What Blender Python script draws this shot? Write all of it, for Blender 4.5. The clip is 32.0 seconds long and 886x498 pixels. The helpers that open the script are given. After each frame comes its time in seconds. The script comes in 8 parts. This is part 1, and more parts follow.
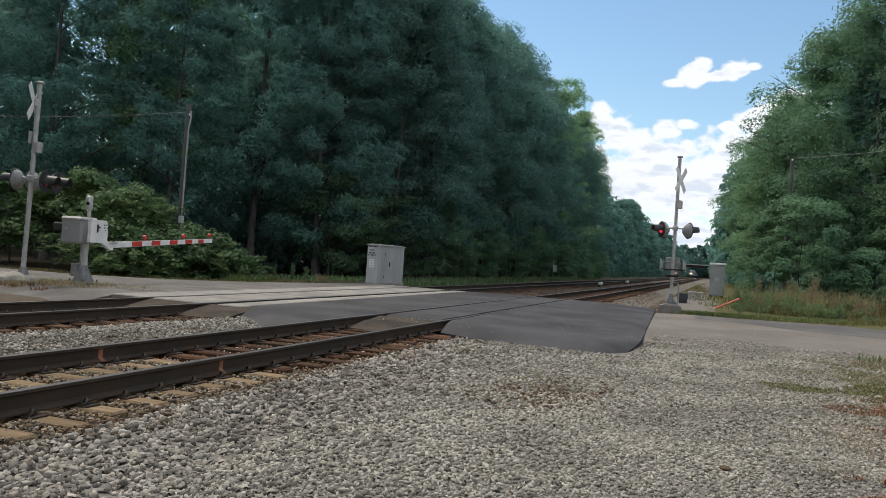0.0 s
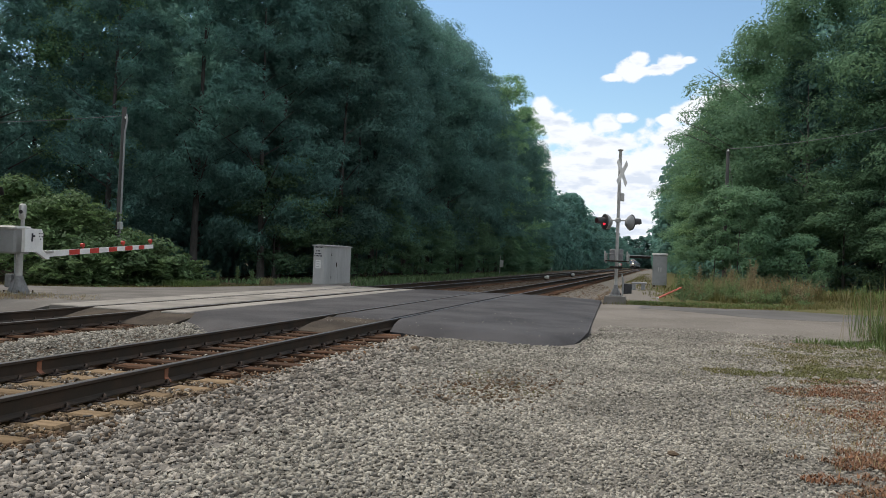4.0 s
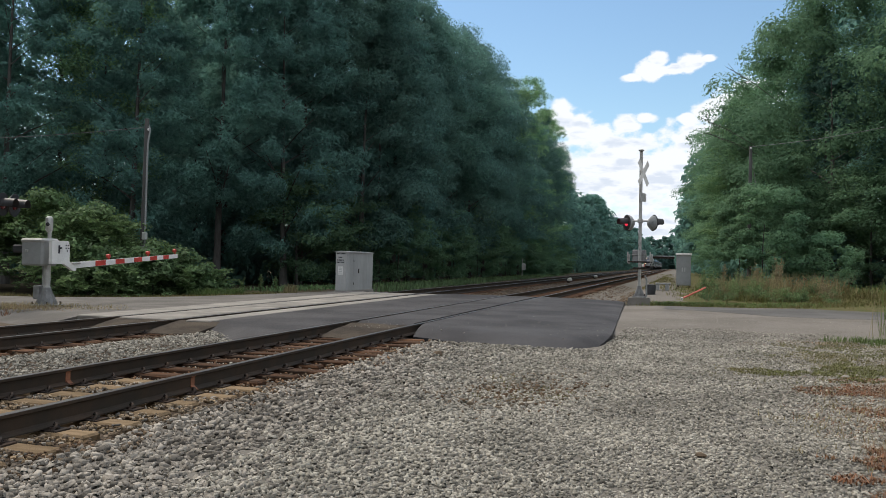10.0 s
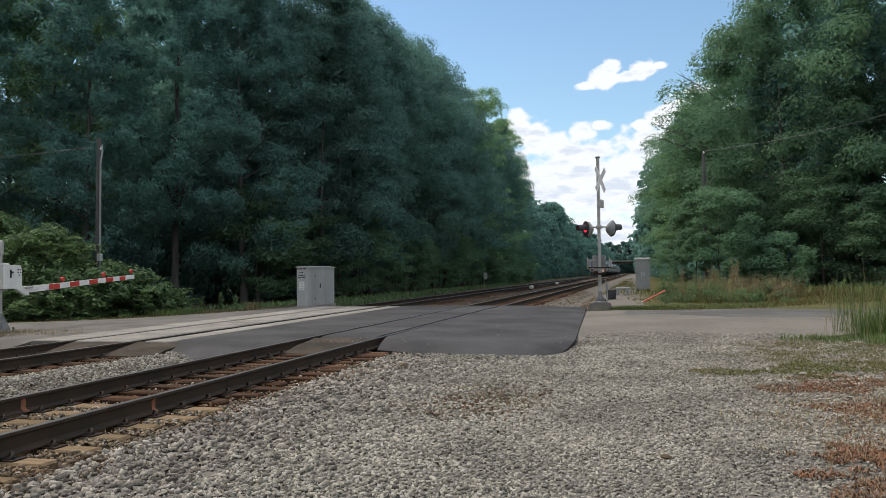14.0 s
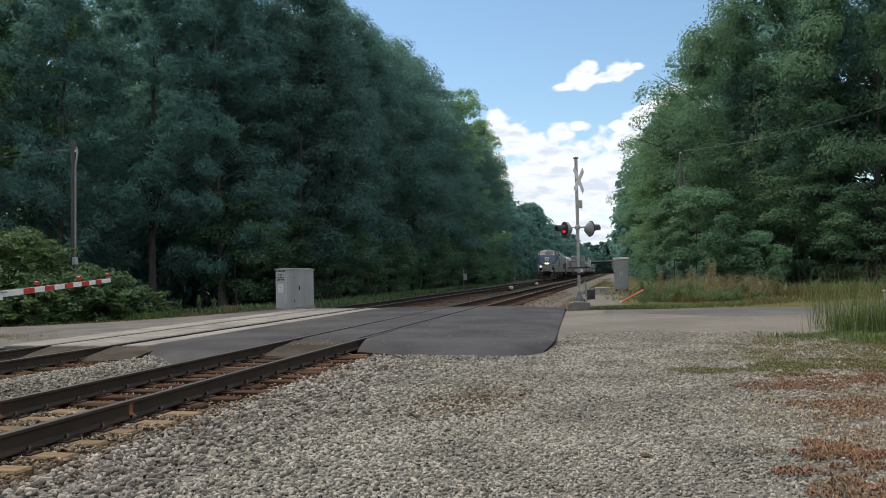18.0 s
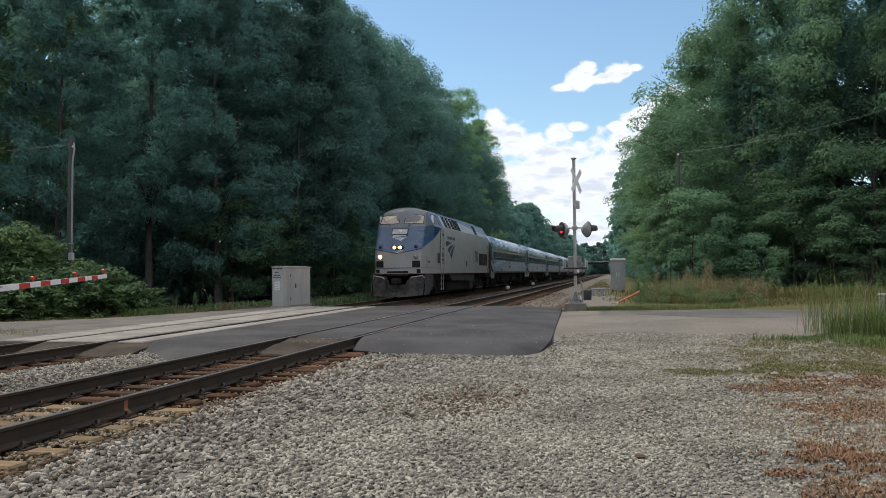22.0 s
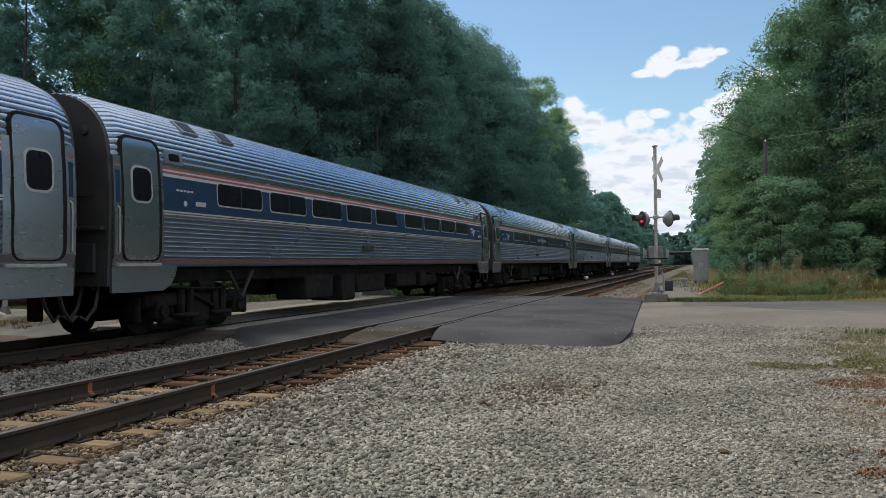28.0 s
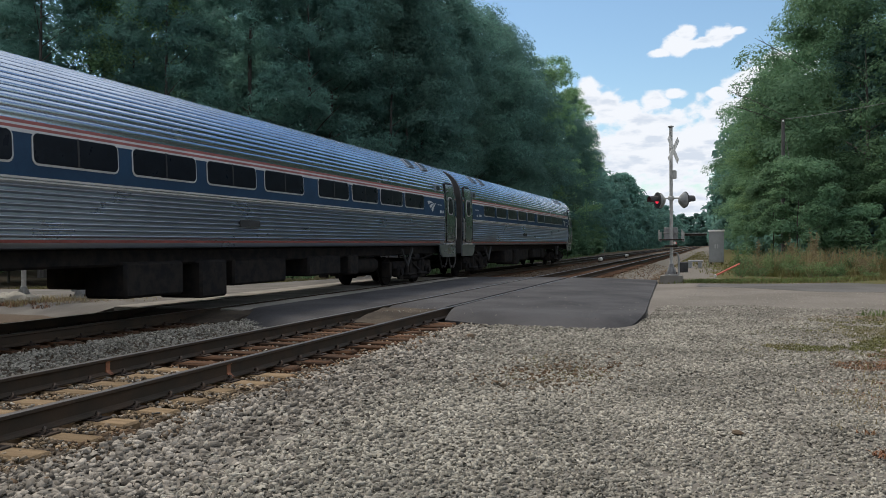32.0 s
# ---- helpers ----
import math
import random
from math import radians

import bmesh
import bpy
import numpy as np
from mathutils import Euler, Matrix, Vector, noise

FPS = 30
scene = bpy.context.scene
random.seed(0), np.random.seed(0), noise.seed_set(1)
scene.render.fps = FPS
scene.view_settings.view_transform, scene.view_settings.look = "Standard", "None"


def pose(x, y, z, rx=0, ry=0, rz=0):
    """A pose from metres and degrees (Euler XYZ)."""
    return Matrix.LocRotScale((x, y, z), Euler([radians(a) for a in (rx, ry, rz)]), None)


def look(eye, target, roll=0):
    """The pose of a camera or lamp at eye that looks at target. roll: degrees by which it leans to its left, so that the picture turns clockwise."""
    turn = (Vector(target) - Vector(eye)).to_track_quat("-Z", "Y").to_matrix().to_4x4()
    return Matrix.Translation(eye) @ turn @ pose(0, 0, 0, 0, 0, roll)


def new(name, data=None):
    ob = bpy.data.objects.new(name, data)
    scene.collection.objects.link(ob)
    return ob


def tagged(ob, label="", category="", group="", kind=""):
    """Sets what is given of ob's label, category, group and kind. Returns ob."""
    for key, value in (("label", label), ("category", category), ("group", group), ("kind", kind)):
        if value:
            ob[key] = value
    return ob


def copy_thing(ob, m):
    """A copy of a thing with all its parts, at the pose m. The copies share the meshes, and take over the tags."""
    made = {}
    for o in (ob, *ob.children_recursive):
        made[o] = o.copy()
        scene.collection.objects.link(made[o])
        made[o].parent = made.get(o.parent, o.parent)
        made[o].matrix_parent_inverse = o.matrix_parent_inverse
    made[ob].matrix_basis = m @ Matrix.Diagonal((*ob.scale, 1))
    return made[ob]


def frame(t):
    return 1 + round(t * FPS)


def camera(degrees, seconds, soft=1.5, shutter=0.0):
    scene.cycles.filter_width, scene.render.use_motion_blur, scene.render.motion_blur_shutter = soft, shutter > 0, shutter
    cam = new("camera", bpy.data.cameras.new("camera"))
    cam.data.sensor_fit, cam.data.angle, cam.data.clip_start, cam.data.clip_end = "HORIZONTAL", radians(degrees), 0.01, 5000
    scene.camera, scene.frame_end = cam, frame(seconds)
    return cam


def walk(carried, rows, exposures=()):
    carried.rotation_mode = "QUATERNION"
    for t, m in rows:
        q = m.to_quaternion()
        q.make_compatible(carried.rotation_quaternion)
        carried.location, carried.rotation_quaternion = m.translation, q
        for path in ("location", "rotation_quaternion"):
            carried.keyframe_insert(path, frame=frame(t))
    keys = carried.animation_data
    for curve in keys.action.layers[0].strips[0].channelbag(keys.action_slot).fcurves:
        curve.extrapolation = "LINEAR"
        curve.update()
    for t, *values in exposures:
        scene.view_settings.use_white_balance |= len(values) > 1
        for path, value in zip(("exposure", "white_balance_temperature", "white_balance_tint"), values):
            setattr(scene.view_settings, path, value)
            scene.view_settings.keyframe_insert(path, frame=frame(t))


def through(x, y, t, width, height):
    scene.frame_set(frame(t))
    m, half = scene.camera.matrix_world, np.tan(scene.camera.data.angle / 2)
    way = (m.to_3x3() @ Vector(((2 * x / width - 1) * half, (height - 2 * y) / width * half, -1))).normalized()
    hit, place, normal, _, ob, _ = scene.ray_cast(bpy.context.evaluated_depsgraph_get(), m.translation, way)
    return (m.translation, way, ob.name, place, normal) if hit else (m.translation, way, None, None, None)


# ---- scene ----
cam = camera(58.0, 32.0, soft=0.7)
EYE = (0.0, 0.0, 1.33)          # rail tops are z = 0, y runs along the tracks

# seconds, yaw to the left of the tracks, pitch, roll
TURNS = [(0, 18.96, 0.52, 3.99), (0.5, 18.99, 0.58, 3.75), (1, 18.80, 0.62, 3.53), (1.5, 18.25, 0.59, 3.43), (2, 16.69, 0.72, 2.62),
        (2.5, 16.13, 0.68, 2.17), (4.5, 14.24, 0.60, 2.30), (5, 13.13, 0.71, 2.33), (5.5, 12.81, 0.73, 2.43), (6, 12.80, 0.81, 3.00),
        (6.5, 12.88, 0.94, 2.97), (7, 13.31, 0.98, 2.68), (7.5, 15.16, 0.94, 2.49), (8, 16.58, 0.88, 1.91), (8.5, 16.64, 0.81, 2.02),
        (9, 16.61, 0.75, 1.85), (9.5, 16.62, 0.81, 1.69), (10, 16.71, 0.84, 1.14), (10.5, 16.78, 0.89, 0.69), (11, 16.80, 0.95, 0.50),
        (11.5, 16.57, 1.00, 0.51), (12, 16.41, 1.15, 0.48), (12.5, 16.19, 1.24, 0.48), (13, 15.33, 1.55, -0.18), (13.5, 14.84, 1.61, -0.61),
        (14, 13.94, 1.66, -0.72), (14.5, 13.86, 1.65, -0.56), (15, 13.66, 1.73, -0.67), (15.5, 13.38, 1.71, -0.78), (17.5, 12.50, 1.75, -1.24),
        (18, 12.47, 1.72, -1.14), (18.5, 12.40, 1.75, -1.04), (19, 12.39, 1.75, -1.03), (19.5, 12.33, 1.75, -1.11), (20, 12.46, 1.77, -1.08),
        (20.5, 12.27, 1.68, -1.03), (21, 12.24, 1.66, -0.86), (21.5, 12.41, 1.73, -0.87), (22, 12.25, 1.66, -0.57), (22.5, 12.20, 1.65, -0.42),
        (23, 12.43, 1.79, -0.72), (23.5, 12.70, 1.99, -1.04), (24, 16.31, 2.05, -1.19), (24.5, 18.18, 1.98, -1.66), (25, 18.24, 1.92, -1.88),
        (25.5, 18.15, 1.85, -2.08), (27.5, 17.86, 1.25, -0.60), (28, 17.80, 0.98, -0.43), (28.5, 17.87, -0.09, -0.17), (29, 18.01, -0.32, -0.15),
        (29.5, 18.00, -0.59, -0.36), (30, 18.09, -0.52, -0.55), (30.5, 18.30, -0.46, -0.69), (31, 18.52, -0.53, -0.74), (31.5, 18.53, -0.43, -0.45),
        (32, 18.82, -0.37, -0.36)]


def carried_at(yaw, pitch, roll):
    return pose(*EYE, 0, 0, yaw) @ pose(0, 0, 0, 90 + pitch) @ pose(0, 0, 0, 0, 0, roll)


walk(cam, [(t, carried_at(yaw, pitch, roll)) for t, yaw, pitch, roll in TURNS],
     ((0.0, 0.09, 6370, 10), (22.8, 0.09, 6370, 10), (24.2, -0.02, 6370, 10), (32.0, -0.02, 6370, 10)))

# ---------------------------------------------------------------- sky and sun
SUN_AZ, SUN_EL = -62.0, 57.0     # degrees from the tracks' direction (to the right), and height


def node(nt, kind, **values):
    n = nt.nodes.new(kind)
    for k, v in values.items():
        if k in n.inputs:
            n.inputs[k].default_value = v
    return n


def maths(nt, op, a, b=None, c=None):
    n = nt.nodes.new("ShaderNodeMath")
    n.operation = op
    for i, v in enumerate((a, b, c)):
        if v is None:
            continue
        if isinstance(v, (int, float)):
            n.inputs[i].default_value = v
        else:
            nt.links.new(v, n.inputs[i])
    return n.outputs[0]


def smooth(nt, v, lo, hi):
    n = nt.nodes.new("ShaderNodeMapRange")
    n.interpolation_type = "SMOOTHSTEP"
    nt.links.new(v, n.inputs["Value"])
    n.inputs["From Min"].default_value, n.inputs["From Max"].default_value = lo, hi
    return n.outputs[0]


def mixed(nt, fac, a, b):
    n = nt.nodes.new("ShaderNodeMix")
    n.data_type = "RGBA"
    for sock, v in ((n.inputs[0], fac), (n.inputs[6], a), (n.inputs[7], b)):
        if isinstance(v, (int, float)):
            sock.default_value = v
        elif isinstance(v, tuple):
            sock.default_value = (*v[:3], 1)
        else:
            nt.links.new(v, sock)
    return n.outputs[2]


def sky():
    w = bpy.data.worlds.new("sky")
    scene.world = w
    w.use_nodes = True
    nt = w.node_tree
    bg = nt.nodes["Background"]
    tex = nt.nodes.new("ShaderNodeTexSky")
    tex.sky_type = "NISHITA"
    tex.sun_disc = False
    tex.sun_elevation = radians(SUN_EL)
    tex.sun_rotation = radians(SUN_AZ)
    tex.air_density, tex.dust_density, tex.ozone_density = 1.1, 0.25, 2.2
    # broken clouds, by height and bearing in degrees
    co = nt.nodes.new("ShaderNodeTexCoord")
    sep = nt.nodes.new("ShaderNodeSeparateXYZ")
    nt.links.new(co.outputs["Generated"], sep.inputs[0])
    az = maths(nt, "MULTIPLY", maths(nt, "ARCTAN2", sep.outputs[0], sep.outputs[1]), 57.2958)
    el = maths(nt, "MULTIPLY", maths(nt, "ARCSINE", sep.outputs[2]), 57.2958)
    vec = nt.nodes.new("ShaderNodeCombineXYZ")
    nt.links.new(az, vec.inputs[0])
    nt.links.new(maths(nt, "MULTIPLY", el, 1.5), vec.inputs[1])
    flat = nt.nodes.new("ShaderNodeCombineXYZ")
    nt.links.new(az, flat.inputs[0])
    nt.links.new(maths(nt, "MULTIPLY", el, 3.2), flat.inputs[1])
    big = node(nt, "ShaderNodeTexNoise", Scale=0.62, Detail=6.0, Roughness=0.52)
    small = node(nt, "ShaderNodeTexNoise", Scale=0.36, Detail=4.0, Roughness=0.55)
    nt.links.new(vec.outputs[0], big.inputs["Vector"])
    nt.links.new(flat.outputs[0], small.inputs["Vector"])

    def puff(a, e, wide, high):
        u = maths(nt, "DIVIDE", maths(nt, "SUBTRACT", az, a), wide)
        v = maths(nt, "DIVIDE", maths(nt, "SUBTRACT", el, e), high)
        d = maths(nt, "SQRT", maths(nt, "ADD", maths(nt, "MULTIPLY", u, u), maths(nt, "MULTIPLY", v, v)))
        return maths(nt, "SUBTRACT", 1.0, d)

    shape = puff(-2.9, 6.2, 9.5, 3.2)
    for p in ((-2.3, 13.3, 1.6, 0.9), (-3.6, 12.85, 1.1, 0.4), (-1.85, 13.85, 0.85, 0.75), (0.35, 13.65, 1.25, 0.85), (-0.8, 13.35, 1.1, 0.5), (1.5, 13.9, 0.8, 0.3),
              (-8.4, 10.0, 1.9, 1.7), (-7.3, 9.6, 1.5, 1.6), (-5.8, 9.1, 1.3, 1.25), (-3.9, 9.75, 1.25, 0.85), (-2.6, 10.05, 1.0, 0.42),
              (-4.6, 8.3, 3.4, 1.3), (0.2, 9.9, 0.9, 0.6), (1.5, 10.4, 1.3, 1.0), (2.7, 11.0, 1.5, 1.1), (4.5, 11.2, 2.2, 1.6), (0.6, 8.8, 3.2, 1.4),
              (-9.5, 7.0, 3.0, 3.0), (3.5, 8.0, 4.0, 3.0), (-3.0, 2.0, 9.0, 2.6), (13.0, 9.0, 5.0, 3.0),
              (-30.0, 6.0, 16.0, 5.0), (60.0, 14.0, 26.0, 8.0), (170.0, 14.0, 60.0, 12.0), (-120.0, 12.0, 40.0, 9.0)):
        shape = maths(nt, "MAXIMUM", shape, puff(*p))
    # unseen cloud overhead, beside and behind, added as fill light
    shape = maths(nt, "MAXIMUM", shape, maths(nt, "SUBTRACT", maths(nt, "MULTIPLY", smooth(nt, el, 26.0, 40.0), 1.45), 1.05))
    shape = maths(nt, "MAXIMUM", shape, maths(nt, "SUBTRACT", maths(nt, "MULTIPLY", smooth(nt, maths(nt, "ABSOLUTE", az), 45.0, 75.0), 1.45), 1.05))
    body = maths(nt, "ADD", shape, maths(nt, "MULTIPLY", maths(nt, "SUBTRACT", big.outputs[0], 0.5), 1.7))
    cover = smooth(nt, body, 0.06, 0.44)
    # sunlit tops and bluish-grey undersides
    band = maths(nt, "ADD", maths(nt, "MULTIPLY", small.outputs[0], 2.0), maths(nt, "MULTIPLY", el, -0.03))
    thick = maths(nt, "MULTIPLY", smooth(nt, band, 0.70, 1.06), smooth(nt, body, 0.3, 0.7))
    cloud = mixed(nt, thick, CLOUD_LIT, CLOUD_GREY)
    tinted = mixed(nt, 1.0, tex.outputs[0], SKY_TINT)
    tinted.node.blend_type = "MULTIPLY"
    nt.links.new(mixed(nt, cover, tinted, cloud), bg.inputs["Color"])
    bg.inputs["Strength"].default_value = SKY_STRENGTH


SKY_STRENGTH = 0.15
SKY_TINT = (0.86, 0.91, 0.88)
CLOUD_LIT, CLOUD_GREY = (6.2, 6.35, 6.6), (4.7, 5.1, 5.7)
sky()
sun_data = bpy.data.lights.new("sun", "SUN")
sun_data.energy, sun_data.angle, sun_data.color = 3.0, radians(13.0), (1.0, 0.90, 0.76)
sun_way = Vector((math.sin(radians(SUN_AZ)) * math.cos(radians(SUN_EL)), math.cos(radians(SUN_AZ)) * math.cos(radians(SUN_EL)),
                  math.sin(radians(SUN_EL))))
sun = new("sun", sun_data)
sun.matrix_basis = look(sun_way * 100, (0, 0, 0))

# ---------------------------------------------------------------- materials
def mat(name, base, other=None, rough=0.7, metal=0.0, scale=3.0, fine=60.0, bump=0.25, depth=0.01, island=0.0, rand=0.0,
        local=False, glow=None, spec=0.5, contrast=(0.35, 0.65), through=0.0, stretch=None, grain=0.35):
    """Two colours mixed by a coarse noise, a fine grain, relief, and variation from piece to piece."""
    m = bpy.data.materials.new(name)
    m.use_nodes = True
    nt = m.node_tree
    b = nt.nodes["Principled BSDF"]
    b.inputs["Metallic"].default_value = metal
    b.inputs["Specular IOR Level"].default_value = spec
    co = nt.nodes.new("ShaderNodeTexCoord") if local else nt.nodes.new("ShaderNodeNewGeometry")
    vec = co.outputs["Object"] if local else co.outputs["Position"]
    if stretch:
        mp = nt.nodes.new("ShaderNodeMapping")
        nt.links.new(vec, mp.inputs["Vector"])
        mp.inputs["Scale"].default_value = stretch
        vec = mp.outputs[0]
    n1 = node(nt, "ShaderNodeTexNoise", Scale=scale, Detail=4.0, Roughness=0.6)
    n2 = node(nt, "ShaderNodeTexNoise", Scale=fine, Detail=3.0, Roughness=0.65)
    nt.links.new(vec, n1.inputs["Vector"])
    nt.links.new(vec, n2.inputs["Vector"])
    other = other or tuple(c * 0.7 for c in base)
    col = mixed(nt, smooth(nt, n1.outputs[0], *contrast), tuple(base), tuple(other))
    val = maths(nt, "ADD", 1.0 - grain / 2, maths(nt, "MULTIPLY", n2.outputs[0], grain))
    if island:
        g = nt.nodes.new("ShaderNodeNewGeometry")
        val = maths(nt, "MULTIPLY", val, maths(nt, "ADD", 1 - island, maths(nt, "MULTIPLY", g.outputs["Random Per Island"], 2 * island)))
    if rand:
        o = nt.nodes.new("ShaderNodeObjectInfo")
        val = maths(nt, "MULTIPLY", val, maths(nt, "ADD", 1 - rand, maths(nt, "MULTIPLY", o.outputs["Random"], 2 * rand)))
    hsv = nt.nodes.new("ShaderNodeHueSaturation")
    nt.links.new(col, hsv.inputs["Color"])
    nt.links.new(val, hsv.inputs["Value"])
    nt.links.new(hsv.outputs[0], b.inputs["Base Color"])
    r = maths(nt, "ADD", rough - 0.1, maths(nt, "MULTIPLY", n1.outputs[0], 0.2))
    nt.links.new(r, b.inputs["Roughness"])
    if bump:
        bp = nt.nodes.new("ShaderNodeBump")
        bp.inputs["Strength"].default_value, bp.inputs["Distance"].default_value = bump, depth
        nt.links.new(n2.outputs[0], bp.inputs["Height"])
        nt.links.new(bp.outputs[0], b.inputs["Normal"])
    if glow:
        b.inputs["Emission Color"].default_value = (*glow[:3], 1)
        b.inputs["Emission Strength"].default_value = glow[3]
    if through:
        tr = nt.nodes.new("ShaderNodeBsdfTranslucent")
        nt.links.new(hsv.outputs[0], tr.inputs["Color"])
        mx = nt.nodes.new("ShaderNodeMixShader")
        mx.inputs[0].default_value = through
        nt.links.new(b.outputs[0], mx.inputs[1])
        nt.links.new(tr.outputs[0], mx.inputs[2])
        nt.links.new(mx.outputs[0], nt.nodes["Material Output"].inputs["Surface"])
    return m


M = {}
M["stone"] = mat("ballast_stone", (0.302, 0.285, 0.246), (0.217, 0.205, 0.177), 0.95, scale=0.8, fine=90, spec=0.15, island=0.52, bump=0.3, depth=0.004)
M["stone_brown"] = mat("ballast_brown", (0.17, 0.14, 0.106), (0.11, 0.072, 0.046), 0.95, spec=0.1, scale=1.2, fine=90, island=0.45, bump=0.3, depth=0.004)
M["stone_grey"] = mat("ballast_grey", (0.255, 0.234, 0.205), (0.172, 0.155, 0.133), 0.95, scale=0.9, fine=90, spec=0.15, island=0.62, bump=0.35, depth=0.004)
M["stone_tan"] = mat("ballast_tan", (0.275, 0.215, 0.146), (0.185, 0.135, 0.086), 0.95, scale=1.4, fine=90, spec=0.1, island=0.5, bump=0.3, depth=0.004)
M["stone_rust"] = mat("ballast_rusty", (0.235, 0.150, 0.092), (0.155, 0.088, 0.050), 0.95, spec=0.1, scale=1.6, fine=90, island=0.45, bump=0.3, depth=0.004)
M["asphalt_new"] = mat("new_asphalt", (0.068, 0.066, 0.069), (0.040, 0.039, 0.042), 0.78, scale=0.45, fine=160, bump=0.45, depth=0.008, spec=0.15)
M["asphalt_old"] = mat("old_asphalt", (0.182, 0.166, 0.148), (0.142, 0.129, 0.114), 0.92, spec=0.15, scale=0.35, fine=45, bump=0.5, depth=0.012, grain=0.9)
M["asphalt_lane"] = mat("lane_asphalt", (0.122, 0.118, 0.115), (0.088, 0.085, 0.083), 0.9, spec=0.15, scale=0.3, fine=60, bump=0.4, depth=0.008, grain=0.6)
M["asphalt_worn"] = mat("worn_asphalt", (0.150, 0.141, 0.130), (0.108, 0.101, 0.093), 0.92, spec=0.15, scale=0.8, fine=45, bump=0.4, depth=0.01, grain=0.8)
M["concrete"] = mat("concrete", (0.262, 0.246, 0.222), (0.188, 0.177, 0.160), 0.9, spec=0.2, scale=1.2, fine=70, bump=0.2, depth=0.004, rand=0.1)
M["dirt_ramp"] = mat("dirty_ramp", (0.08, 0.066, 0.052), (0.045, 0.038, 0.032), 0.95, spec=0.1, scale=1.5, fine=70, bump=0.5, depth=0.015)
M["rail_side"] = mat("rail_web", (0.045, 0.037, 0.029), (0.065, 0.046, 0.033), 0.8, 0.0, spec=0.2, scale=2.5, fine=60, bump=0.2, depth=0.002)
M["rail_top"] = mat("rail_head", (0.17, 0.162, 0.156), (0.11, 0.10, 0.094), 0.38, 0.75, scale=1.5, fine=40, bump=0.05, depth=0.001, stretch=(8, 0.5, 8))
M["tie_new"] = mat("tie_tan", (0.215, 0.155, 0.095), (0.16, 0.115, 0.07), 0.95, spec=0.1, scale=3, fine=40, rand=0.15, bump=0.4, depth=0.006, stretch=(0.6, 6, 6))
M["tie_old"] = mat("tie_weathered", (0.060, 0.040, 0.029), (0.115, 0.060, 0.034), 0.95, spec=0.1, scale=3, fine=40, rand=0.4, bump=0.6, depth=0.010, stretch=(0.6, 6, 6))
M["iron"] = mat("dark_iron", (0.032, 0.028, 0.026), (0.055, 0.038, 0.029), 0.85, 0.0, spec=0.12, scale=6, fine=80, bump=0.2, depth=0.002)
M["rust"] = mat("rust", (0.33, 0.14, 0.075), (0.24, 0.105, 0.06), 0.85, 0.0, scale=14, fine=90, bump=0.3, depth=0.002)
M["cast"] = mat("weathered_cast_iron", (0.27, 0.275, 0.275), (0.19, 0.193, 0.193), 0.7, 0.2, scale=6, fine=60, bump=0.15, depth=0.003, local=True)
M["galv"] = mat("galvanised_steel", (0.44, 0.44, 0.425), (0.34, 0.34, 0.325), 0.55, 0.35, scale=3, fine=50, bump=0.08, depth=0.002, local=True)
M["silver"] = mat("aluminium_sheet", (0.50, 0.505, 0.50), (0.41, 0.415, 0.41), 0.5, 0.2, scale=1.4, fine=30, bump=0.05, depth=0.002, local=True, stretch=(1, 1, 0.3))
M["grey_box"] = mat("grey_paint", (0.30, 0.31, 0.31), (0.25, 0.26, 0.26), 0.6, 0.1, scale=2, fine=40, bump=0.05, depth=0.002, local=True)
M["white"] = mat("white_paint", (0.76, 0.76, 0.74), (0.66, 0.66, 0.64), 0.55, scale=3, fine=40, bump=0.05, depth=0.002, local=True)
M["red"] = mat("red_reflective", (0.52, 0.05, 0.035), (0.42, 0.045, 0.03), 0.45, scale=5, fine=40, bump=0.05, depth=0.001, local=True)
M["black"] = mat("black_paint", (0.02, 0.02, 0.022), (0.03, 0.03, 0.032), 0.55, scale=5, fine=40, bump=0.08, depth=0.002, local=True)
M["ink"] = mat("dark_lettering", (0.03, 0.03, 0.04), None, 0.6, bump=0, local=True)
M["lens_red"] = mat("red_lens", (0.12, 0.008, 0.012), None, 0.2, bump=0, local=True)
M["lens_lit"] = mat("lit_red_lens", (0.5, 0.02, 0.03), None, 0.25, bump=0, local=True, glow=(1.0, 0.05, 0.09, 0.9))
M["orange"] = mat("orange_plastic", (0.60, 0.15, 0.105), (0.46, 0.11, 0.08), 0.5, scale=4, bump=0.05, local=True)
M["wood_pole"] = mat("pole_wood", (0.10, 0.10, 0.098), (0.068, 0.067, 0.065), 0.9, scale=2, fine=30, bump=0.4, depth=0.006, stretch=(6, 6, 0.5))
M["cable"] = mat("cable", (0.22, 0.22, 0.225), None, 0.5, bump=0)
M["bark"] = mat("bark", (0.09, 0.085, 0.08), (0.058, 0.054, 0.05), 0.95, scale=3, fine=14, bump=0.7, depth=0.03, rand=0.2, stretch=(3, 3, 0.6))
# haze over the left wood is put into this bluish leaf colour
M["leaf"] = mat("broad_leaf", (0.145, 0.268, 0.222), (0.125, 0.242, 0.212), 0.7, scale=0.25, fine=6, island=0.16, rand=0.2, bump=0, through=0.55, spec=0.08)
# greener copy of the leaf without that haze, for right wood, edges and scrub
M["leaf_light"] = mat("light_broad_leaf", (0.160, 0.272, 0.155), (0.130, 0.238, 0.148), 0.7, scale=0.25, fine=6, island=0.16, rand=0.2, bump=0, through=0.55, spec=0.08)
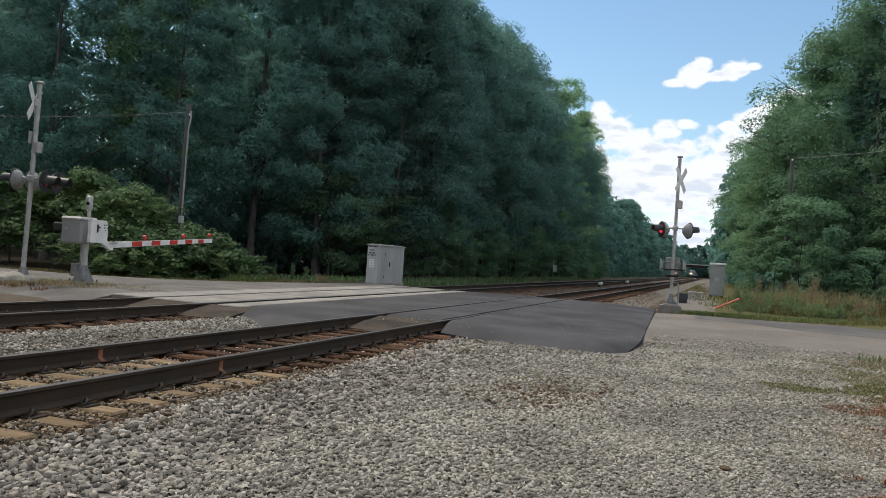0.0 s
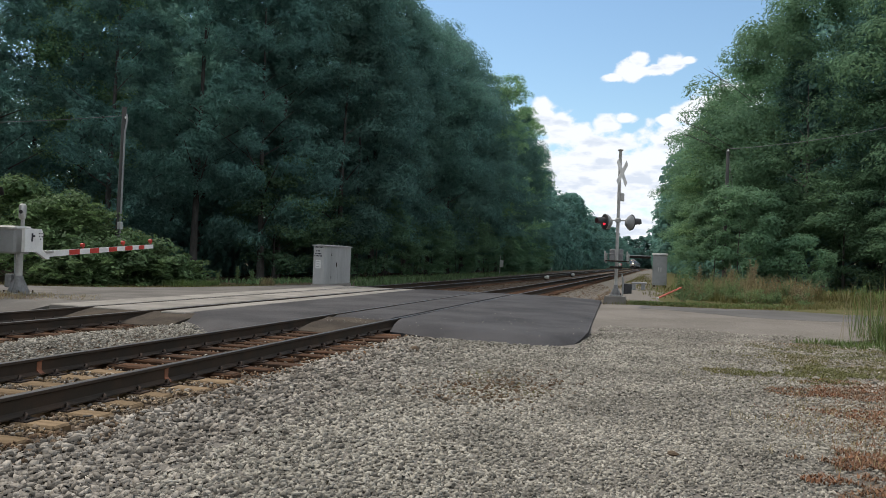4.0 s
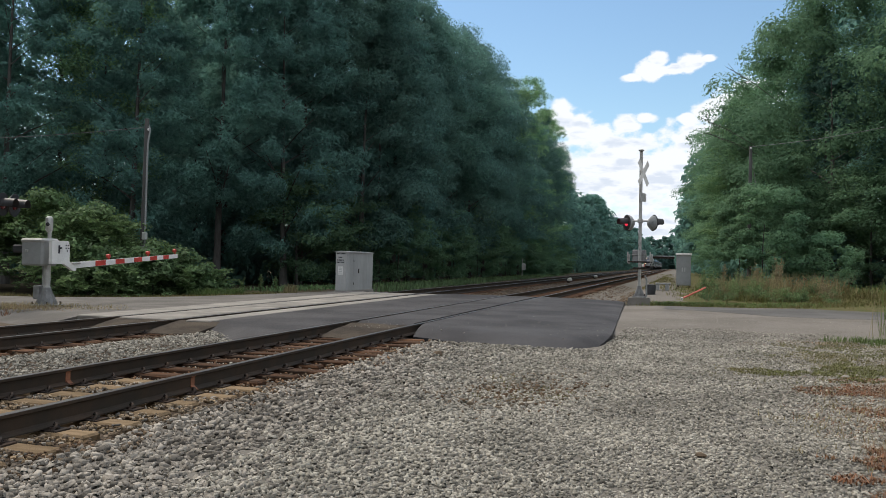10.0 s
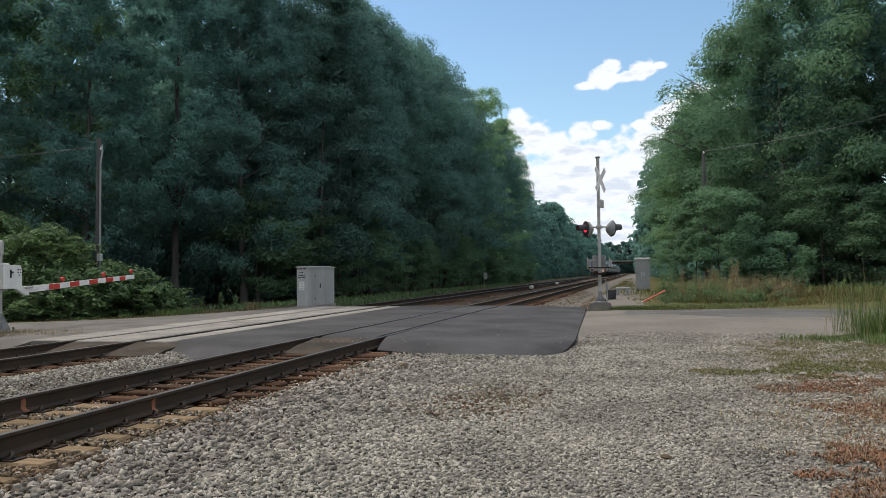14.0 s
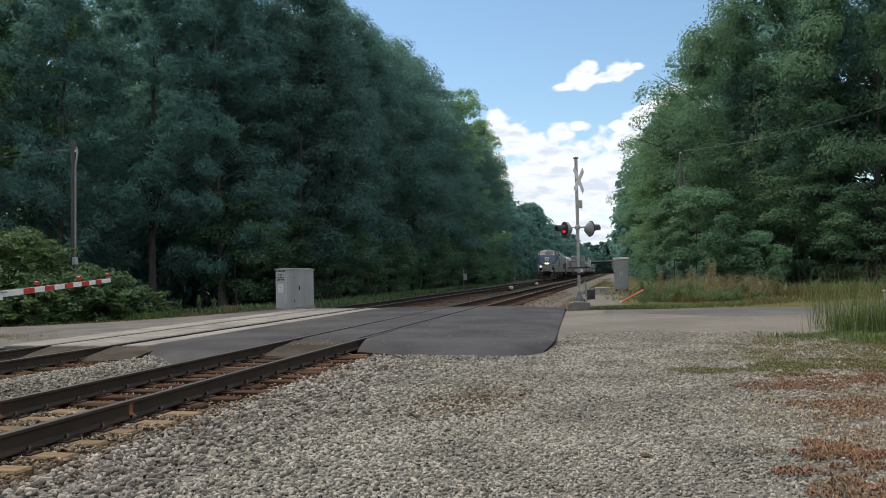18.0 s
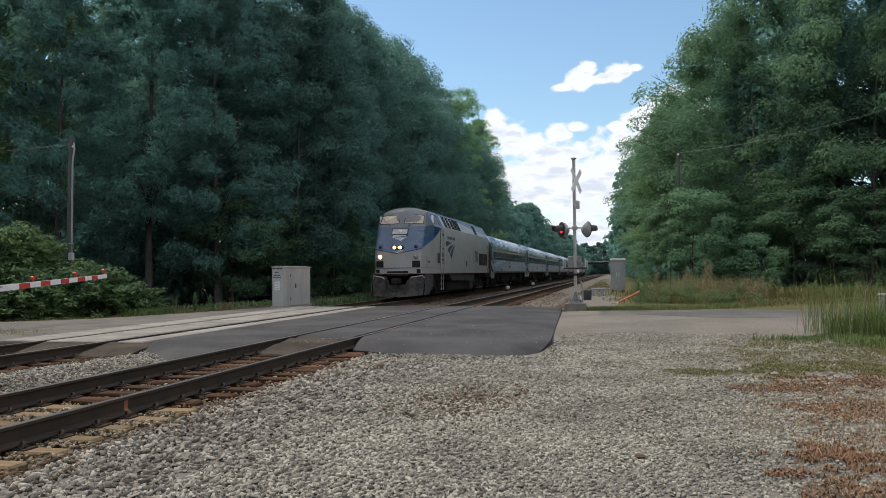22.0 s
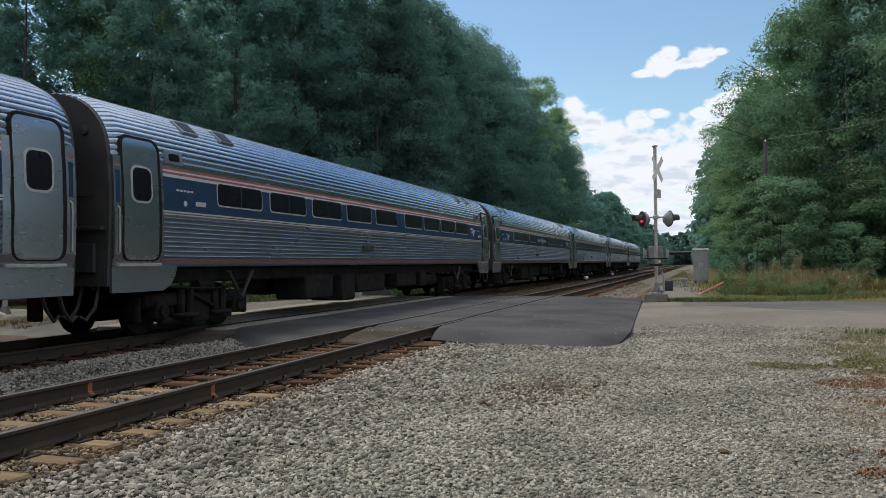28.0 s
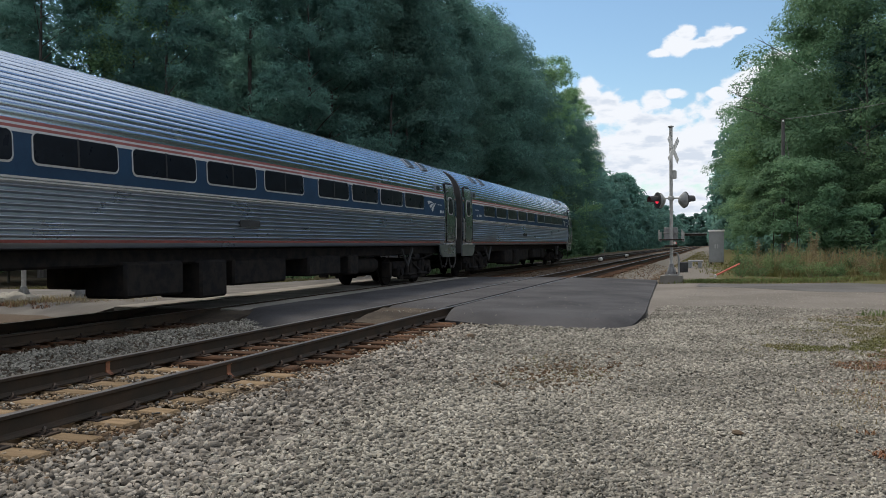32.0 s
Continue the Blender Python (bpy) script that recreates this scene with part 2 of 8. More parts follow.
# yellowish leaf, brightened: light through the gum's leaves is put into the colour
M["leaf_warm"] = mat("backlit_yellow_leaf", (0.235, 0.37, 0.18), (0.19, 0.33, 0.18), 0.65, scale=0.3, fine=6, island=0.4, rand=0.2, bump=0, through=0.5, spec=0.08)
# bluish and pale: haze over the pines is put into the needle colour
M["needle"] = mat("pine_needle", (0.156, 0.295, 0.252), (0.134, 0.265, 0.238), 0.7, scale=0.3, fine=6, island=0.16, rand=0.2, bump=0, through=0.55, spec=0.08)
M["bush_leaf"] = mat("bush_leaf", (0.165, 0.25, 0.105), (0.12, 0.20, 0.09), 0.65, scale=0.5, fine=8, island=0.4, rand=0.15, bump=0, through=0.45, spec=0.4)
M["grass"] = mat("grass_green", (0.13, 0.19, 0.05), (0.09, 0.14, 0.04), 0.65, scale=0.7, fine=10, island=0.35, bump=0, through=0.3)
M["grass_dry"] = mat("grass_dry", (0.30, 0.255, 0.135), (0.225, 0.185, 0.10), 0.75, scale=0.7, fine=10, island=0.35, bump=0, through=0.25)
M["weed_brown"] = mat("weed_brown", (0.29, 0.245, 0.145), (0.20, 0.17, 0.095), 0.8, scale=1, fine=10, island=0.35, bump=0, through=0.2)
M["grass_olive"] = mat("grass_olive", (0.125, 0.13, 0.038), (0.155, 0.132, 0.052), 0.75, scale=0.6, fine=10, island=0.35, bump=0, through=0.25)
M["litter"] = mat("red_brown_litter", (0.20, 0.090, 0.043), (0.165, 0.095, 0.050), 0.85, scale=2, fine=20, island=0.4, bump=0)
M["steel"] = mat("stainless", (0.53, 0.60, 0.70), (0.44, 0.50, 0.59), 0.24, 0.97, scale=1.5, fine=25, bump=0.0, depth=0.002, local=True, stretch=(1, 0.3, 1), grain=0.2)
# darker steel: reflected trees and gravel put into the colour, with some grime
M["steel_side"] = mat("dim_stainless", (0.36, 0.415, 0.49), (0.285, 0.33, 0.39), 0.30, 0.93, scale=1.5, fine=25, bump=0.0, local=True, stretch=(1, 0.3, 1), grain=0.25)
M["steel_dirty"] = mat("dirty_stainless", (0.30, 0.335, 0.385), (0.215, 0.24, 0.275), 0.46, 0.8, scale=1.2, fine=25, bump=0.04, depth=0.002, local=True, stretch=(1, 0.4, 1))
M["steel_door"] = mat("door_stainless", (0.44, 0.49, 0.57), (0.35, 0.39, 0.46), 0.27, 0.97, scale=1.2, fine=25, bump=0.0, local=True, stretch=(1, 0.4, 1), grain=0.2)
M["blue"] = mat("dark_blue_band", (0.012, 0.045, 0.10), (0.010, 0.036, 0.082), 0.55, spec=0.3, scale=1.5, fine=30, bump=0.02, depth=0.001, local=True)
# pale sheen of the sloping nose is put into this blue
M["blue_cab"] = mat("cab_blue", (0.078, 0.115, 0.185), (0.062, 0.098, 0.165), 0.30, 0.0, scale=1.5, fine=30, bump=0.02, depth=0.001, local=True, grain=0.15)
M["blue_roof"] = mat("roof_panel_blue", (0.045, 0.11, 0.25), (0.04, 0.095, 0.215), 0.35, 0.0, scale=1.5, fine=30, bump=0.02, depth=0.001, local=True, grain=0.15, spec=0.35)
M["loco_grey"] = mat("loco_silver_grey", (0.335, 0.338, 0.343), (0.295, 0.297, 0.300), 0.42, 0.1, scale=1.0, fine=24, bump=0.02, depth=0.001, local=True, grain=0.15)
M["nose_grey"] = mat("roof_grey", (0.14, 0.147, 0.162), (0.115, 0.122, 0.135), 0.45, 0.1, scale=1.2, fine=24, bump=0.02, depth=0.001, local=True)
M["pilot"] = mat("dirty_pilot", (0.032, 0.031, 0.030), (0.075, 0.070, 0.063), 0.85, 0.0, spec=0.1, scale=2.5, fine=30, bump=0.1, depth=0.003, local=True)
M["stripe"] = mat("red_stripe", (0.30, 0.085, 0.075), (0.23, 0.065, 0.058), 0.5, scale=2, fine=30, bump=0.02, local=True)
M["cream"] = mat("white_stripe", (0.52, 0.53, 0.54), (0.44, 0.45, 0.46), 0.5, scale=2, fine=30, bump=0.02, local=True)
M["glass"] = mat("dark_window", (0.010, 0.013, 0.020), None, 0.3, bump=0, local=True, spec=0.14)
# pale sky reflection painted into the glass colour, tan from its tint
M["screen"] = mat("windscreen", (0.46, 0.39, 0.31), (0.27, 0.23, 0.19), 0.3, 0.0, scale=1.6, fine=8, bump=0, local=True, contrast=(0.3, 0.75), stretch=(0.9, 0.3, 0.3), spec=0.6)
M["lamp_lit"] = mat("lit_reflector", (0.9, 0.8, 0.6), None, 0.3, bump=0, local=True, glow=(1.0, 0.55, 0.22, 0.9))
M["bulb"] = mat("lit_bulb", (0.9, 0.8, 0.6), None, 0.3, bump=0, local=True, glow=(1.0, 0.48, 0.13, 170.0))
M["lamp_off"] = mat("unlit_lamp", (0.42, 0.42, 0.42), (0.25, 0.2, 0.18), 0.2, 0.5, scale=9, bump=0, local=True)
M["under"] = mat("underframe_black", (0.017, 0.017, 0.019), (0.031, 0.028, 0.026), 0.9, 0.0, scale=4, fine=30, bump=0.2, depth=0.004, local=True, spec=0.05)
M["end_wall"] = mat("end_wall_grey", (0.054, 0.053, 0.053), (0.036, 0.036, 0.037), 0.6, 0.1, scale=2, fine=30, bump=0.05, depth=0.002, local=True)
M["diaphragm"] = mat("gangway_rubber", (0.024, 0.021, 0.020), (0.018, 0.016, 0.015), 0.85, scale=3, fine=30, bump=0.1, depth=0.003, local=True)
M["tank_grey"] = mat("tank_grey", (0.06, 0.062, 0.066), (0.042, 0.044, 0.046), 0.75, spec=0.2, scale=2, fine=30, bump=0.05, local=True)
M["soil"] = mat("forest_floor", (0.085, 0.06, 0.042), (0.06, 0.065, 0.03), 0.95, scale=0.5, fine=12, bump=0.5, depth=0.03)


# ---------------------------------------------------------------- mesh tools
class Shape:
    """Gathers solids into one mesh."""

    def __init__(self):
        self.v, self.f = [], []

    def add(self, verts, faces, m=None):
        n = len(self.v)
        self.v += [tuple(m @ Vector(p)) if m else tuple(p) for p in verts]
        self.f += [tuple(i + n for i in f) for f in faces]
        return self

    def box(self, x0, x1, y0, y1, z0, z1, b=0.0, m=None):
        """A block with its edges cut off by b."""
        if b <= 0:
            v = [(x, y, z) for x in (x0, x1) for y in (y0, y1) for z in (z0, z1)]
            return self.add(v, [(0, 1, 3, 2), (4, 6, 7, 5), (0, 4, 5, 1), (2, 3, 7, 6), (0, 2, 6, 4), (1, 5, 7, 3)], m)
        b = min(b, (x1 - x0) * 0.49, (y1 - y0) * 0.49, (z1 - z0) * 0.49)
        lo, hi = (x0, y0, z0), (x1, y1, z1)
        v, at = [], {}
        for c in ((i, j, k) for i in (0, 1) for j in (0, 1) for k in (0, 1)):
            for a in range(3):
                at[c, a] = len(v)
                v.append(tuple((hi[d] if c[d] else lo[d]) if d == a else (hi[d] - b if c[d] else lo[d] + b) for d in range(3)))
        f = []
        for a in range(3):
            p, q = [d for d in range(3) if d != a]
            for s in (0, 1):
                ring = []
                for i, j in ((0, 0), (1, 0), (1, 1), (0, 1)):
                    c = [0, 0, 0]
                    c[a], c[p], c[q] = s, i, j
                    ring.append(at[tuple(c), a])
                f.append(tuple(ring))
            for i in (0, 1):
                for j in (0, 1):
                    c0, c1 = [0, 0, 0], [0, 0, 0]
                    c0[p] = c1[p] = i
                    c0[q] = c1[q] = j
                    c1[a] = 1
                    f.append((at[tuple(c0), p], at[tuple(c1), p], at[tuple(c1), q], at[tuple(c0), q]))
        for c in ((i, j, k) for i in (0, 1) for j in (0, 1) for k in (0, 1)):
            f.append((at[c, 0], at[c, 1], at[c, 2]))
        return self.add(v, f, m)

    def rod(self, p, q, r, r2=None, n=10, caps=True):
        """A round bar from p to q."""
        p, q = Vector(p), Vector(q)
        r2 = r if r2 is None else r2
        way = (q - p).normalized()
        side = way.cross(Vector((0, 0, 1)) if abs(way.z) < 0.9 else Vector((1, 0, 0))).normalized()
        up = way.cross(side)
        v = []
        for c, s in ((p, r), (q, r2)):
            v += [c + (side * math.cos(a) + up * math.sin(a)) * s for a in (2 * math.pi * i / n for i in range(n))]
        f = [(i, (i + 1) % n, n + (i + 1) % n, n + i) for i in range(n)]
        if caps:
            f += [tuple(range(n))[::-1], tuple(range(n, 2 * n))]
        return self.add(v, f)

    def turned(self, p, way, profile, n=14):
        """A body of revolution: profile rows of (along, radius)."""
        p, way = Vector(p), Vector(way).normalized()
        side = way.cross(Vector((0, 0, 1)) if abs(way.z) < 0.9 else Vector((1, 0, 0))).normalized()
        up = way.cross(side)
        v = []
        for d, r in profile:
            v += [p + way * d + (side * math.cos(a) + up * math.sin(a)) * r for a in (2 * math.pi * i / n for i in range(n))]
        f = [(k * n + i, k * n + (i + 1) % n, (k + 1) * n + (i + 1) % n, (k + 1) * n + i) for k in range(len(profile) - 1) for i in range(n)]
        f += [tuple(range(n))[::-1], tuple(range((len(profile) - 1) * n, len(profile) * n))]
        return self.add(v, f)

    def tube(self, points, r, n=6):
        """A round bar bent through the points."""
        pts = [Vector(q) for q in points]
        rings, up = [], None
        for k, q in enumerate(pts):
            way = (pts[min(k + 1, len(pts) - 1)] - pts[max(k - 1, 0)]).normalized()
            if up is None:
                up = Vector((0, 0, 1)) if abs(way.z) < 0.9 else Vector((1, 0, 0))
            u = way.cross(up).normalized()
            up = u.cross(way)
            rings.append([tuple(q + (u * math.cos(t) + up * math.sin(t)) * r) for t in (6.2832 * i / n for i in range(n))])
        return self.loft(rings)

    def slab(self, outline, y0, y1, m=None, axis=1):
        """A flat outline given as (u, z), drawn out along an axis (0 = x, 1 = y, 2 = z)."""
        n = len(outline)

        def place(u, w, d):
            return ((d, u, w), (u, d, w), (u, w, d))[axis]

        v = [place(u, w, y0) for u, w in outline] + [place(u, w, y1) for u, w in outline]
        f = [tuple(range(n)), tuple(range(n, 2 * n))[::-1]] + [(i, n + i, n + (i + 1) % n, (i + 1) % n) for i in range(n)]
        return self.add(v, f, m)

    def loft(self, rings, caps=True, closed=True):
        n = len(rings[0])
        v = [p for ring in rings for p in ring]
        f = []
        for k in range(len(rings) - 1):
            for i in range(n if closed else n - 1):
                j = (i + 1) % n
                f.append((k * n + i, k * n + j, (k + 1) * n + j, (k + 1) * n + i))
        if caps:
            f += [tuple(range(n))[::-1], tuple(range((len(rings) - 1) * n, len(rings) * n))]
        return self.add(v, f)

    def mesh(self, name, material, smooth_below=None):
        me = bpy.data.meshes.new(name)
        me.from_pydata(self.v, [], self.f)
        bm = bmesh.new()
        bm.from_mesh(me)
        bmesh.ops.recalc_face_normals(bm, faces=bm.faces)
        if smooth_below:
            for e in bm.edges:
                if len(e.link_faces) == 2:
                    e.smooth = e.calc_face_angle(0) < radians(smooth_below)
            for f in bm.faces:
                f.smooth = True
        bm.to_mesh(me)
        bm.free()
        me.materials.append(material)
        return me


def raw_mesh(name, verts, faces, material):
    """A large mesh from arrays: faces all with the same number of corners."""
    me = bpy.data.meshes.new(name)
    verts, faces = np.asarray(verts, np.float32), np.asarray(faces, np.int32)
    k = faces.shape[1]
    me.vertices.add(len(verts))
    me.vertices.foreach_set("co", verts.ravel())
    me.loops.add(faces.size)
    me.loops.foreach_set("vertex_index", faces.ravel())
    me.polygons.add(len(faces))
    me.polygons.foreach_set("loop_start", np.arange(0, faces.size, k, dtype=np.int32))
    me.update(calc_edges=True)
    me.validate()
    me.materials.append(material)
    return me


def part(name, shape, material, parent=None, label="", smooth_below=None):
    me = shape if isinstance(shape, bpy.types.Mesh) else shape.mesh(name, M[material], smooth_below)
    ob = new(name, me)
    if parent is not None:
        ob.parent = parent
    return tagged(ob, label)


def thing(name, label, category, group="", kind="", m=None):
    ob = new(name)
    ob.empty_display_size = 0.2
    if m is not None:
        ob.matrix_basis = m
    return tagged(ob, label, category, group, kind)


def bend(y):
    """The tracks bend gently to the left and fall away far ahead: offset and height."""
    u = max(0.0, y) / 508.0
    return -3.0 * u * u, -1.1 * u ** 1.5


NEAR, FAR = -6.08, -10.93        # track centres
GAUGE = 0.7525                   # half the distance between rail heads

# ---------------------------------------------------------------- ground
def height(x, y):
    """The lie of the land under roads, ballast and woods."""
    z = -0.21 + bend(y)[1]
    z += 0.03 * noise.noise((x * 0.35, y * 0.35, 3.0)) + 0.012 * noise.noise((x * 1.7, y * 1.7, 8.0))
    if x > 2.0:
        z += 0.05 * min(1.0, (x - 2.0) / 3.0)
    if y > 29.0 and x > -3.0:
        z += (0.09 * min(1.0, (y - 29.0) / 2.5) + 0.31 * min(1.0, max(0.0, (y - 32.0) / 13.0))) * min(1.0, (x + 3.0) / 1.5) * max(0.0, min(1.0, (120.0 - y) / 50.0))
    if abs(x - NEAR - bend(y)[0]) < 1.55 or abs(x - FAR - bend(y)[0]) < 1.55:
        z -= 0.07
    if x < -17.0:
        z -= 0.10 * min(1.0, (-17.0 - x) / 6.0)
    if y > 33.0 and -4.6 < x < -2.0:
        z -= 0.25 * min(1.0, (x + 4.6) / 1.2) * min(1.0, (y - 33) / 3) * (1.0 if x < -3.2 else max(0.0, (-2.0 - x) / 1.2))
    if x > -1.2 and y < 18.0:
        z += 0.06 * min(1.0, max(0.0, (y - 13.0) / 4.0))
    lo, hi = (17.9, 29.2) if x > -2.1 else (14.4, 31.4) if x > -13.0 else (14.2, 22.0)
    if lo < y < hi and -24.0 < x < 14.0:
        z -= 0.14 * min(1.0, (y - lo) * 2, (hi - y) * 2)      # bed of the road
    return z


def ground_material():
    m = bpy.data.materials.new("ground_earth")
    m.use_nodes = True
    nt = m.node_tree
    b = nt.nodes["Principled BSDF"]
    b.inputs["Roughness"].default_value = 0.95
    b.inputs["Specular IOR Level"].default_value = 0.1
    g = nt.nodes.new("ShaderNodeNewGeometry")
    sep = nt.nodes.new("ShaderNodeSeparateXYZ")
    nt.links.new(g.outputs["Position"], sep.inputs[0])
    rough_edge = node(nt, "ShaderNodeTexNoise", Scale=0.5, Detail=5.0)
    grit = node(nt, "ShaderNodeTexNoise", Scale=38.0, Detail=4.0, Roughness=0.7)
    tufts = node(nt, "ShaderNodeTexNoise", Scale=1.6, Detail=5.0, Roughness=0.65)
    for n in (rough_edge, grit, tufts):
        nt.links.new(g.outputs["Position"], n.inputs["Vector"])
    x = maths(nt, "ADD", sep.outputs[0], maths(nt, "MULTIPLY", maths(nt, "SUBTRACT", rough_edge.outputs[0], 0.5), 3.0))
    gravel = mixed(nt, grit.outputs[0], (0.10, 0.092, 0.082), (0.225, 0.208, 0.186))
    bed = maths(nt, "MULTIPLY", smooth(nt, maths(nt, "MULTIPLY", x, -1.0), 4.3, 5.0), 1.0)
    gravel = mixed(nt, bed, gravel, mixed(nt, grit.outputs[0], (0.06, 0.046, 0.035), (0.13, 0.10, 0.076)))
    stained = mixed(nt, smooth(nt, tufts.outputs[0], 0.45, 0.62), gravel, (0.20, 0.12, 0.07))
    right_stain = smooth(nt, x, 0.9, 2.6)
    gravel = mixed(nt, right_stain, gravel, stained)
    turf = mixed(nt, smooth(nt, tufts.outputs[0], 0.35, 0.65), (0.075, 0.085, 0.032), (0.12, 0.10, 0.05))
    floor = mixed(nt, smooth(nt, tufts.outputs[0], 0.35, 0.65), (0.05, 0.045, 0.03), (0.085, 0.06, 0.04))
    far = smooth(nt, sep.outputs[1], 29.0, 33.0)
    edge = mixed(nt, far, (3.6, 3.6, 3.6), (-1.0, -1.0, -1.0))
    on_right = maths(nt, "GREATER_THAN", x, maths(nt, "MULTIPLY", edge, 1.0))
    on_left = smooth(nt, maths(nt, "MULTIPLY", x, -1.0), 15.6, 17.5)
    deep = smooth(nt, maths(nt, "ABSOLUTE", maths(nt, "ADD", x, 5.0)), 13.0, 17.0)
    wild = mixed(nt, deep, turf, floor)
    col = mixed(nt, maths(nt, "MAXIMUM", on_right, on_left), gravel, wild)
    nt.links.new(col, b.inputs["Base Color"])
    bp = nt.nodes.new("ShaderNodeBump")
    bp.inputs["Strength"].default_value, bp.inputs["Distance"].default_value = 0.6, 0.02
    nt.links.new(grit.outputs[0], bp.inputs["Height"])
    nt.links.new(bp.outputs[0], b.inputs["Normal"])
    return m


def spaced(lo, hi, fine_lo, fine_hi, step, grow=1.25):
    out = list(np.arange(fine_lo, fine_hi + 1e-6, step))
    s, v = step, fine_hi
    while v < hi:
        s *= grow
        v = min(hi, v + s)
        out.append(v)
    s, v = step, fine_lo
    while v > lo:
        s *= grow
        v = max(lo, v - s)
        out.insert(0, v)
    return out


def make_ground():
    xs, ys = spaced(-2500, 2500, -26, 14, 0.4), spaced(-1500, 4000, -4, 40, 0.4)
    v = [(x, y, height(x, y)) for y in ys for x in xs]
    n = len(xs)
    f = [(j * n + i, j * n + i + 1, (j + 1) * n + i + 1, (j + 1) * n + i) for j in range(len(ys) - 1) for i in range(n - 1)]
    me = raw_mesh("ground", v, f, ground_material())
    me.polygons.foreach_set("use_smooth", [True] * len(f))
    tagged(new("ground", me), "gravelly ground running into grass and woodland floor", "ground", kind="structure")


make_ground()


def between(left, right, n_long, n_wide):
    """Rows of points between two edge lines, each drawn evenly along its length."""
    def even(line):
        pts = [Vector(p) for p in line]
        d = [0.0]
        for a, b in zip(pts, pts[1:]):
            d.append(d[-1] + (b - a).length)
        out = []
        for k in range(n_long + 1):
            s = d[-1] * k / n_long
            i = max(j for j in range(len(pts) - 1) if d[j] <= s + 1e-9)
            out.append(pts[i].lerp(pts[i + 1], (s - d[i]) / max(1e-9, d[i + 1] - d[i])))
        return out
    a, b = even(left), even(right)
    return [[p.lerp(q, k / n_wide) for k in range(n_wide + 1)] for p, q in zip(a, b)]


def sheet(name, rows, top, thick, material, label, kind="structure", category="road"):
    """A paved layer with its own thickness; top(x, y) gives its surface."""
    n = len(rows[0])
    v = [(p.x, p.y, top(p.x, p.y)) for row in rows for p in row]
    v += [(p.x, p.y, top(p.x, p.y) - thick) for row in rows for p in row]
    k, r = len(rows) * n, len(rows)
    f = [(j * n + i, j * n + i + 1, (j + 1) * n + i + 1, (j + 1) * n + i) for j in range(r - 1) for i in range(n - 1)]
    rim = [i for i in range(n)] + [j * n + n - 1 for j in range(1, r)] + [(r - 1) * n + i for i in range(n - 2, -1, -1)] + [j * n for j in range(r - 2, 0, -1)]
    f += [(a, k + a, k + b, b) for a, b in zip(rim, rim[1:] + rim[:1])]
    s = Shape()
    s.add(v, f)
    ob = new(name, s.mesh(name, M[material], 40))
    return tagged(ob, label, category, kind=kind)


def road_top(x, y):
    near_edge = 17.35 + 0.12 * (x - 0.5) ** 2 / 4 if x < 3 else 17.6 + 0.9 * (x - 3)
    return -0.125 + 0.006 * noise.noise((x * 0.3, y * 0.3, 1.0)) - 0.05 * min(1.0, max(0.0, -0.9 - x) / 0.8) - 0.09 * max(0.0, 1 - max(0.0, y - near_edge) / 1.2) ** 2


def make_roads():
    far = [(-2.3, 29.4), (0.8, 29.8), (2.7, 30.3), (4.7, 31.7), (7.2, 33.4), (14, 38.0), (30, 49), (70, 77)]
    near = [(-2.3, 17.9), (0.9, 17.1), (2.2, 17.3), (3.6, 18.4), (5.0, 20.2), (9, 24.0), (26, 36), (70, 66)]
    sheet("road", between([Vector((*p, 0)) for p in far], [Vector((*p, 0)) for p in near], 60, 12), road_top, 0.3, "asphalt_old",
          "worn grey asphalt road leading away from the crossing")
    # a darker lane along its far side, thin over the old surface
    edge = [(a[0] + (b[0] - a[0]) * w, a[1] + (b[1] - a[1]) * w) for a, b, w in zip(far, near, (0.10, 0.22, 0.36, 0.48, 0.55, 0.6, 0.6, 0.6))]
    outer = [(a[0], a[1] - 0.35) for a in far]
    rows = between([Vector((*p, 0)) for p in outer], [Vector((*p, 0)) for p in edge], 90, 8)
    for row in rows:
        for k, p in enumerate(row):
            p.y += (0.40 * noise.noise((p.x * 0.5, 0.0, 3.0)) + 0.2 * noise.noise((p.x * 1.9, 0.0, 5.0))) * k / 8
    sheet("road_lane", rows, lambda x, y: road_top(x, y) + 0.004, 0.03, "asphalt_lane", "darker grey asphalt lane along a worn road")
    far = [(-12.72, 31.6), (-13.9, 31.2), (-14.6, 29.0), (-15.5, 26.0), (-16.7, 23.9), (-18.4, 22.6), (-21, 21.9), (-26, 21.4), (-60, 17)]
    near = [(-12.72, 13.2), (-13.0, 13.2), (-13.6, 13.4), (-14.6, 14.0), (-16.0, 14.6), (-17.6, 14.8), (-20, 14.6), (-26, 13.4), (-60, 8)]
    px, py = [p[0] for p in near[::-1]], [p[1] for p in near[::-1]]

    def beyond_top(x, y):
        d = y - float(np.interp(x, px, py))
        return -0.02 - 0.018 * min(8.0, max(0.0, -12.7 - x)) + 0.008 * noise.noise((x * 0.4, y * 0.4, 5.0)) - 0.20 * max(0.0, 1 - max(0.0, d) / 1.5) ** 2

    sheet("road_beyond", between([Vector((*p, 0)) for p in near], [Vector((*p, 0)) for p in far], 50, 12),
          beyond_top, 0.3, "asphalt_worn",
          "worn pale asphalt road beyond the tracks")


make_roads()


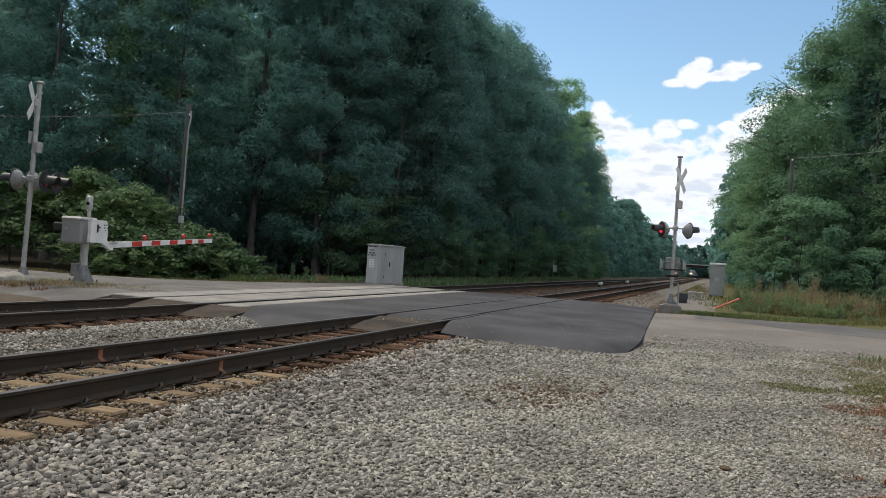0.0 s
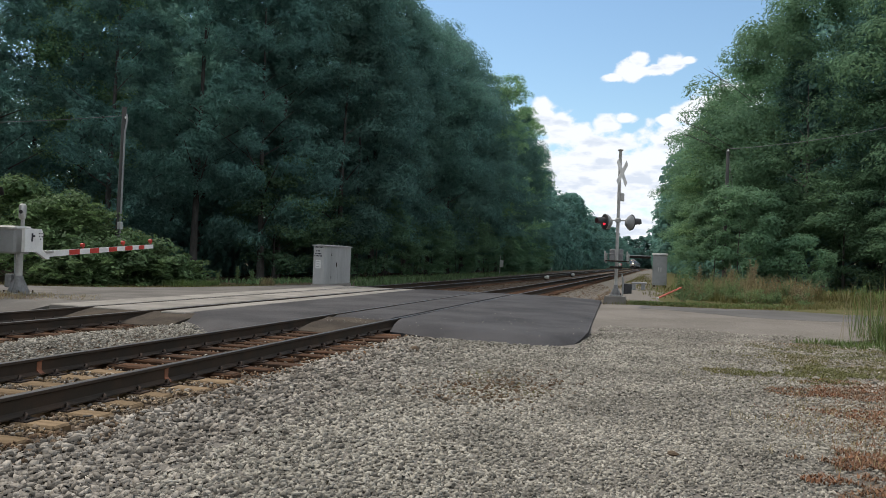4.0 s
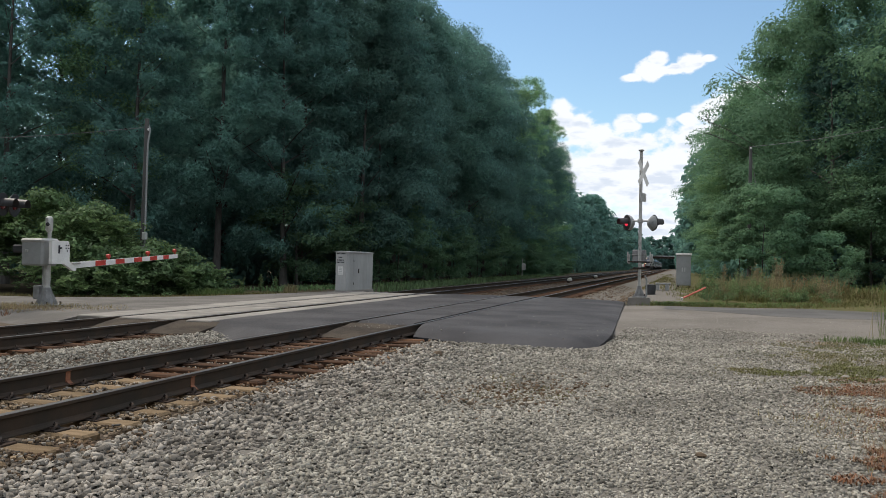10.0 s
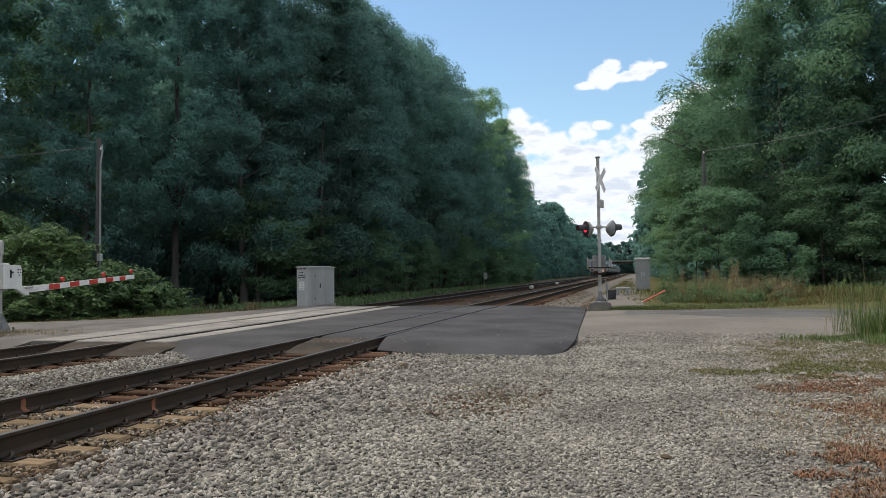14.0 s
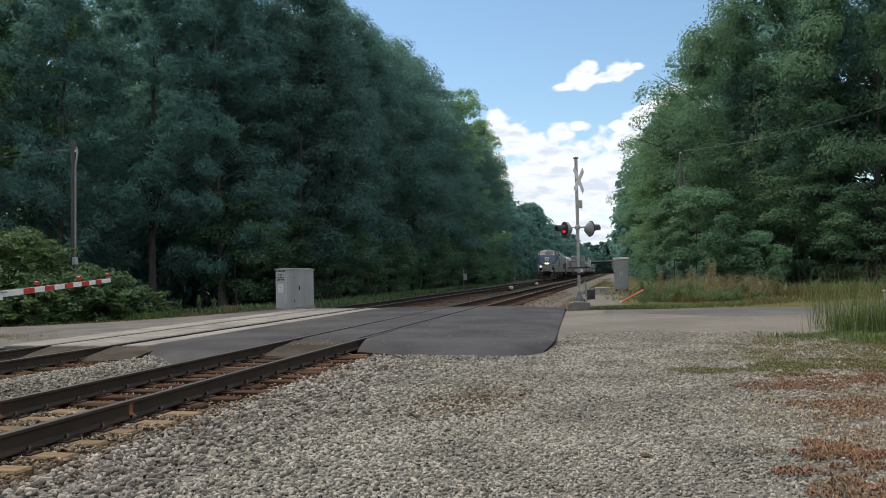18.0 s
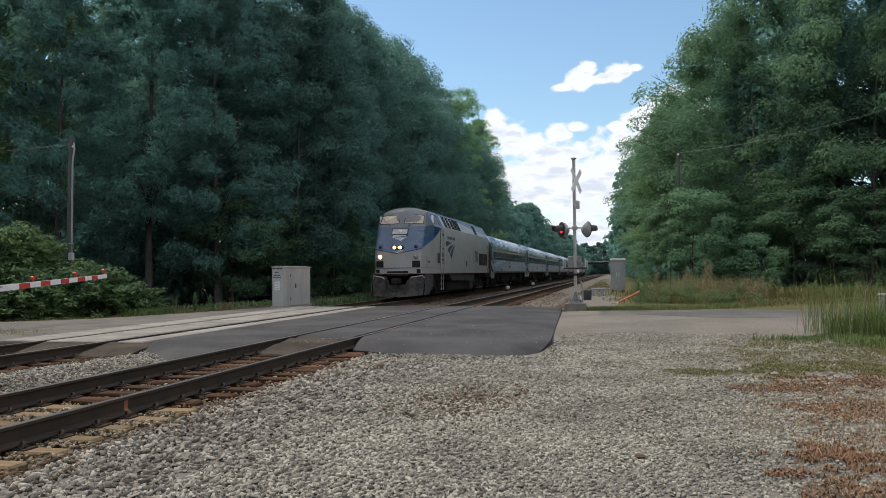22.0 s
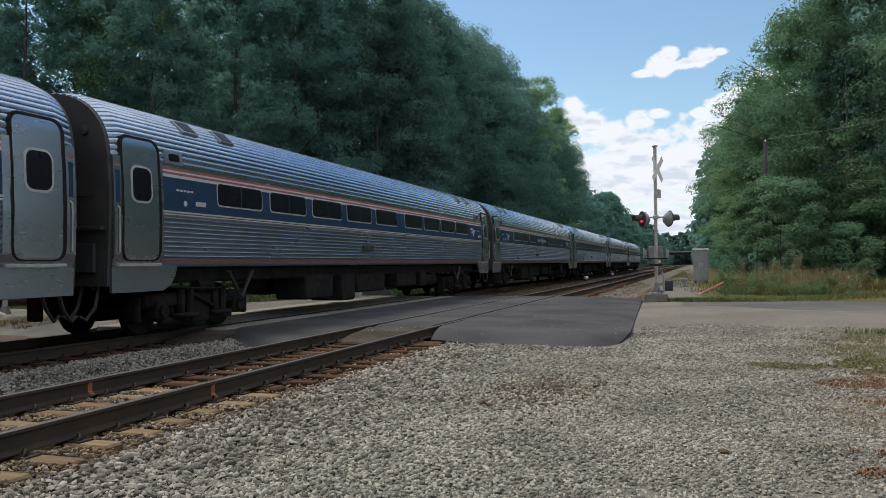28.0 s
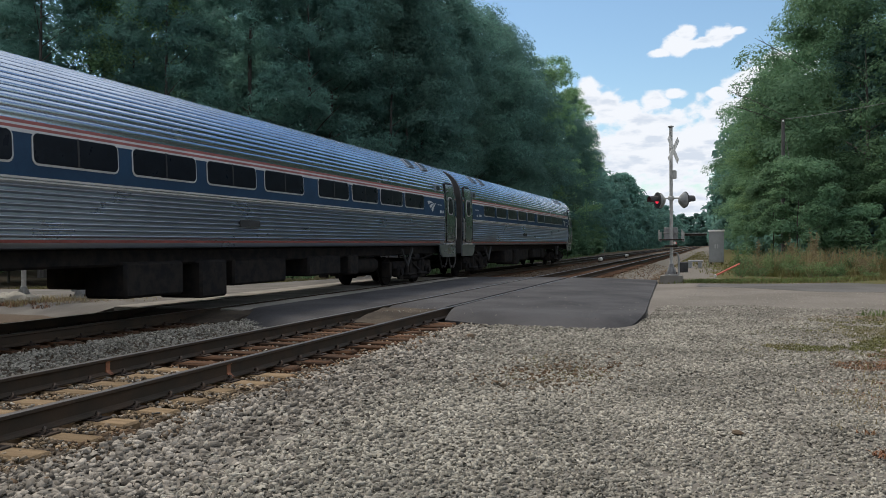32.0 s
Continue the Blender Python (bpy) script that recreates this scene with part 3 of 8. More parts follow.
# ---------------------------------------------------------------- the crossing
def crossing_edge(x):
    """The ragged front edge of the new asphalt."""
    wob = 0.10 * noise.noise((x * 1.1, 0.0, 4.0)) + 0.05 * noise.noise((x * 3.7, 0.0, 9.0))
    if x > -5.2:
        u = (x + 5.2) / 3.9
        return 15.0 - 0.75 * min(1.0, u * 2.2) + 0.15 * u + wob + 0.12 * max(0.0, (x + 1.9) / 0.55) ** 2
    if x > -6.8:
        return 15.5 + wob * 0.6
    u = (-6.8 - x) / 2.5
    return 11.85 + 2.3 * u ** 1.15 + wob * 0.5


def ramp_side(y):
    """The right-hand edge of the new asphalt, drawing in as it goes away."""
    return -1.38 - 0.050 * max(0.0, y - 17.0) - 0.034 * max(0.0, 17.0 - y) ** 1.9 + 0.012 * noise.noise((0.0, y * 0.6, 6.0))


def crossing_top(x, y):
    z = -0.012
    if x > -5.2:
        u = (x + 5.2) / 3.9
        z -= 0.085 * u ** 1.3
    d = y - crossing_edge(x)
    w = 0.95 if x > -5.2 else 0.8
    if d < w:
        u = 1 - max(0.0, d) / w
        z -= (0.17 if x > -5.2 else 0.19) * u * u
    d = 32.0 - y
    if d < 0.8:
        u = 1 - max(0.0, d) / 0.8
        z -= 0.16 * u * u
    d = ramp_side(y) - x
    if x > -5.2 and d < 0.45:
        z -= (0.03 + 0.10 * min(1.0, max(0.0, (16.6 - y) / 1.6))) * (1 - max(0.0, d) / 0.45) ** 2
    return z + 0.003 * noise.noise((x * 0.5, y * 0.5, 2.0))


def make_crossing():
    for x0, x1, n, label in ((-9.33, NEAR - GAUGE - 0.045, 10, "strip of dark new asphalt between the tracks"),
                             (NEAR - GAUGE + 0.13, NEAR + GAUGE - 0.13, 6, "dark asphalt laid between two rails"),
                             (NEAR + GAUGE + 0.07, -1.35, 22, "smooth dark new asphalt ramp beside the rail")):
        cols = np.linspace(x0, x1, n + 1)
        rows = []
        for k in range(49):
            u = (k / 48) ** 1.6
            row = []
            for x in cols:
                y = crossing_edge(x) + (32.0 - crossing_edge(x)) * u
                row.append(Vector((x + (ramp_side(y) + 1.35) * ((x - x0) / (x1 - x0)) ** 3 if x1 > -2.0 else x, y, 0)))
            rows.append(row)
        sheet("asphalt", rows, crossing_top, 0.28, "asphalt_new", label)
    # dirty ramps where the asphalt thins out between the rails, and past the far rail
    for x0, x1, y0, y1, mate in ((NEAR - GAUGE + 0.09, NEAR + GAUGE - 0.09, 14.2, 15.8, "dirt_ramp"), (FAR - GAUGE + 0.08, FAR + GAUGE - 0.08, 13.5, 14.5, "dirt_ramp"),
                                 (FAR + GAUGE + 0.06, -9.0, 13.4, 14.6, "dirt_ramp")):
        rows = [[Vector((x0 + (x1 - x0) * i / 6, y0 + (y1 - y0) * j / 8 + 0.06 * noise.noise((i * 0.9, j, 2)), 0)) for i in range(7)] for j in range(9)]
        sheet("ramp", rows, lambda x, y: -0.2 + 0.17 * min(1, max(0, (y - y0) / (y1 - y0))) ** 0.7 + 0.015 * noise.noise((x * 2, y * 2, 1)), 0.15,
              mate, "dirty worn asphalt ramp up to the crossing")
    # concrete panels of the far track
    base = thing("crossing_panels", "pale precast concrete panels of a level crossing", "panel", kind="structure")
    y = 14.45
    k = 0
    while y < 30.4:
        y1 = min(30.6, y + 2.42)
        for x0, x1 in ((-9.92, -9.36), (FAR - GAUGE + 0.11, FAR + GAUGE - 0.11), (-12.68, FAR - GAUGE - 0.06)):
            z = -0.004 - 0.006 * random.random()
            part("panel", Shape().box(x0, x1, y + 0.012, y1 - 0.012, -0.2, z, 0.02), "concrete", base)
        y, k = y1, k + 1


make_crossing()


# ---------------------------------------------------------------- tracks
RAIL = [(-0.036, -0.004), (-0.030, 0.0), (0.030, 0.0), (0.036, -0.004), (0.037, -0.032), (0.012, -0.045), (0.009, -0.152), (0.030, -0.167),
        (0.076, -0.180), (0.076, -0.192), (-0.076, -0.192), (-0.076, -0.180), (-0.030, -0.167), (-0.009, -0.152), (-0.012, -0.045), (-0.037, -0.032)]


def rail_mesh(x0):
    ys = list(np.arange(-12, 40, 2.0)) + list(np.arange(40, 120, 8.0)) + list(np.arange(120, 621, 25.0))
    rings = []
    for y in ys:
        dx, dz = bend(y)
        wob = 0.006 * noise.noise((x0, y * 0.15, 0.0))
        rings.append([(x0 + dx + wob + u, y, dz + w) for u, w in RAIL])
    me = Shape().loft(rings).mesh("rail", M["rail_side"])
    me.materials.append(M["rail_top"])
    for p in me.polygons:
        c = p.center
        if p.normal.z > 0.6 and c.z - bend(c.y)[1] > -0.012:
            p.material_index = 1
    return me


def make_track(name, x0, label, group_new):
    base = thing(name, label, "railway track", kind="structure")
    for s in (-1, 1):
        part("rail", rail_mesh(x0 + s * GAUGE), None, base, "long steel rail with a worn shiny head")
    tie_meshes = {}
    for kind in ("tie_new", "tie_old"):
        for k in range(4):
            s = Shape().box(-1.38 + 0.06 * k, 1.38 - 0.05 * k, -0.115, 0.115, -0.16, 0.0, 0.012 + 0.004 * k)
            tie_meshes[kind, k] = s.mesh("tie", M[kind])
    plate = Shape()
    clip = Shape()
    for s in (-1, 1):
        plate.box(s * GAUGE - 0.19, s * GAUGE + 0.19, -0.09, 0.09, -0.004, 0.014, 0.004)
        for t in (-1, 1):
            x = s * GAUGE + t * 0.105
            ring = [(x + t * 0.042 * math.cos(a), -0.075 + 0.15 * i / 10, 0.030 + 0.028 * math.sin(a)) for i, a in enumerate(np.linspace(-0.9, 4.0, 11))]
            clip.tube(ring, 0.016, 5)
            clip.box(x - 0.03, x + 0.03, -0.05, 0.03, 0.01, 0.03, 0.006)
    plate_me, clip_me = plate.mesh("tie_plate", M["iron"]), clip.mesh("rail_clips", M["iron"])
    rest_v, rest_f = [], []
    y = -6.0 + (0.05 if x0 > -8 else 0.3)
    box = [(x, w, z) for x in (-1.35, 1.35) for w in (-0.115, 0.115) for z in (-0.16, 0.0)]
    quads = [(0, 1, 3, 2), (4, 6, 7, 5), (0, 4, 5, 1), (2, 3, 7, 6), (0, 2, 6, 4), (1, 5, 7, 3)]
    while y < 420:
        covered = (15.2 if x0 > -8 else 14.2) < y < 31.6
        dx, dz = bend(y)
        if not covered and y < 60:
            fresh = group_new and y < 8.4
            k = random.randrange(4)
            tie = part("tie", tie_meshes["tie_new" if fresh else "tie_old", k], None, base)
            tie.matrix_basis = pose(x0 + dx + random.uniform(-0.05, 0.05) * (1 if fresh else 3), y + random.uniform(-0.03, 0.03), (-0.208 if fresh else -0.196) + dz - random.uniform(0, 0.012),
                                    random.uniform(-1, 1), 0, random.uniform(-1.3, 1.3))
            if y < 22:
                for nm, me in (("tie_plate", plate_me), ("rail_clips", clip_me)):
                    p = part(nm, me, None, tie)
                    p.matrix_basis = Matrix.Translation((x0 + dx - tie.location.x, 0, 0.001))
        elif not covered:
            n = len(rest_v)
            rest_v += [(x0 + dx + a, y + b, -0.212 + dz + c) for a, b, c in box]
            rest_f += [tuple(n + i for i in q) for q in quads]
        y += 0.53
    rest = part("far_ties", raw_mesh("far_ties", rest_v, rest_f, M["tie_old"]), None, base)
    tagged(rest, kind="stuff")
    # rust-stained weld collars on both rails
    if group_new:
        for s, y in ((1, 7.91), (-1, 7.67)):
            x = x0 + s * GAUGE
            w = Shape()
            for t in (-1, 1):
                w.slab([(x + t * 0.006, -0.187), (x + t * 0.080, -0.188), (x + t * 0.034, -0.162), (x + t * 0.016, -0.14), (x + t * 0.016, -0.05), (x + t * 0.039, -0.035), (x + t * 0.006, -0.035)],
                       y - 0.035, y + 0.035)
            part("weld_collar", w, "rust", base, "orange rust-stained weld on a rail")
    return base


make_track("track_near", NEAR, "railway track of steel rails on wooden ties in ballast", True)
make_track("track_far", FAR, "railway track of steel rails on dark old ties", False)


# ---------------------------------------------------------------- loose stone
def stones(name, spots, sizes, material, label, seed):
    """Many angular stones in one mesh."""
    rng = np.random.default_rng(seed)
    n = len(spots)
    # a broken plate: five-cornered top, wider foot
    ang = np.arange(5) * 1.2566 + rng.uniform(-0.45, 0.45, (n, 5))
    rad = rng.uniform(0.55, 1.15, (n, 5))
    v = np.zeros((n, 10, 3))
    v[:, :5, 0], v[:, :5, 1] = np.cos(ang) * rad, np.sin(ang) * rad
    v[:, 5:, :2] = v[:, :5, :2] * rng.uniform(0.9, 1.2, (n, 5, 1))
    v[:, :5, 2] = rng.uniform(0.45, 1.0, (n, 5))
    v[:, 5:, 2] = -0.9
    tri = [(0, 1, 2), (0, 2, 3), (0, 3, 4)]
    for k in range(5):
        j = (k + 1) % 5
        tri += [(k, k + 5, j + 5), (k, j + 5, j)]
    tri = np.array(tri)
    v *= np.stack([rng.uniform(0.8, 1.45, n), rng.uniform(0.42, 0.8, n), rng.uniform(0.24, 0.55, n)], 1)[:, None]
    a, b, c = rng.uniform(0, 6.283, n), rng.normal(0, 0.36, n), rng.normal(0, 0.36, n)
    for ang, i, j in ((b, 1, 2), (c, 0, 2), (a, 0, 1)):
        s, co = np.sin(ang)[:, None], np.cos(ang)[:, None]
        p, q = v[:, :, i].copy(), v[:, :, j].copy()
        v[:, :, i], v[:, :, j] = p * co - q * s, p * s + q * co
    v = v * (sizes * 0.5)[:, None, None] + spots[:, None]
    f = (tri[None] + 10 * np.arange(n)[:, None, None]).reshape(-1, 3)
    ob = new(name, raw_mesh(name, v.reshape(-1, 3), f, M[material]))
    return tagged(ob, label, "gravel", kind="stuff")


def make_ballast():
    rng = np.random.default_rng(5)

    def scatter(n, x0, x1, y0, y1, keep, power=1.0):
        x = rng.uniform(x0, x1, n)
        y = y0 + (y1 - y0) * rng.uniform(0, 1, n) ** power
        ok = np.array([keep(a, b) for a, b in zip(x, y)])
        return x[ok], y[ok]

    # pale stone in front: coarser by the track
    x, y = scatter(64000, -5.2, 4.4, 3.2, 17.8, lambda a, b: (a > -4.62 or abs((b + 5.95 + 0.265) % 0.53 - 0.265) > 0.13) and a > (-4.62 if b < 8.4 else -4.85) + 0.22 * noise.noise((0.0, b * 2.1, 3.0)) and b < (crossing_edge(a) + 0.12 if -5.2 < a < -1.4 else 17.7) and a < 0.4 * b + 0.4, 1.25)
    size = np.clip(0.062 - 0.006 * (x + 5.0), 0.033, 0.064) * rng.uniform(0.6, 1.3, len(x)) * (1 + 0.02 * (y - 5).clip(0, 8))
    z = np.array([height(a, b) for a, b in zip(x, y)]) + size * rng.uniform(0.0, 0.42, len(x))
    pts, grey = np.stack([x, y, z], 1), x + rng.normal(0, 0.5, len(x)) < -2.9 - 0.12 * (y - 5)
    stones("pale_gravel", pts[~grey], size[~grey], "stone", "loose pale grey crushed stone covering the ground", 1)
    stones("grey_gravel", pts[grey], size[grey] * 1.12, "stone_grey", "coarse grey ballast stone beside the ties", 16)
    x, y = scatter(26000, -3.2, 3.2, 3.3, 8.2, lambda a, b: a < 0.42 * b + 0.2 and a > -0.9 * b + 0.3, 1.0)
    size = np.clip(0.05 - 0.004 * (x + 3.0), 0.033, 0.052) * rng.uniform(0.6, 1.25, len(x))
    z = np.array([height(a, b) for a, b in zip(x, y)]) + size * rng.uniform(-0.1, 0.3, len(x))
    stones("pale_gravel", np.stack([x, y, z], 1), size, "stone", "loose pale grey crushed stone covering the ground", 6)
    x, y = scatter(24000, -2.6, 3.8, 7.0, 16.5, lambda a, b: a < 0.42 * b + 0.2 and (b < 13.2 or a > -1.1), 1.0)
    size = 0.042 * rng.uniform(0.6, 1.3, len(x)) * (1 + 0.02 * (y - 5).clip(0, 8))
    z = np.array([height(a, b) for a, b in zip(x, y)]) + size * rng.uniform(-0.15, 0.25, len(x))
    stones("pale_gravel", np.stack([x, y, z], 1), size, "stone", "fine pale gravel trodden flat", 8)
    x, y = scatter(15000, -4.6, 3.4, -4.5, 3.4, lambda a, b: True)
    size = np.clip(0.066 - 0.006 * (x + 5.0), 0.03, 0.068) * rng.uniform(0.6, 1.3, len(x))
    z = np.array([height(a, b) for a, b in zip(x, y)]) + size * rng.uniform(0.0, 0.35, len(x))
    stones("pale_gravel", np.stack([x, y, z], 1), size, "stone", "loose pale grey crushed stone covering the ground", 10)
    # a stained patch among the pale stone
    x, y = -1.9 + rng.normal(0, 0.42, 900), 9.5 + rng.normal(0, 0.75, 900)
    size = rng.uniform(0.03, 0.055, len(x))
    z = np.array([height(a, b) for a, b in zip(x, y)]) + size * rng.uniform(0.1, 0.5, len(x))
    stones("stained_gravel", np.stack([x, y, z], 1), size, "stone_brown", "brown-stained stones among pale gravel", 15)
    # brownish stone between the ties and the tracks
    x, y = scatter(35000, -13.4, -4.15, -2.0, 15.2, lambda a, b: True, 1.0)
    size = rng.uniform(0.03, 0.06, len(x))
    z = np.where((np.abs(x - NEAR) < 1.4) | (np.abs(x - FAR) < 1.4), np.where(y > 8.2, -0.252, -0.234), -0.212) + size * rng.uniform(-0.1, 0.45, len(x))
    keep = ~((np.abs(np.abs(x - NEAR) - GAUGE) < 0.1) | (np.abs(np.abs(x - FAR) - GAUGE) < 0.1))
    for x0, y0 in ((NEAR, -5.95), (FAR, -5.7)):          # the tops of the ties lie bare
        on_tie = np.abs((y - y0 + 0.265) % 0.53 - 0.265) < 0.12
        keep &= ~((np.abs(x - x0) < 1.42) & on_tie & (rng.random(len(x)) > 0.08))
    # tan stone lying level with the newer ties
    bx, by = scatter(9000, NEAR - 1.7, NEAR + 1.75, 1.5, 8.5, lambda a, b: abs((b + 5.95 + 0.265) % 0.53 - 0.265) > 0.125 and abs(abs(a - NEAR) - GAUGE) > 0.1)
    bsize = rng.uniform(0.03, 0.058, len(bx))
    bpts = np.stack([bx, by, -0.232 + bsize * rng.uniform(0.0, 0.4, len(bx))], 1)
    tan = rng.random(len(bx)) < 0.6
    stones("tan_gravel", bpts[tan], bsize[tan], "stone_tan", "tan-stained stone between newer ties", 17)
    stones("tan_gravel", bpts[~tan], bsize[~tan], "stone_grey", "grey stone between newer ties", 18)
    old, lot = (y > 8.2) & (np.abs(x - NEAR) < 1.9), rng.random(len(x))
    rusty, pale = old & (lot < 0.36), old & (lot > 0.66)
    mid = np.abs(x + 8.3) < 0.9
    pts = np.stack([x, y, z], 1)
    stones("rusty_gravel", pts[keep & rusty], size[keep & rusty], "stone_rust", "rust-stained stone round the old ties", 22)
    stones("pale_gravel", pts[keep & pale], size[keep & pale], "stone", "pale stone spilled between the old ties", 23)
    keep &= ~(rusty | pale)
    stones("dirty_gravel", pts[keep & ~mid], size[keep & ~mid], "stone_brown", "dirty brownish stone between the railway ties", 2)
    x, y = scatter(9500, -9.6, -7.3, 3.0, 14.6, lambda a, b: a > -9.3 + 0.25 * noise.noise((0.0, b * 1.3, 8.0)) + 0.3 * (b > 12) and (a < -7.3) and b < crossing_edge(a) + 0.2, 0.8)
    size = rng.uniform(0.035, 0.062, len(x))
    z = -0.195 + 0.045 * np.exp(-((x + 8.5) / 0.6) ** 2) + size * rng.uniform(-0.1, 0.45, len(x))
    stones("pale_gravel", np.stack([x, y, z], 1), size, "stone", "pale crushed stone heaped between two tracks", 3)
    # pale chips on the ramps and the new asphalt
    x, y = scatter(70, -6.7, -5.4, 15.0, 16.2, lambda a, b: True)
    x2, y2 = scatter(60, -4.8, -1.6, 14.6, 20.0, lambda a, b: b > crossing_edge(a) + 0.2)
    x, y = np.concatenate([x, x2]), np.concatenate([y, y2])
    z = np.array([crossing_top(a, b) for a, b in zip(x, y)]) + 0.004
    z = np.where(y < 15.8, np.maximum(z, -0.05), z)
    stones("stone_chips", np.stack([x, y, z], 1), rng.uniform(0.015, 0.04, len(x)), "stone", "pale stone chips strewn on dark asphalt", 9)
    # gravel strewn over the near edge of the old road
    x = rng.uniform(-1.3, 3.2, 3600)
    y = 17.0 + 2.3 * rng.random(3600) ** 1.7 + 0.3 * np.sin(x * 2.3)
    size = rng.uniform(0.02, 0.05, len(x))
    z = np.array([road_top(a, b) for a, b in zip(x, y)]) + size * rng.uniform(0.0, 0.25, len(x))
    stones("road_gravel", np.stack([x, y, z], 1), size, "stone", "pale gravel strewn over a road's worn edge", 12)
    x = rng.uniform(-1.6, 6.5, 7000)
    y = 17.6 + 0.5 * (x - 3).clip(0, 9) + 7.5 * rng.random(7000) ** 1.6
    size = rng.uniform(0.006, 0.015, len(x))
    z = np.array([road_top(a, b) for a, b in zip(x, y)]) + size * 0.15 + 0.006
    stones("road_grit", np.stack([x, y, z], 1), size, "stone", "pale grit lying on a worn road", 14)
    # shoulder past the road
    x, y = scatter(9000, -13.2, -1.6, 32.0, 62.0, lambda a, b: min(abs(abs(a - NEAR - bend(b)[0]) - GAUGE), abs(abs(a - FAR - bend(b)[0]) - GAUGE)) > 0.12 and a < -2.4 + 0.02 * (62 - b), 1.5)
    size = rng.uniform(0.05, 0.09, len(x))
    z = np.array([height(a, b) for a, b in zip(x, y)]) + size * 0.2
    stones("shoulder_gravel", np.stack([x, y, z], 1), size, "stone_brown", "brownish stone shoulder along the tracks", 4)


make_ballast()

# ---------------------------------------------------------------- trees
def leaf_cards(rng, centres, normals, size, slim=0.62):
    """One small bent leaf spray per centre: rhombs of two triangles."""
    n = len(centres)
    normals = normals / np.linalg.norm(normals, axis=1, keepdims=True)
    side = np.cross(normals, rng.normal(size=(n, 3)))
    side /= np.linalg.norm(side, axis=1, keepdims=True) + 1e-9
    along = np.cross(normals, side)
    s = (size * rng.uniform(0.6, 1.35, n))[:, None]
    fold = normals * s * rng.uniform(-0.22, 0.22, n)[:, None]
    v = np.stack([centres - along * s * 0.5, centres - side * s * slim * 0.5 + fold, centres + along * s * 0.55, centres + side * s * slim * 0.5 + fold], 1)
    f = (np.array([[0, 1, 2], [0, 2, 3]])[None] + 4 * np.arange(n)[:, None, None]).reshape(-1, 3)
    return v.reshape(-1, 3), f


def joined(a, b):
    return np.concatenate([a[0], b[0]]), np.concatenate([a[1], b[1] + len(a[0])])


def broad_crown(seed, high, wide, base, leaves, size, lumps=60, cone=False):
    """Leaves gathered on lumps spread over an uneven crown, round or narrowing to a tip."""
    rng = np.random.default_rng(seed)
    mid, half = (base + high) / 2, (high - base) / 2
    c, r = [], []
    for k in range(lumps):
        u = rng.uniform(-0.95, 1.0)
        a = rng.uniform(0, 6.283)
        ring = math.sqrt(max(0.0, 1 - abs(u) ** (2.6 if u < 0 else 1.9)))
        if cone:
            ring = max(0.0, (1 - u) / 2) ** 0.85
        d = wide * (ring * rng.uniform(0.62, 1.02) + 0.03)
        d *= 1 + 0.16 * math.sin(2 * a + seed) + 0.1 * math.sin(5 * a + 2 * seed)
        c.append((d * math.cos(a), d * math.sin(a), mid + u * half * rng.uniform(0.9, 1.0)))
        r.append(wide * rng.uniform(0.2, 0.36) * (0.45 + 0.7 * ring if cone else 1.0))
    c, r = np.array(c), np.array(r)
    pick = rng.choice(lumps, leaves, p=r ** 2 / (r ** 2).sum())
    d = rng.normal(size=(leaves, 3))
    d /= np.linalg.norm(d, axis=1, keepdims=True)
    d[:, 2] = np.where(d[:, 2] < -0.35, -d[:, 2] * 0.6, d[:, 2])
    rad = rng.uniform(0.35, 1.0, leaves) ** 0.45
    pos = c[pick] + d * (r[pick] * rad)[:, None] * np.array([1.0, 1.0, 0.72])
    stray = rng.random(leaves) < 0.02
    pos[stray] += rng.normal(0, wide * 0.035, (stray.sum(), 3))
    nor = d * 0.9 + rng.normal(0, 0.33, (leaves, 3)) + np.array([0, 0, 0.55])
    # leaves in the shade inside each lump, larger and fewer
    inner = leaves // 5
    k = rng.integers(0, lumps, inner)
    e = rng.normal(size=(inner, 3))
    e /= np.linalg.norm(e, axis=1, keepdims=True)
    deep = c[k] * np.array([0.8, 0.8, 1.0]) + e * (r[k] * rng.uniform(0.1, 0.55, inner))[:, None]
    return joined(leaf_cards(rng, pos, nor, size), leaf_cards(rng, deep, e + rng.normal(0, 0.4, (inner, 3)), size * 1.15, 0.75))


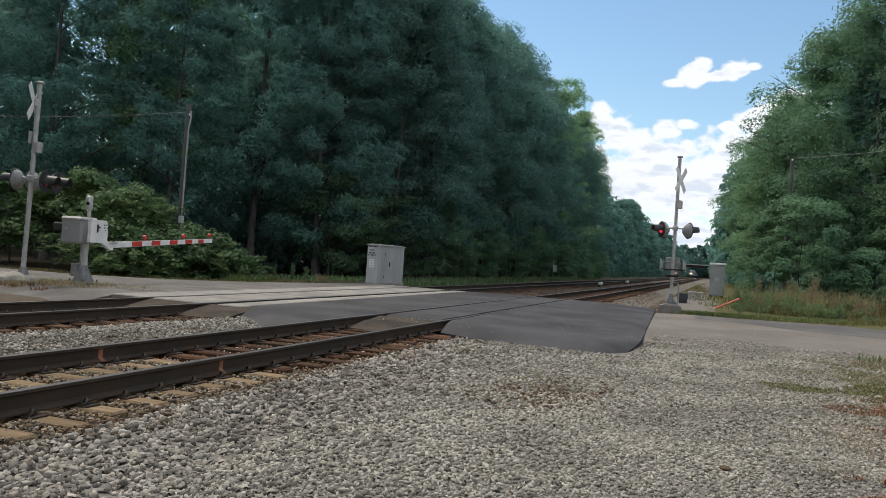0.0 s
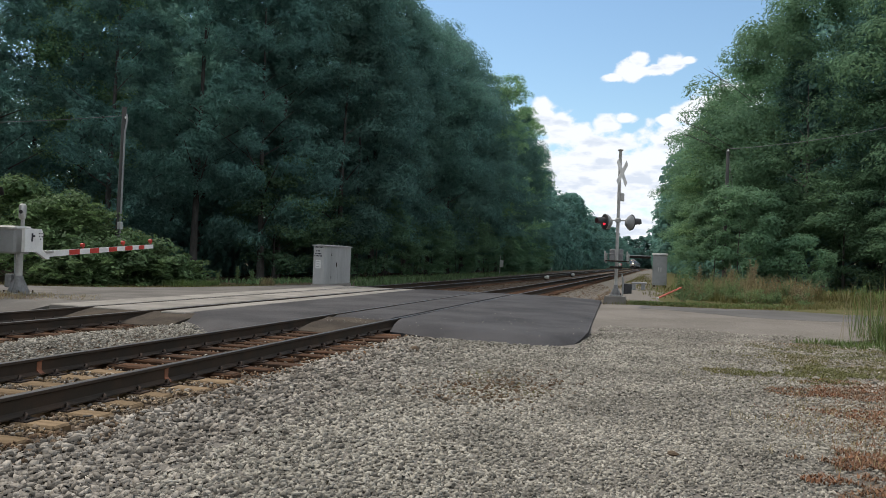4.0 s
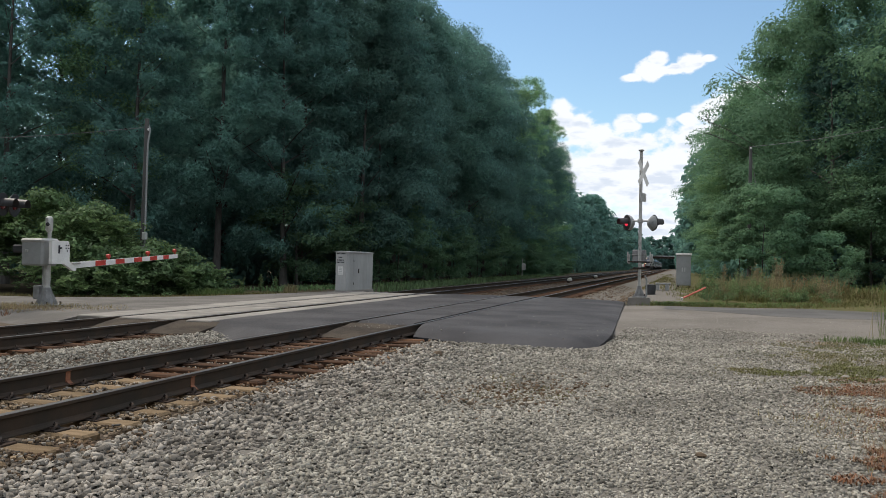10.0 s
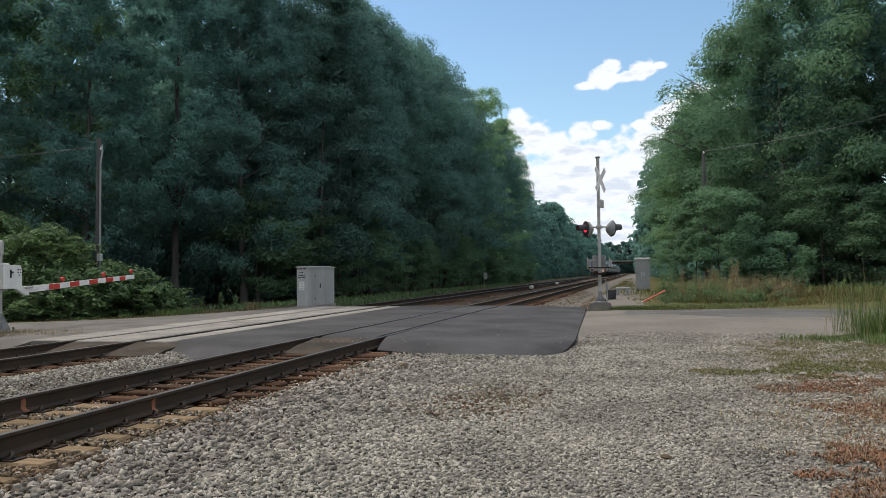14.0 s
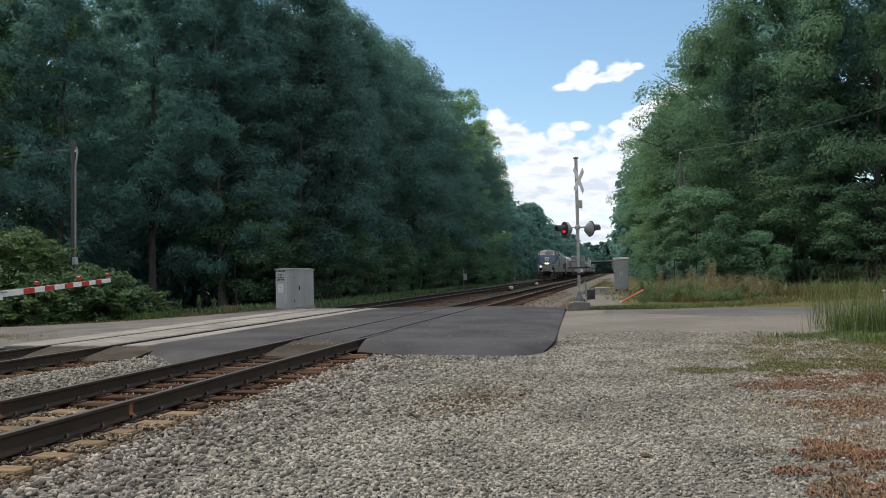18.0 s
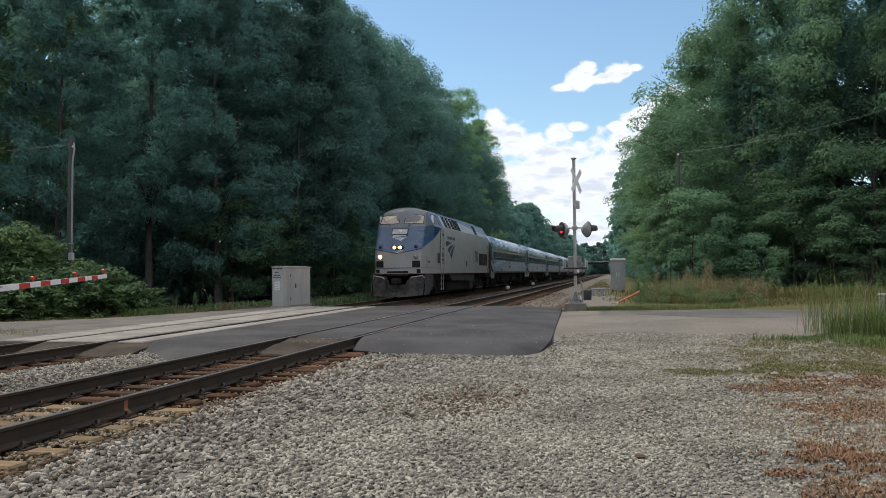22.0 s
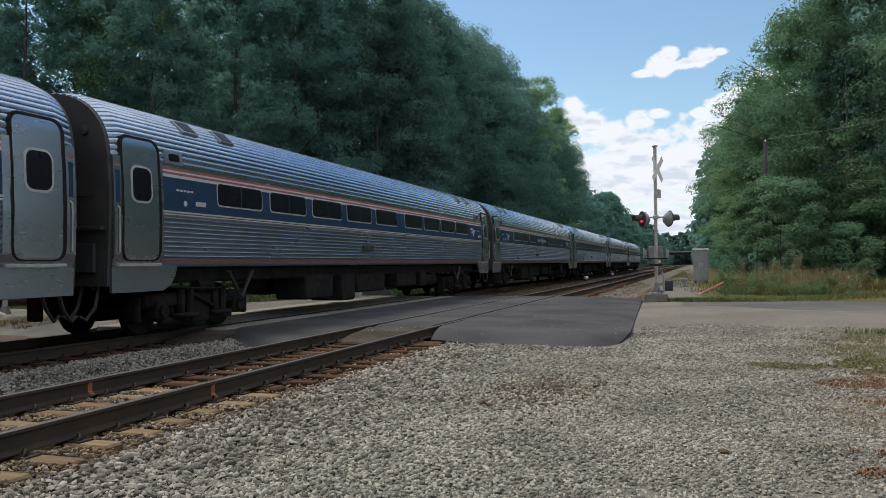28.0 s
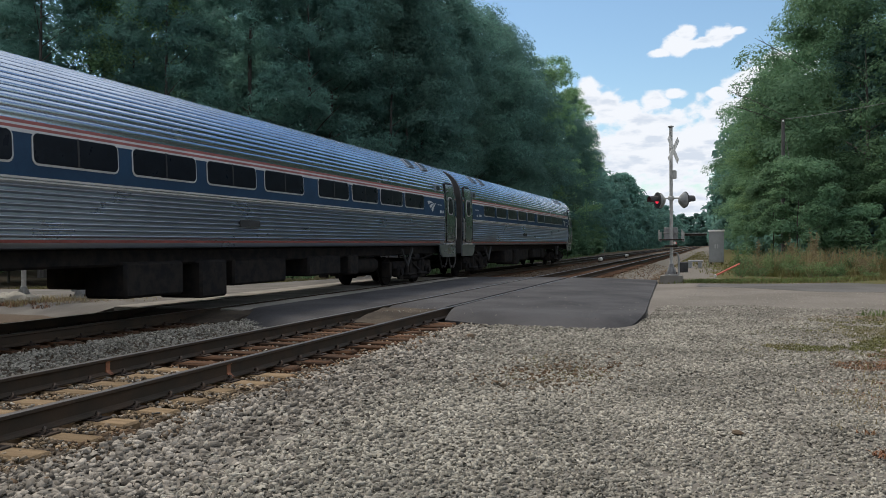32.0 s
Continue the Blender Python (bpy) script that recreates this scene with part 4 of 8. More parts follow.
def pine_crown(seed, high, wide, base, leaves, size):
    """Tiers of drooping boughs with tufts of long needles."""
    rng = np.random.default_rng(seed)
    tufts, rads = [], []
    z = base
    while z < high:
        u = (z - base) / (high - base)
        reach = wide * (1.0 - 0.8 * u ** 1.3) * (0.75 + 0.5 * rng.random()) * (0.65 + 0.35 * min(1, u * 5))
        for a in rng.uniform(0, 6.283, rng.integers(4, 7)):
            for s in np.linspace(0.4, 1.0, 5):
                w = reach * s * rng.uniform(0.9, 1.1)
                tufts.append((w * math.cos(a) + rng.normal(0, 0.25), w * math.sin(a) + rng.normal(0, 0.25), z + 0.12 * w * (s - 0.3) + rng.normal(0, 0.15)))
                rads.append(rng.uniform(0.45, 0.8) * (0.6 + 0.4 * (1 - u)))
        z += rng.uniform(0.55, 0.95)
    tufts, rads = np.array(tufts), np.array(rads)
    pick = rng.integers(0, len(tufts), leaves)
    d = rng.normal(size=(leaves, 3)) * np.array([1, 1, 0.55])
    d /= np.linalg.norm(d, axis=1, keepdims=True)
    pos = tufts[pick] + d * (rads[pick] * rng.uniform(0.2, 1.0, leaves))[:, None]
    nor = 0.5 * np.cross(d, rng.normal(size=(leaves, 3))) + 0.4 * d + np.array([0, 0, 0.6])
    k = rng.integers(0, len(tufts), leaves // 5)
    deep = tufts[k] * np.array([0.85, 0.85, 1.0]) + rng.normal(0, 0.2, (len(k), 3))
    return joined(leaf_cards(rng, pos, nor, size, 0.24), leaf_cards(rng, deep, rng.normal(0, 1, (len(k), 3)) + np.array([0, 0, 0.8]), size * 1.05, 0.3))


def trunk_shape(seed, high, r, limbs, reach, base):
    rng = random.Random(seed)
    s = Shape()
    p = Vector((0, 0, -0.6))
    lean = Vector((rng.uniform(-0.03, 0.03), rng.uniform(-0.03, 0.03), 1))
    rings = []
    for k in range(9):
        u = k / 8
        c = p + lean * (high * 0.74 + 0.6) * u + Vector((0.12 * math.sin(3 * u + seed), 0.12 * math.cos(4 * u + seed), 0)) * u
        rad = r * (1.25 if k == 0 else 1) * (1 - 0.95 * u ** 0.7) + 0.012
        rings.append([tuple(c + Vector((math.cos(a) * rad, math.sin(a) * rad, 0))) for a in (6.2832 * i / 9 for i in range(9))])
    s.loft(rings)
    for k in range(limbs):
        u = (base / high) + (0.92 - base / high) * (k + 0.4) / limbs
        a = rng.uniform(0, 6.283)
        c = lean * high * 0.74 * u
        d = reach * (1 - 0.6 * u) * rng.uniform(0.7, 1.0)
        q = c + Vector((math.cos(a) * d * 0.5, math.sin(a) * d * 0.5, d * 0.3))
        e = c + Vector((math.cos(a) * d, math.sin(a) * d, d * 0.55))
        s.rod(c, q, r * 0.3 * (1.1 - u), r * 0.2 * (1.1 - u), 6)
        s.rod(q, e, r * 0.2 * (1.1 - u), 0.015, 5)
    return s


TREES = {}


def tree_kind(key, name, label, crown, trunk, leaf):
    ob = thing(name, label, "tree", "trees along the railway")
    part("trunk", trunk.mesh("trunk", M["bark"], 50), None, ob)
    part("crown", raw_mesh("crown", *crown, M[leaf]), None, ob)
    TREES[key] = ob
    return ob


def plant(key, x, y, turn, size=1.0, tall=1.0, first=[]):
    m = pose(x, y, height(x, y) - 0.05, 0, 0, turn) @ Matrix.Diagonal((size, size, size * tall, 1))
    src = TREES[key]
    if key not in first:
        first.append(key)
        src.matrix_basis = m
        return src
    ob = copy_thing(src, Matrix.Identity(4))
    ob.matrix_basis = m
    return ob


BROAD = "broad-leaved tree with a dense dark green crown"
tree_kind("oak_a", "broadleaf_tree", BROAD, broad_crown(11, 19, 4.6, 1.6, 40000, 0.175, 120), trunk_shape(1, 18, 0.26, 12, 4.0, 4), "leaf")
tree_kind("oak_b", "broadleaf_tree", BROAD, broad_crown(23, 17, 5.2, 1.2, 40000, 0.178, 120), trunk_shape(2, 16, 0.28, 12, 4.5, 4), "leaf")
# crowns of the right wood, in the leaf copy without painted haze
tree_kind("right_a", "broadleaf_tree", "broad-leaved tree with a full mid-green crown", broad_crown(13, 18, 5.0, 0.9, 38000, 0.18, 95), trunk_shape(21, 17, 0.26, 12, 4.2, 4), "leaf_light")
tree_kind("right_b", "broadleaf_tree", "broad-leaved tree with a full mid-green crown", broad_crown(29, 17.5, 5.3, 0.6, 38000, 0.18, 95), trunk_shape(22, 16, 0.28, 12, 4.5, 4), "leaf_light")
tree_kind("gum", "broadleaf_tree", "tall narrow broad-leaved tree with yellowish green leaves", broad_crown(31, 21, 3.2, 2.0, 24000, 0.165, 150),
          trunk_shape(3, 20, 0.22, 12, 3.0, 5), "leaf_warm")
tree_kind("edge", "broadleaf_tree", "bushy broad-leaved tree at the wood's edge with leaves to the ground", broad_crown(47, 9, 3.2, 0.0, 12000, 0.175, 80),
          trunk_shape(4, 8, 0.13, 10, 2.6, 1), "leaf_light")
tree_kind("pine_a", "pine_tree", "tall dark green pine with layered boughs", pine_crown(53, 23, 4.3, 4.5, 46000, 0.25), trunk_shape(5, 22.5, 0.24, 16, 4.0, 5), "needle")
tree_kind("pine_b", "pine_tree", "tall dark green pine with layered boughs", pine_crown(59, 20, 3.9, 2.0, 46000, 0.24), trunk_shape(6, 19.5, 0.21, 16, 3.6, 3), "needle")
tree_kind("far_a", "broadleaf_tree", "distant broad-leaved tree of the treeline", broad_crown(61, 19, 5.0, 0.3, 2400, 0.78, 60), trunk_shape(7, 18, 0.25, 5, 4.0, 3), "leaf")
tree_kind("far_b", "broadleaf_tree", "distant broad-leaved tree of the treeline", broad_crown(67, 17, 5.4, 0.2, 2400, 0.8, 60), trunk_shape(8, 16, 0.25, 5, 4.0, 3), "leaf")
tree_kind("far_pine", "pine_tree", "distant pine of the treeline", pine_crown(71, 21, 4.6, 1.0, 3000, 0.95), trunk_shape(9, 20.5, 0.22, 5, 3.6, 3), "needle")

tree_kind("mid_a", "broadleaf_tree", "broad-leaved tree deeper in the wood", broad_crown(83, 19, 5.0, 0.3, 8500, 0.40, 100), trunk_shape(13, 18, 0.25, 5, 4.0, 3), "leaf")
tree_kind("mid_pine", "pine_tree", "dark pine deeper in the wood", pine_crown(89, 21, 4.6, 1.0, 10000, 0.5), trunk_shape(14, 20.5, 0.22, 5, 3.6, 3), "needle")
tree_kind("spire", "broadleaf_tree", "tall slender broad-leaved tree with a pointed top", broad_crown(79, 22, 3.1, 6.0, 16000, 0.165, 140, True), trunk_shape(12, 20, 0.2, 10, 2.2, 6), "leaf")
tree_kind("far_wall", "broadleaf_tree", "tall dense tree closing the far end of the clearing", broad_crown(73, 27, 7.0, -1.0, 4200, 1.7, 70), trunk_shape(10, 24, 0.4, 5, 5.0, 3), "leaf")


def thicket(label, spots, seed):
    """Low dense growth of small crowns along many spots (x, y, half-width, height), joined."""
    rng = np.random.default_rng(seed)
    v, f, n = [], [], 0
    base = [broad_crown(seed + k, 1.0, 1.0, 0.0, 420, 0.2, 14) for k in range(3)]
    for x, y, wide, high in spots:
        bv, bf = base[rng.integers(3)]
        a = rng.uniform(0, 6.283)
        c, d = math.cos(a) * wide, math.sin(a) * wide
        z = height(x, y) - 0.1
        v.append(np.stack([x + bv[:, 0] * c - bv[:, 1] * d, y + bv[:, 0] * d + bv[:, 1] * c, z + bv[:, 2] * high], 1))
        f.append(bf + n)
        n += len(bv)
    tagged(new("undergrowth", raw_mesh("undergrowth", np.concatenate(v), np.concatenate(f), M["leaf"])), label, "undergrowth", kind="stuff")


def make_woods():
    rng = random.Random(4)

    def near(y):
        return bend(y)[0]

    # front of the left wood: kind, x, y, size, tall
    left = [("pine_a", -33.5, 33, 1.0, 1.0), ("gum", -31.0, 37.5, 0.95, 1.0), ("oak_a", -36.5, 40, 1.1, 1.1), ("pine_b", -27.8, 35.5, 1.0, 1.1), ("pine_a", -24.2, 38.0, 1.0, 1.0),
            ("pine_b", -21.2, 40.0, 1.02, 1.05), ("pine_a", -23.5, 44.5, 1.05, 1.0), ("oak_a", -20.3, 46.5, 0.92, 1.05), ("oak_b", -22.2, 50.0, 0.92, 1.2), ("pine_b", -20.6, 53.5, 1.0, 1.0),
            ("oak_a", -21.2, 58.0, 0.95, 1.1), ("oak_a", -20.8, 63.0, 1.0, 1.05), ("oak_b", -21.2, 69.5, 1.0, 1.22), ("oak_a", -21.0, 76.0, 1.02, 1.12), ("oak_b", -21.2, 82.5, 0.95, 1.2),
            ("gum", -20.3, 92.0, 1.0, 1.02), ("oak_b", -21.4, 88.5, 0.9, 1.0), ("gum", -20.0, 101.0, 1.05, 1.06), ("oak_a", -21.8, 98, 0.9, 0.95), ("oak_b", -21.0, 109.0, 0.95, 1.15), ("gum", -20.6, 118.0, 1.02, 1.05),
            ("oak_a", -21.5, 126.0, 0.95, 1.0)]
    for key, x, y, s, tall in left:
        plant(key, x + (0.9 if y > 44 else 0.0), y, rng.uniform(0, 360), s, tall * (1.09 if y > 54 else 1.08))
    for x, y, size, tall in ((-19.8, 50.5, 1.0, 1.02), (-20.6, 55.5, 1.0, 1.0), (-19.6, 60.5, 0.9, 1.0), (-20.2, 66.0, 1.0, 1.06), (-19.4, 73.0, 0.9, 1.04), (-19.6, 79.5, 1.0, 1.1), (-19.2, 86.0, 0.9, 1.06),
                             (-19.2, 96.0, 0.95, 1.1), (-19.0, 105.0, 0.9, 1.08), (-19.2, 114.0, 1.0, 1.1), (8.6, 56.0, 0.9, 0.9), (12.0, 50.0, 0.95, 1.0), (17.0, 48.0, 1.0, 1.08)):
        plant("spire", x, y, rng.uniform(0, 360), size, tall)
    for y in np.arange(134, 330, 8.5):
        plant(rng.choice(("far_a", "far_b", "far_a", "far_pine")), -21.5 + near(y) + rng.uniform(-1, 1), y, rng.uniform(0, 360), rng.uniform(0.85, 1.0), rng.uniform(0.92, 1.05))
    for y in np.arange(338, 780, 14):
        plant(rng.choice(("far_a", "far_b")), -22 + near(y) + rng.uniform(-1.5, 1.5), y, rng.uniform(0, 360), rng.uniform(0.9, 1.05))
    # undergrowth along its edge, and the rows behind
    for y in np.arange(41, 130, 5.2):
        plant("edge", -18.6 + near(y) + rng.uniform(-0.8, 0.5) - (1.5 if y < 47 else 0), y, rng.uniform(0, 360), rng.uniform(0.5, 0.85), rng.uniform(0.7, 1.0))
    for x, y in ((-41, 34), (-45, 40), (-29, 45), (-33, 48), (-39, 50), (-47, 52), (-27, 52), (-26, 60), (-32, 58), (-27, 68), (-27, 78), (-27, 90), (-27, 103), (-38, 62), (-52, 44), (-50, 60), (-33, 72), (-35, 86),
                 (-57, 52), (-30, 118), (-44, 74), (-41, 57.5), (-37, 53.5)):
        plant(rng.choice(("mid_pine", "mid_a", "mid_pine")), x + rng.uniform(-1, 1), y, rng.uniform(0, 360), rng.uniform(1.0, 1.15), rng.uniform(1.0, 1.15))
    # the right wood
    right = [("right_b", 9.3, 52.0, 1.0, 1.05), ("right_a", 14.5, 47.5, 1.0, 1.12), ("right_b", 19.5, 45.0, 1.05, 1.2), ("right_a", 24.5, 48.0, 1.05, 1.15), ("right_a", 8.4, 59.0, 0.98, 1.0), ("right_b", 8.0, 66.0, 0.95, 1.05),
             ("right_a", 7.6, 73.0, 0.95, 0.98), ("right_b", 7.0, 81.0, 0.95, 1.02), ("right_a", 6.8, 90.0, 0.95, 0.98), ("gum", 4.6, 64.0, 0.72, 0.9), ("right_b", 6.5, 100.0, 0.95, 1.05), ("right_a", 6.2, 110.0, 0.95, 0.98)]
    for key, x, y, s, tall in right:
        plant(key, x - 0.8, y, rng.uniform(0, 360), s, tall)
    for y in np.arange(119, 330, 9.0):
        plant(rng.choice(("far_a", "far_b")), 4.6 + near(y) + rng.uniform(-0.8, 0.8), y, rng.uniform(0, 360), rng.uniform(0.88, 1.0), rng.uniform(0.95, 1.05))
    for y in np.arange(338, 780, 14):
        plant(rng.choice(("far_a", "far_b")), 4.5 + near(y) + rng.uniform(-1, 1), y, rng.uniform(0, 360), rng.uniform(0.9, 1.05))
    for x, y in ((9.5, 46.5), (12.5, 43.8), (16.0, 42.5), (19.5, 41.5), (6.8, 50.5), (5.6, 56.0), (5.0, 62.5), (4.6, 70), (4.2, 78), (3.9, 87), (3.6, 97), (23, 42), (27, 46), (31, 48), (36, 50)):
        plant("edge", x, y, rng.uniform(0, 360), rng.uniform(0.6, 0.85), rng.uniform(0.7, 1.0))
    for x, y in ((14, 56), (20, 53), (27, 54), (33, 50), (15, 66), (22, 62), (14, 78), (14, 92), (14, 108), (30, 62), (38, 58)):
        plant("mid_a", x, y, rng.uniform(0, 360), rng.uniform(1.0, 1.1), rng.uniform(1.1, 1.2))
    for x, y in ((23, 57), (18, 60), (29, 57), (34, 60)):
        plant("mid_a", x, y, rng.uniform(0, 360), 0.9, rng.uniform(1.1, 1.25))
    # low growth that closes the woods off near the ground
    spots = [(x, 64 + rng.uniform(-2, 2), 2.4, rng.uniform(3.5, 5.5)) for x in np.arange(5, 62, 2.2)]
    spots += [(x, 57 + rng.uniform(-2, 2), 2.4, rng.uniform(3.5, 5.5)) for x in np.arange(12, 58, 2.4)]
    spots += [(x, 49.5 + rng.uniform(-1, 1), 1.6, rng.uniform(1.8, 3.0)) for x in np.arange(9, 46, 1.9)]
    spots += [(6.4 - 0.02 * y, y, 1.8, rng.uniform(2.0, 3.2)) for y in np.arange(52, 118, 2.8)]
    spots += [(x, 63 + rng.uniform(-3, 3), 2.6, rng.uniform(3.5, 6.0)) for x in np.arange(-70, -26, 2.4)]
    spots += [(x, 47 + rng.uniform(-2, 2), 2.2, rng.uniform(2.6, 4.5)) for x in np.arange(-60, -25, 2.6)]
    spots += [(-24.6 + rng.uniform(-0.8, 0.8), y, 2.0, rng.uniform(2.6, 4.6)) for y in np.arange(43, 132, 2.8)]
    spots += [(-19 + near(y), y, 2.4, rng.uniform(4, 6.5)) for y in np.arange(134, 300, 7)]
    thicket("dense dark undergrowth inside the woods", spots, 900)
    # the woods close far away
    for x in np.arange(-75, 55, 6.5):
        plant("far_wall", x, 772 + rng.uniform(-5, 5), rng.uniform(0, 360), rng.uniform(1.0, 1.12), rng.uniform(0.92, 1.1))
    for x in np.arange(-24, 14, 4.2):
        plant("far_wall", x, 752 + rng.uniform(-4, 4), rng.uniform(0, 360), rng.uniform(0.6, 0.75), rng.uniform(0.8, 1.1))
    # unseen trees beside the camera, added to keep sky light off the left
    for y in np.arange(-46, 9, 7.5):
        plant("far_a", -25 + rng.uniform(-1.5, 1.5), y, rng.uniform(0, 360), 1.0, rng.uniform(0.95, 1.1))
        plant("far_b", -33 + rng.uniform(-1.5, 1.5), y + 3, rng.uniform(0, 360), 1.0, rng.uniform(0.95, 1.1))
        plant("far_b", 15 + rng.uniform(-1.5, 1.5), y, rng.uniform(0, 360), 0.9, rng.uniform(0.85, 1.0))
    # unseen woods close the place behind the camera
    for x in np.arange(-60, 70, 14):
        plant("far_a" if int(x) % 2 else "far_b", x, -55 + rng.uniform(-6, 6), rng.uniform(0, 360), 1.0, 0.8)


make_woods()

# ---------------------------------------------------------------- the train
SPEED, NOSE_AT_23 = 21.288, 17.83


def loco_ring(y, half, waist, top, flat, bottom=1.0, push=0.0):
    """A cross-section of the engine body, from the lower left over the roof to the lower right."""
    pts = [(-half, bottom), (-half, 1.9), (-half, waist - 0.04), (-half + 0.02, waist + 0.02), (-flat - 0.10, top - 0.22), (-flat + 0.10, top - 0.10), (-flat * 0.5, top - 0.01), (0, top + 0.03)]
    pts += [(-u, w) for u, w in pts[-2::-1]]
    return [(u, y, w) for u, w in pts]


def slanted(u, v, corners):
    """A point of a panel given by its four corners (lower left, lower right, upper right, upper left)."""
    a, b, c, d = [Vector(p) for p in corners]
    return a.lerp(b, u).lerp(d.lerp(c, u), v)


def panel_on(shape, corners, u0, u1, v0, v1, lift, thick=0.03, cut=0.0):
    """A thin plate lying on a panel, raised by lift."""
    a, b, c, d = [Vector(p) for p in corners]
    nor = (b - a).cross(d - a).normalized()
    uv = [(u0 + cut, v0), (u1 - cut, v0), (u1, v0 + cut), (u1, v1 - cut), (u1 - cut, v1), (u0 + cut, v1), (u0, v1 - cut), (u0, v0 + cut)] if cut else [(u0, v0), (u1, v0), (u1, v1), (u0, v1)]
    out = [slanted(u, v, corners) + nor * lift for u, v in uv]
    inn = [p - nor * (lift + thick) for p in out]
    n = len(uv)
    shape.add(out + inn, [tuple(range(n)), tuple(range(n, 2 * n))[::-1]] + [(i, n + i, n + (i + 1) % n, (i + 1) % n) for i in range(n)])
    return shape


def written(body, size, m, material, parent, name="lettering"):
    c = bpy.data.curves.new(name, "FONT")
    c.body, c.size, c.extrude, c.align_x, c.align_y = body, size, 0.004, "CENTER", "CENTER"
    tmp = new(name, c)
    me = bpy.data.meshes.new_from_object(tmp.evaluated_get(bpy.context.evaluated_depsgraph_get()))
    bpy.data.objects.remove(tmp)
    me.materials.clear()
    me.materials.append(M[material])
    ob = new(name, me)
    ob.parent = parent
    ob.matrix_basis = m
    return ob


def swoosh(shape, place):
    """A mark of three curving bars narrowing to a point, on a plane given by place(u, v)."""
    def arc(p, q, e):
        """Seven points of a curve through three."""
        c = [2 * q[i] - (p[i] + e[i]) / 2 for i in (0, 1)]
        return [tuple(p[i] * (1 - k) ** 2 + 2 * c[i] * k * (1 - k) + e[i] * k * k for i in (0, 1)) for k in np.linspace(0, 1, 7)]

    for upper, lower in ((((0.0, 0.92), (0.27, 0.98), (0.65, 0.865)), ((0.13, 0.66), (0.37, 0.82), (0.65, 0.85))),
                         (((0.23, 0.50), (0.48, 0.72), (0.85, 0.82)), ((0.39, 0.30), (0.59, 0.60), (0.85, 0.80))),
                         (((0.46, 0.22), (0.67, 0.56), (1.0, 0.85)), ((0.63, 0.0), (0.78, 0.44), (1.0, 0.83)))):
        top, low = arc(*upper), arc(*lower)
        ring = [place(u, v, 0.008) for u, v in top] + [place(u, v, 0.008) for u, v in low[::-1]]
        back = [place(u, v, -0.01) for u, v in top] + [place(u, v, -0.01) for u, v in low[::-1]]
        n = len(ring)
        faces = []
        for k in range(6):
            faces.append((k, k + 1, n - 2 - k, n - 1 - k))
        faces += [(i, n + i, n + (i + 1) % n, (i + 1) % n) for i in range(n)]
        shape.add(ring + back, faces)
    return shape


def truck(parent, y, axles, span, frame_z, wheel_r):
    """A bogie: frame, springs, and wheels on axles."""
    f = Shape()
    for s in (-1, 1):
        x = s * 1.12
        f.box(x - 0.09, x + 0.09, y - span / 2 - 0.45, y + span / 2 + 0.45, frame_z - 0.13, frame_z + 0.13, 0.04)
        for k in range(axles):
            w = y - span / 2 + span * k / (axles - 1)
            f.box(x - 0.13, x + 0.15, w - 0.16, w + 0.16, wheel_r - 0.17, wheel_r + 0.19, 0.05)
            f.rod((x + s * 0.16, w, wheel_r), (x + s * 0.22, w, wheel_r), 0.12, n=10)
        for w in (y - span * 0.22, y + span * 0.22):
            for q in (-0.14, 0.14):
                f.rod((x + s * 0.12, w + q, frame_z - 0.28), (x + s * 0.12, w + q, frame_z + 0.2), 0.085, n=9)
            f.box(x - 0.05, x + s * 0.2 + 0.08, w - 0.3, w + 0.3, frame_z - 0.36, frame_z - 0.27, 0.03)
        f.rod((x + s * 0.15, y - 0.5, frame_z + 0.15), (x + s * 0.15, y + 0.55, frame_z - 0.25), 0.035, n=7)
        # brake gear, equaliser beam and air pipes
        f.box(x - 0.04, x + 0.06, y - span / 2 + 0.1, y + span / 2 - 0.1, frame_z - 0.46, frame_z - 0.34, 0.03)
        for w in (y - span / 2 - 0.5, y - span / 2 + 0.52, y + span / 2 - 0.52, y + span / 2 + 0.5):
            f.box(x - 0.3, x + 0.02, w - 0.07, w + 0.07, wheel_r - 0.2, frame_z + 0.1, 0.03)
        f.rod((x + s * 0.1, y - 0.2, frame_z + 0.24), (x + s * 0.1, y + 0.3, frame_z + 0.24), 0.13, n=10)
        f.tube([(x + s * 0.2, y - span / 2 - 0.3, frame_z + 0.3), (x + s * 0.2, y - 0.6, frame_z + 0.22), (x + s * 0.21, y + 0.4, frame_z + 0.18), (x + s * 0.2, y + span / 2 + 0.3, frame_z + 0.3)], 0.025)
        f.box(x - 0.2, x + 0.1, y - 0.34, y + 0.34, frame_z - 0.5, frame_z + 0.2, 0.05)
    f.box(-1.1, 1.1, y - 0.3, y + 0.3, frame_z - 0.1, frame_z + 0.22, 0.05)
    f.box(-0.62, 0.62, y - span / 2 + 0.45, y + span / 2 - 0.45, 0.3, frame_z, 0.06)
    tr = part("truck", f, "under", parent, "black steel truck with coil springs", 40)
    for k in range(axles):
        w = y - span / 2 + span * k / (axles - 1)
        s = Shape().rod((-1.0, w, wheel_r), (1.0, w, wheel_r), 0.08)
        for side in (-1, 1):
            x = side * 0.72
            s.turned((x + side * 0.065, w, wheel_r), (-side, 0, 0), [(0, wheel_r * 0.55), (0.0, wheel_r * 0.9), (0.015, wheel_r * 0.985), (0.10, wheel_r), (0.105, wheel_r + 0.028), (0.135, wheel_r + 0.026), (0.135, wheel_r * 0.5)], 22)
        part("wheelset", s, "under", tr, "", 40)


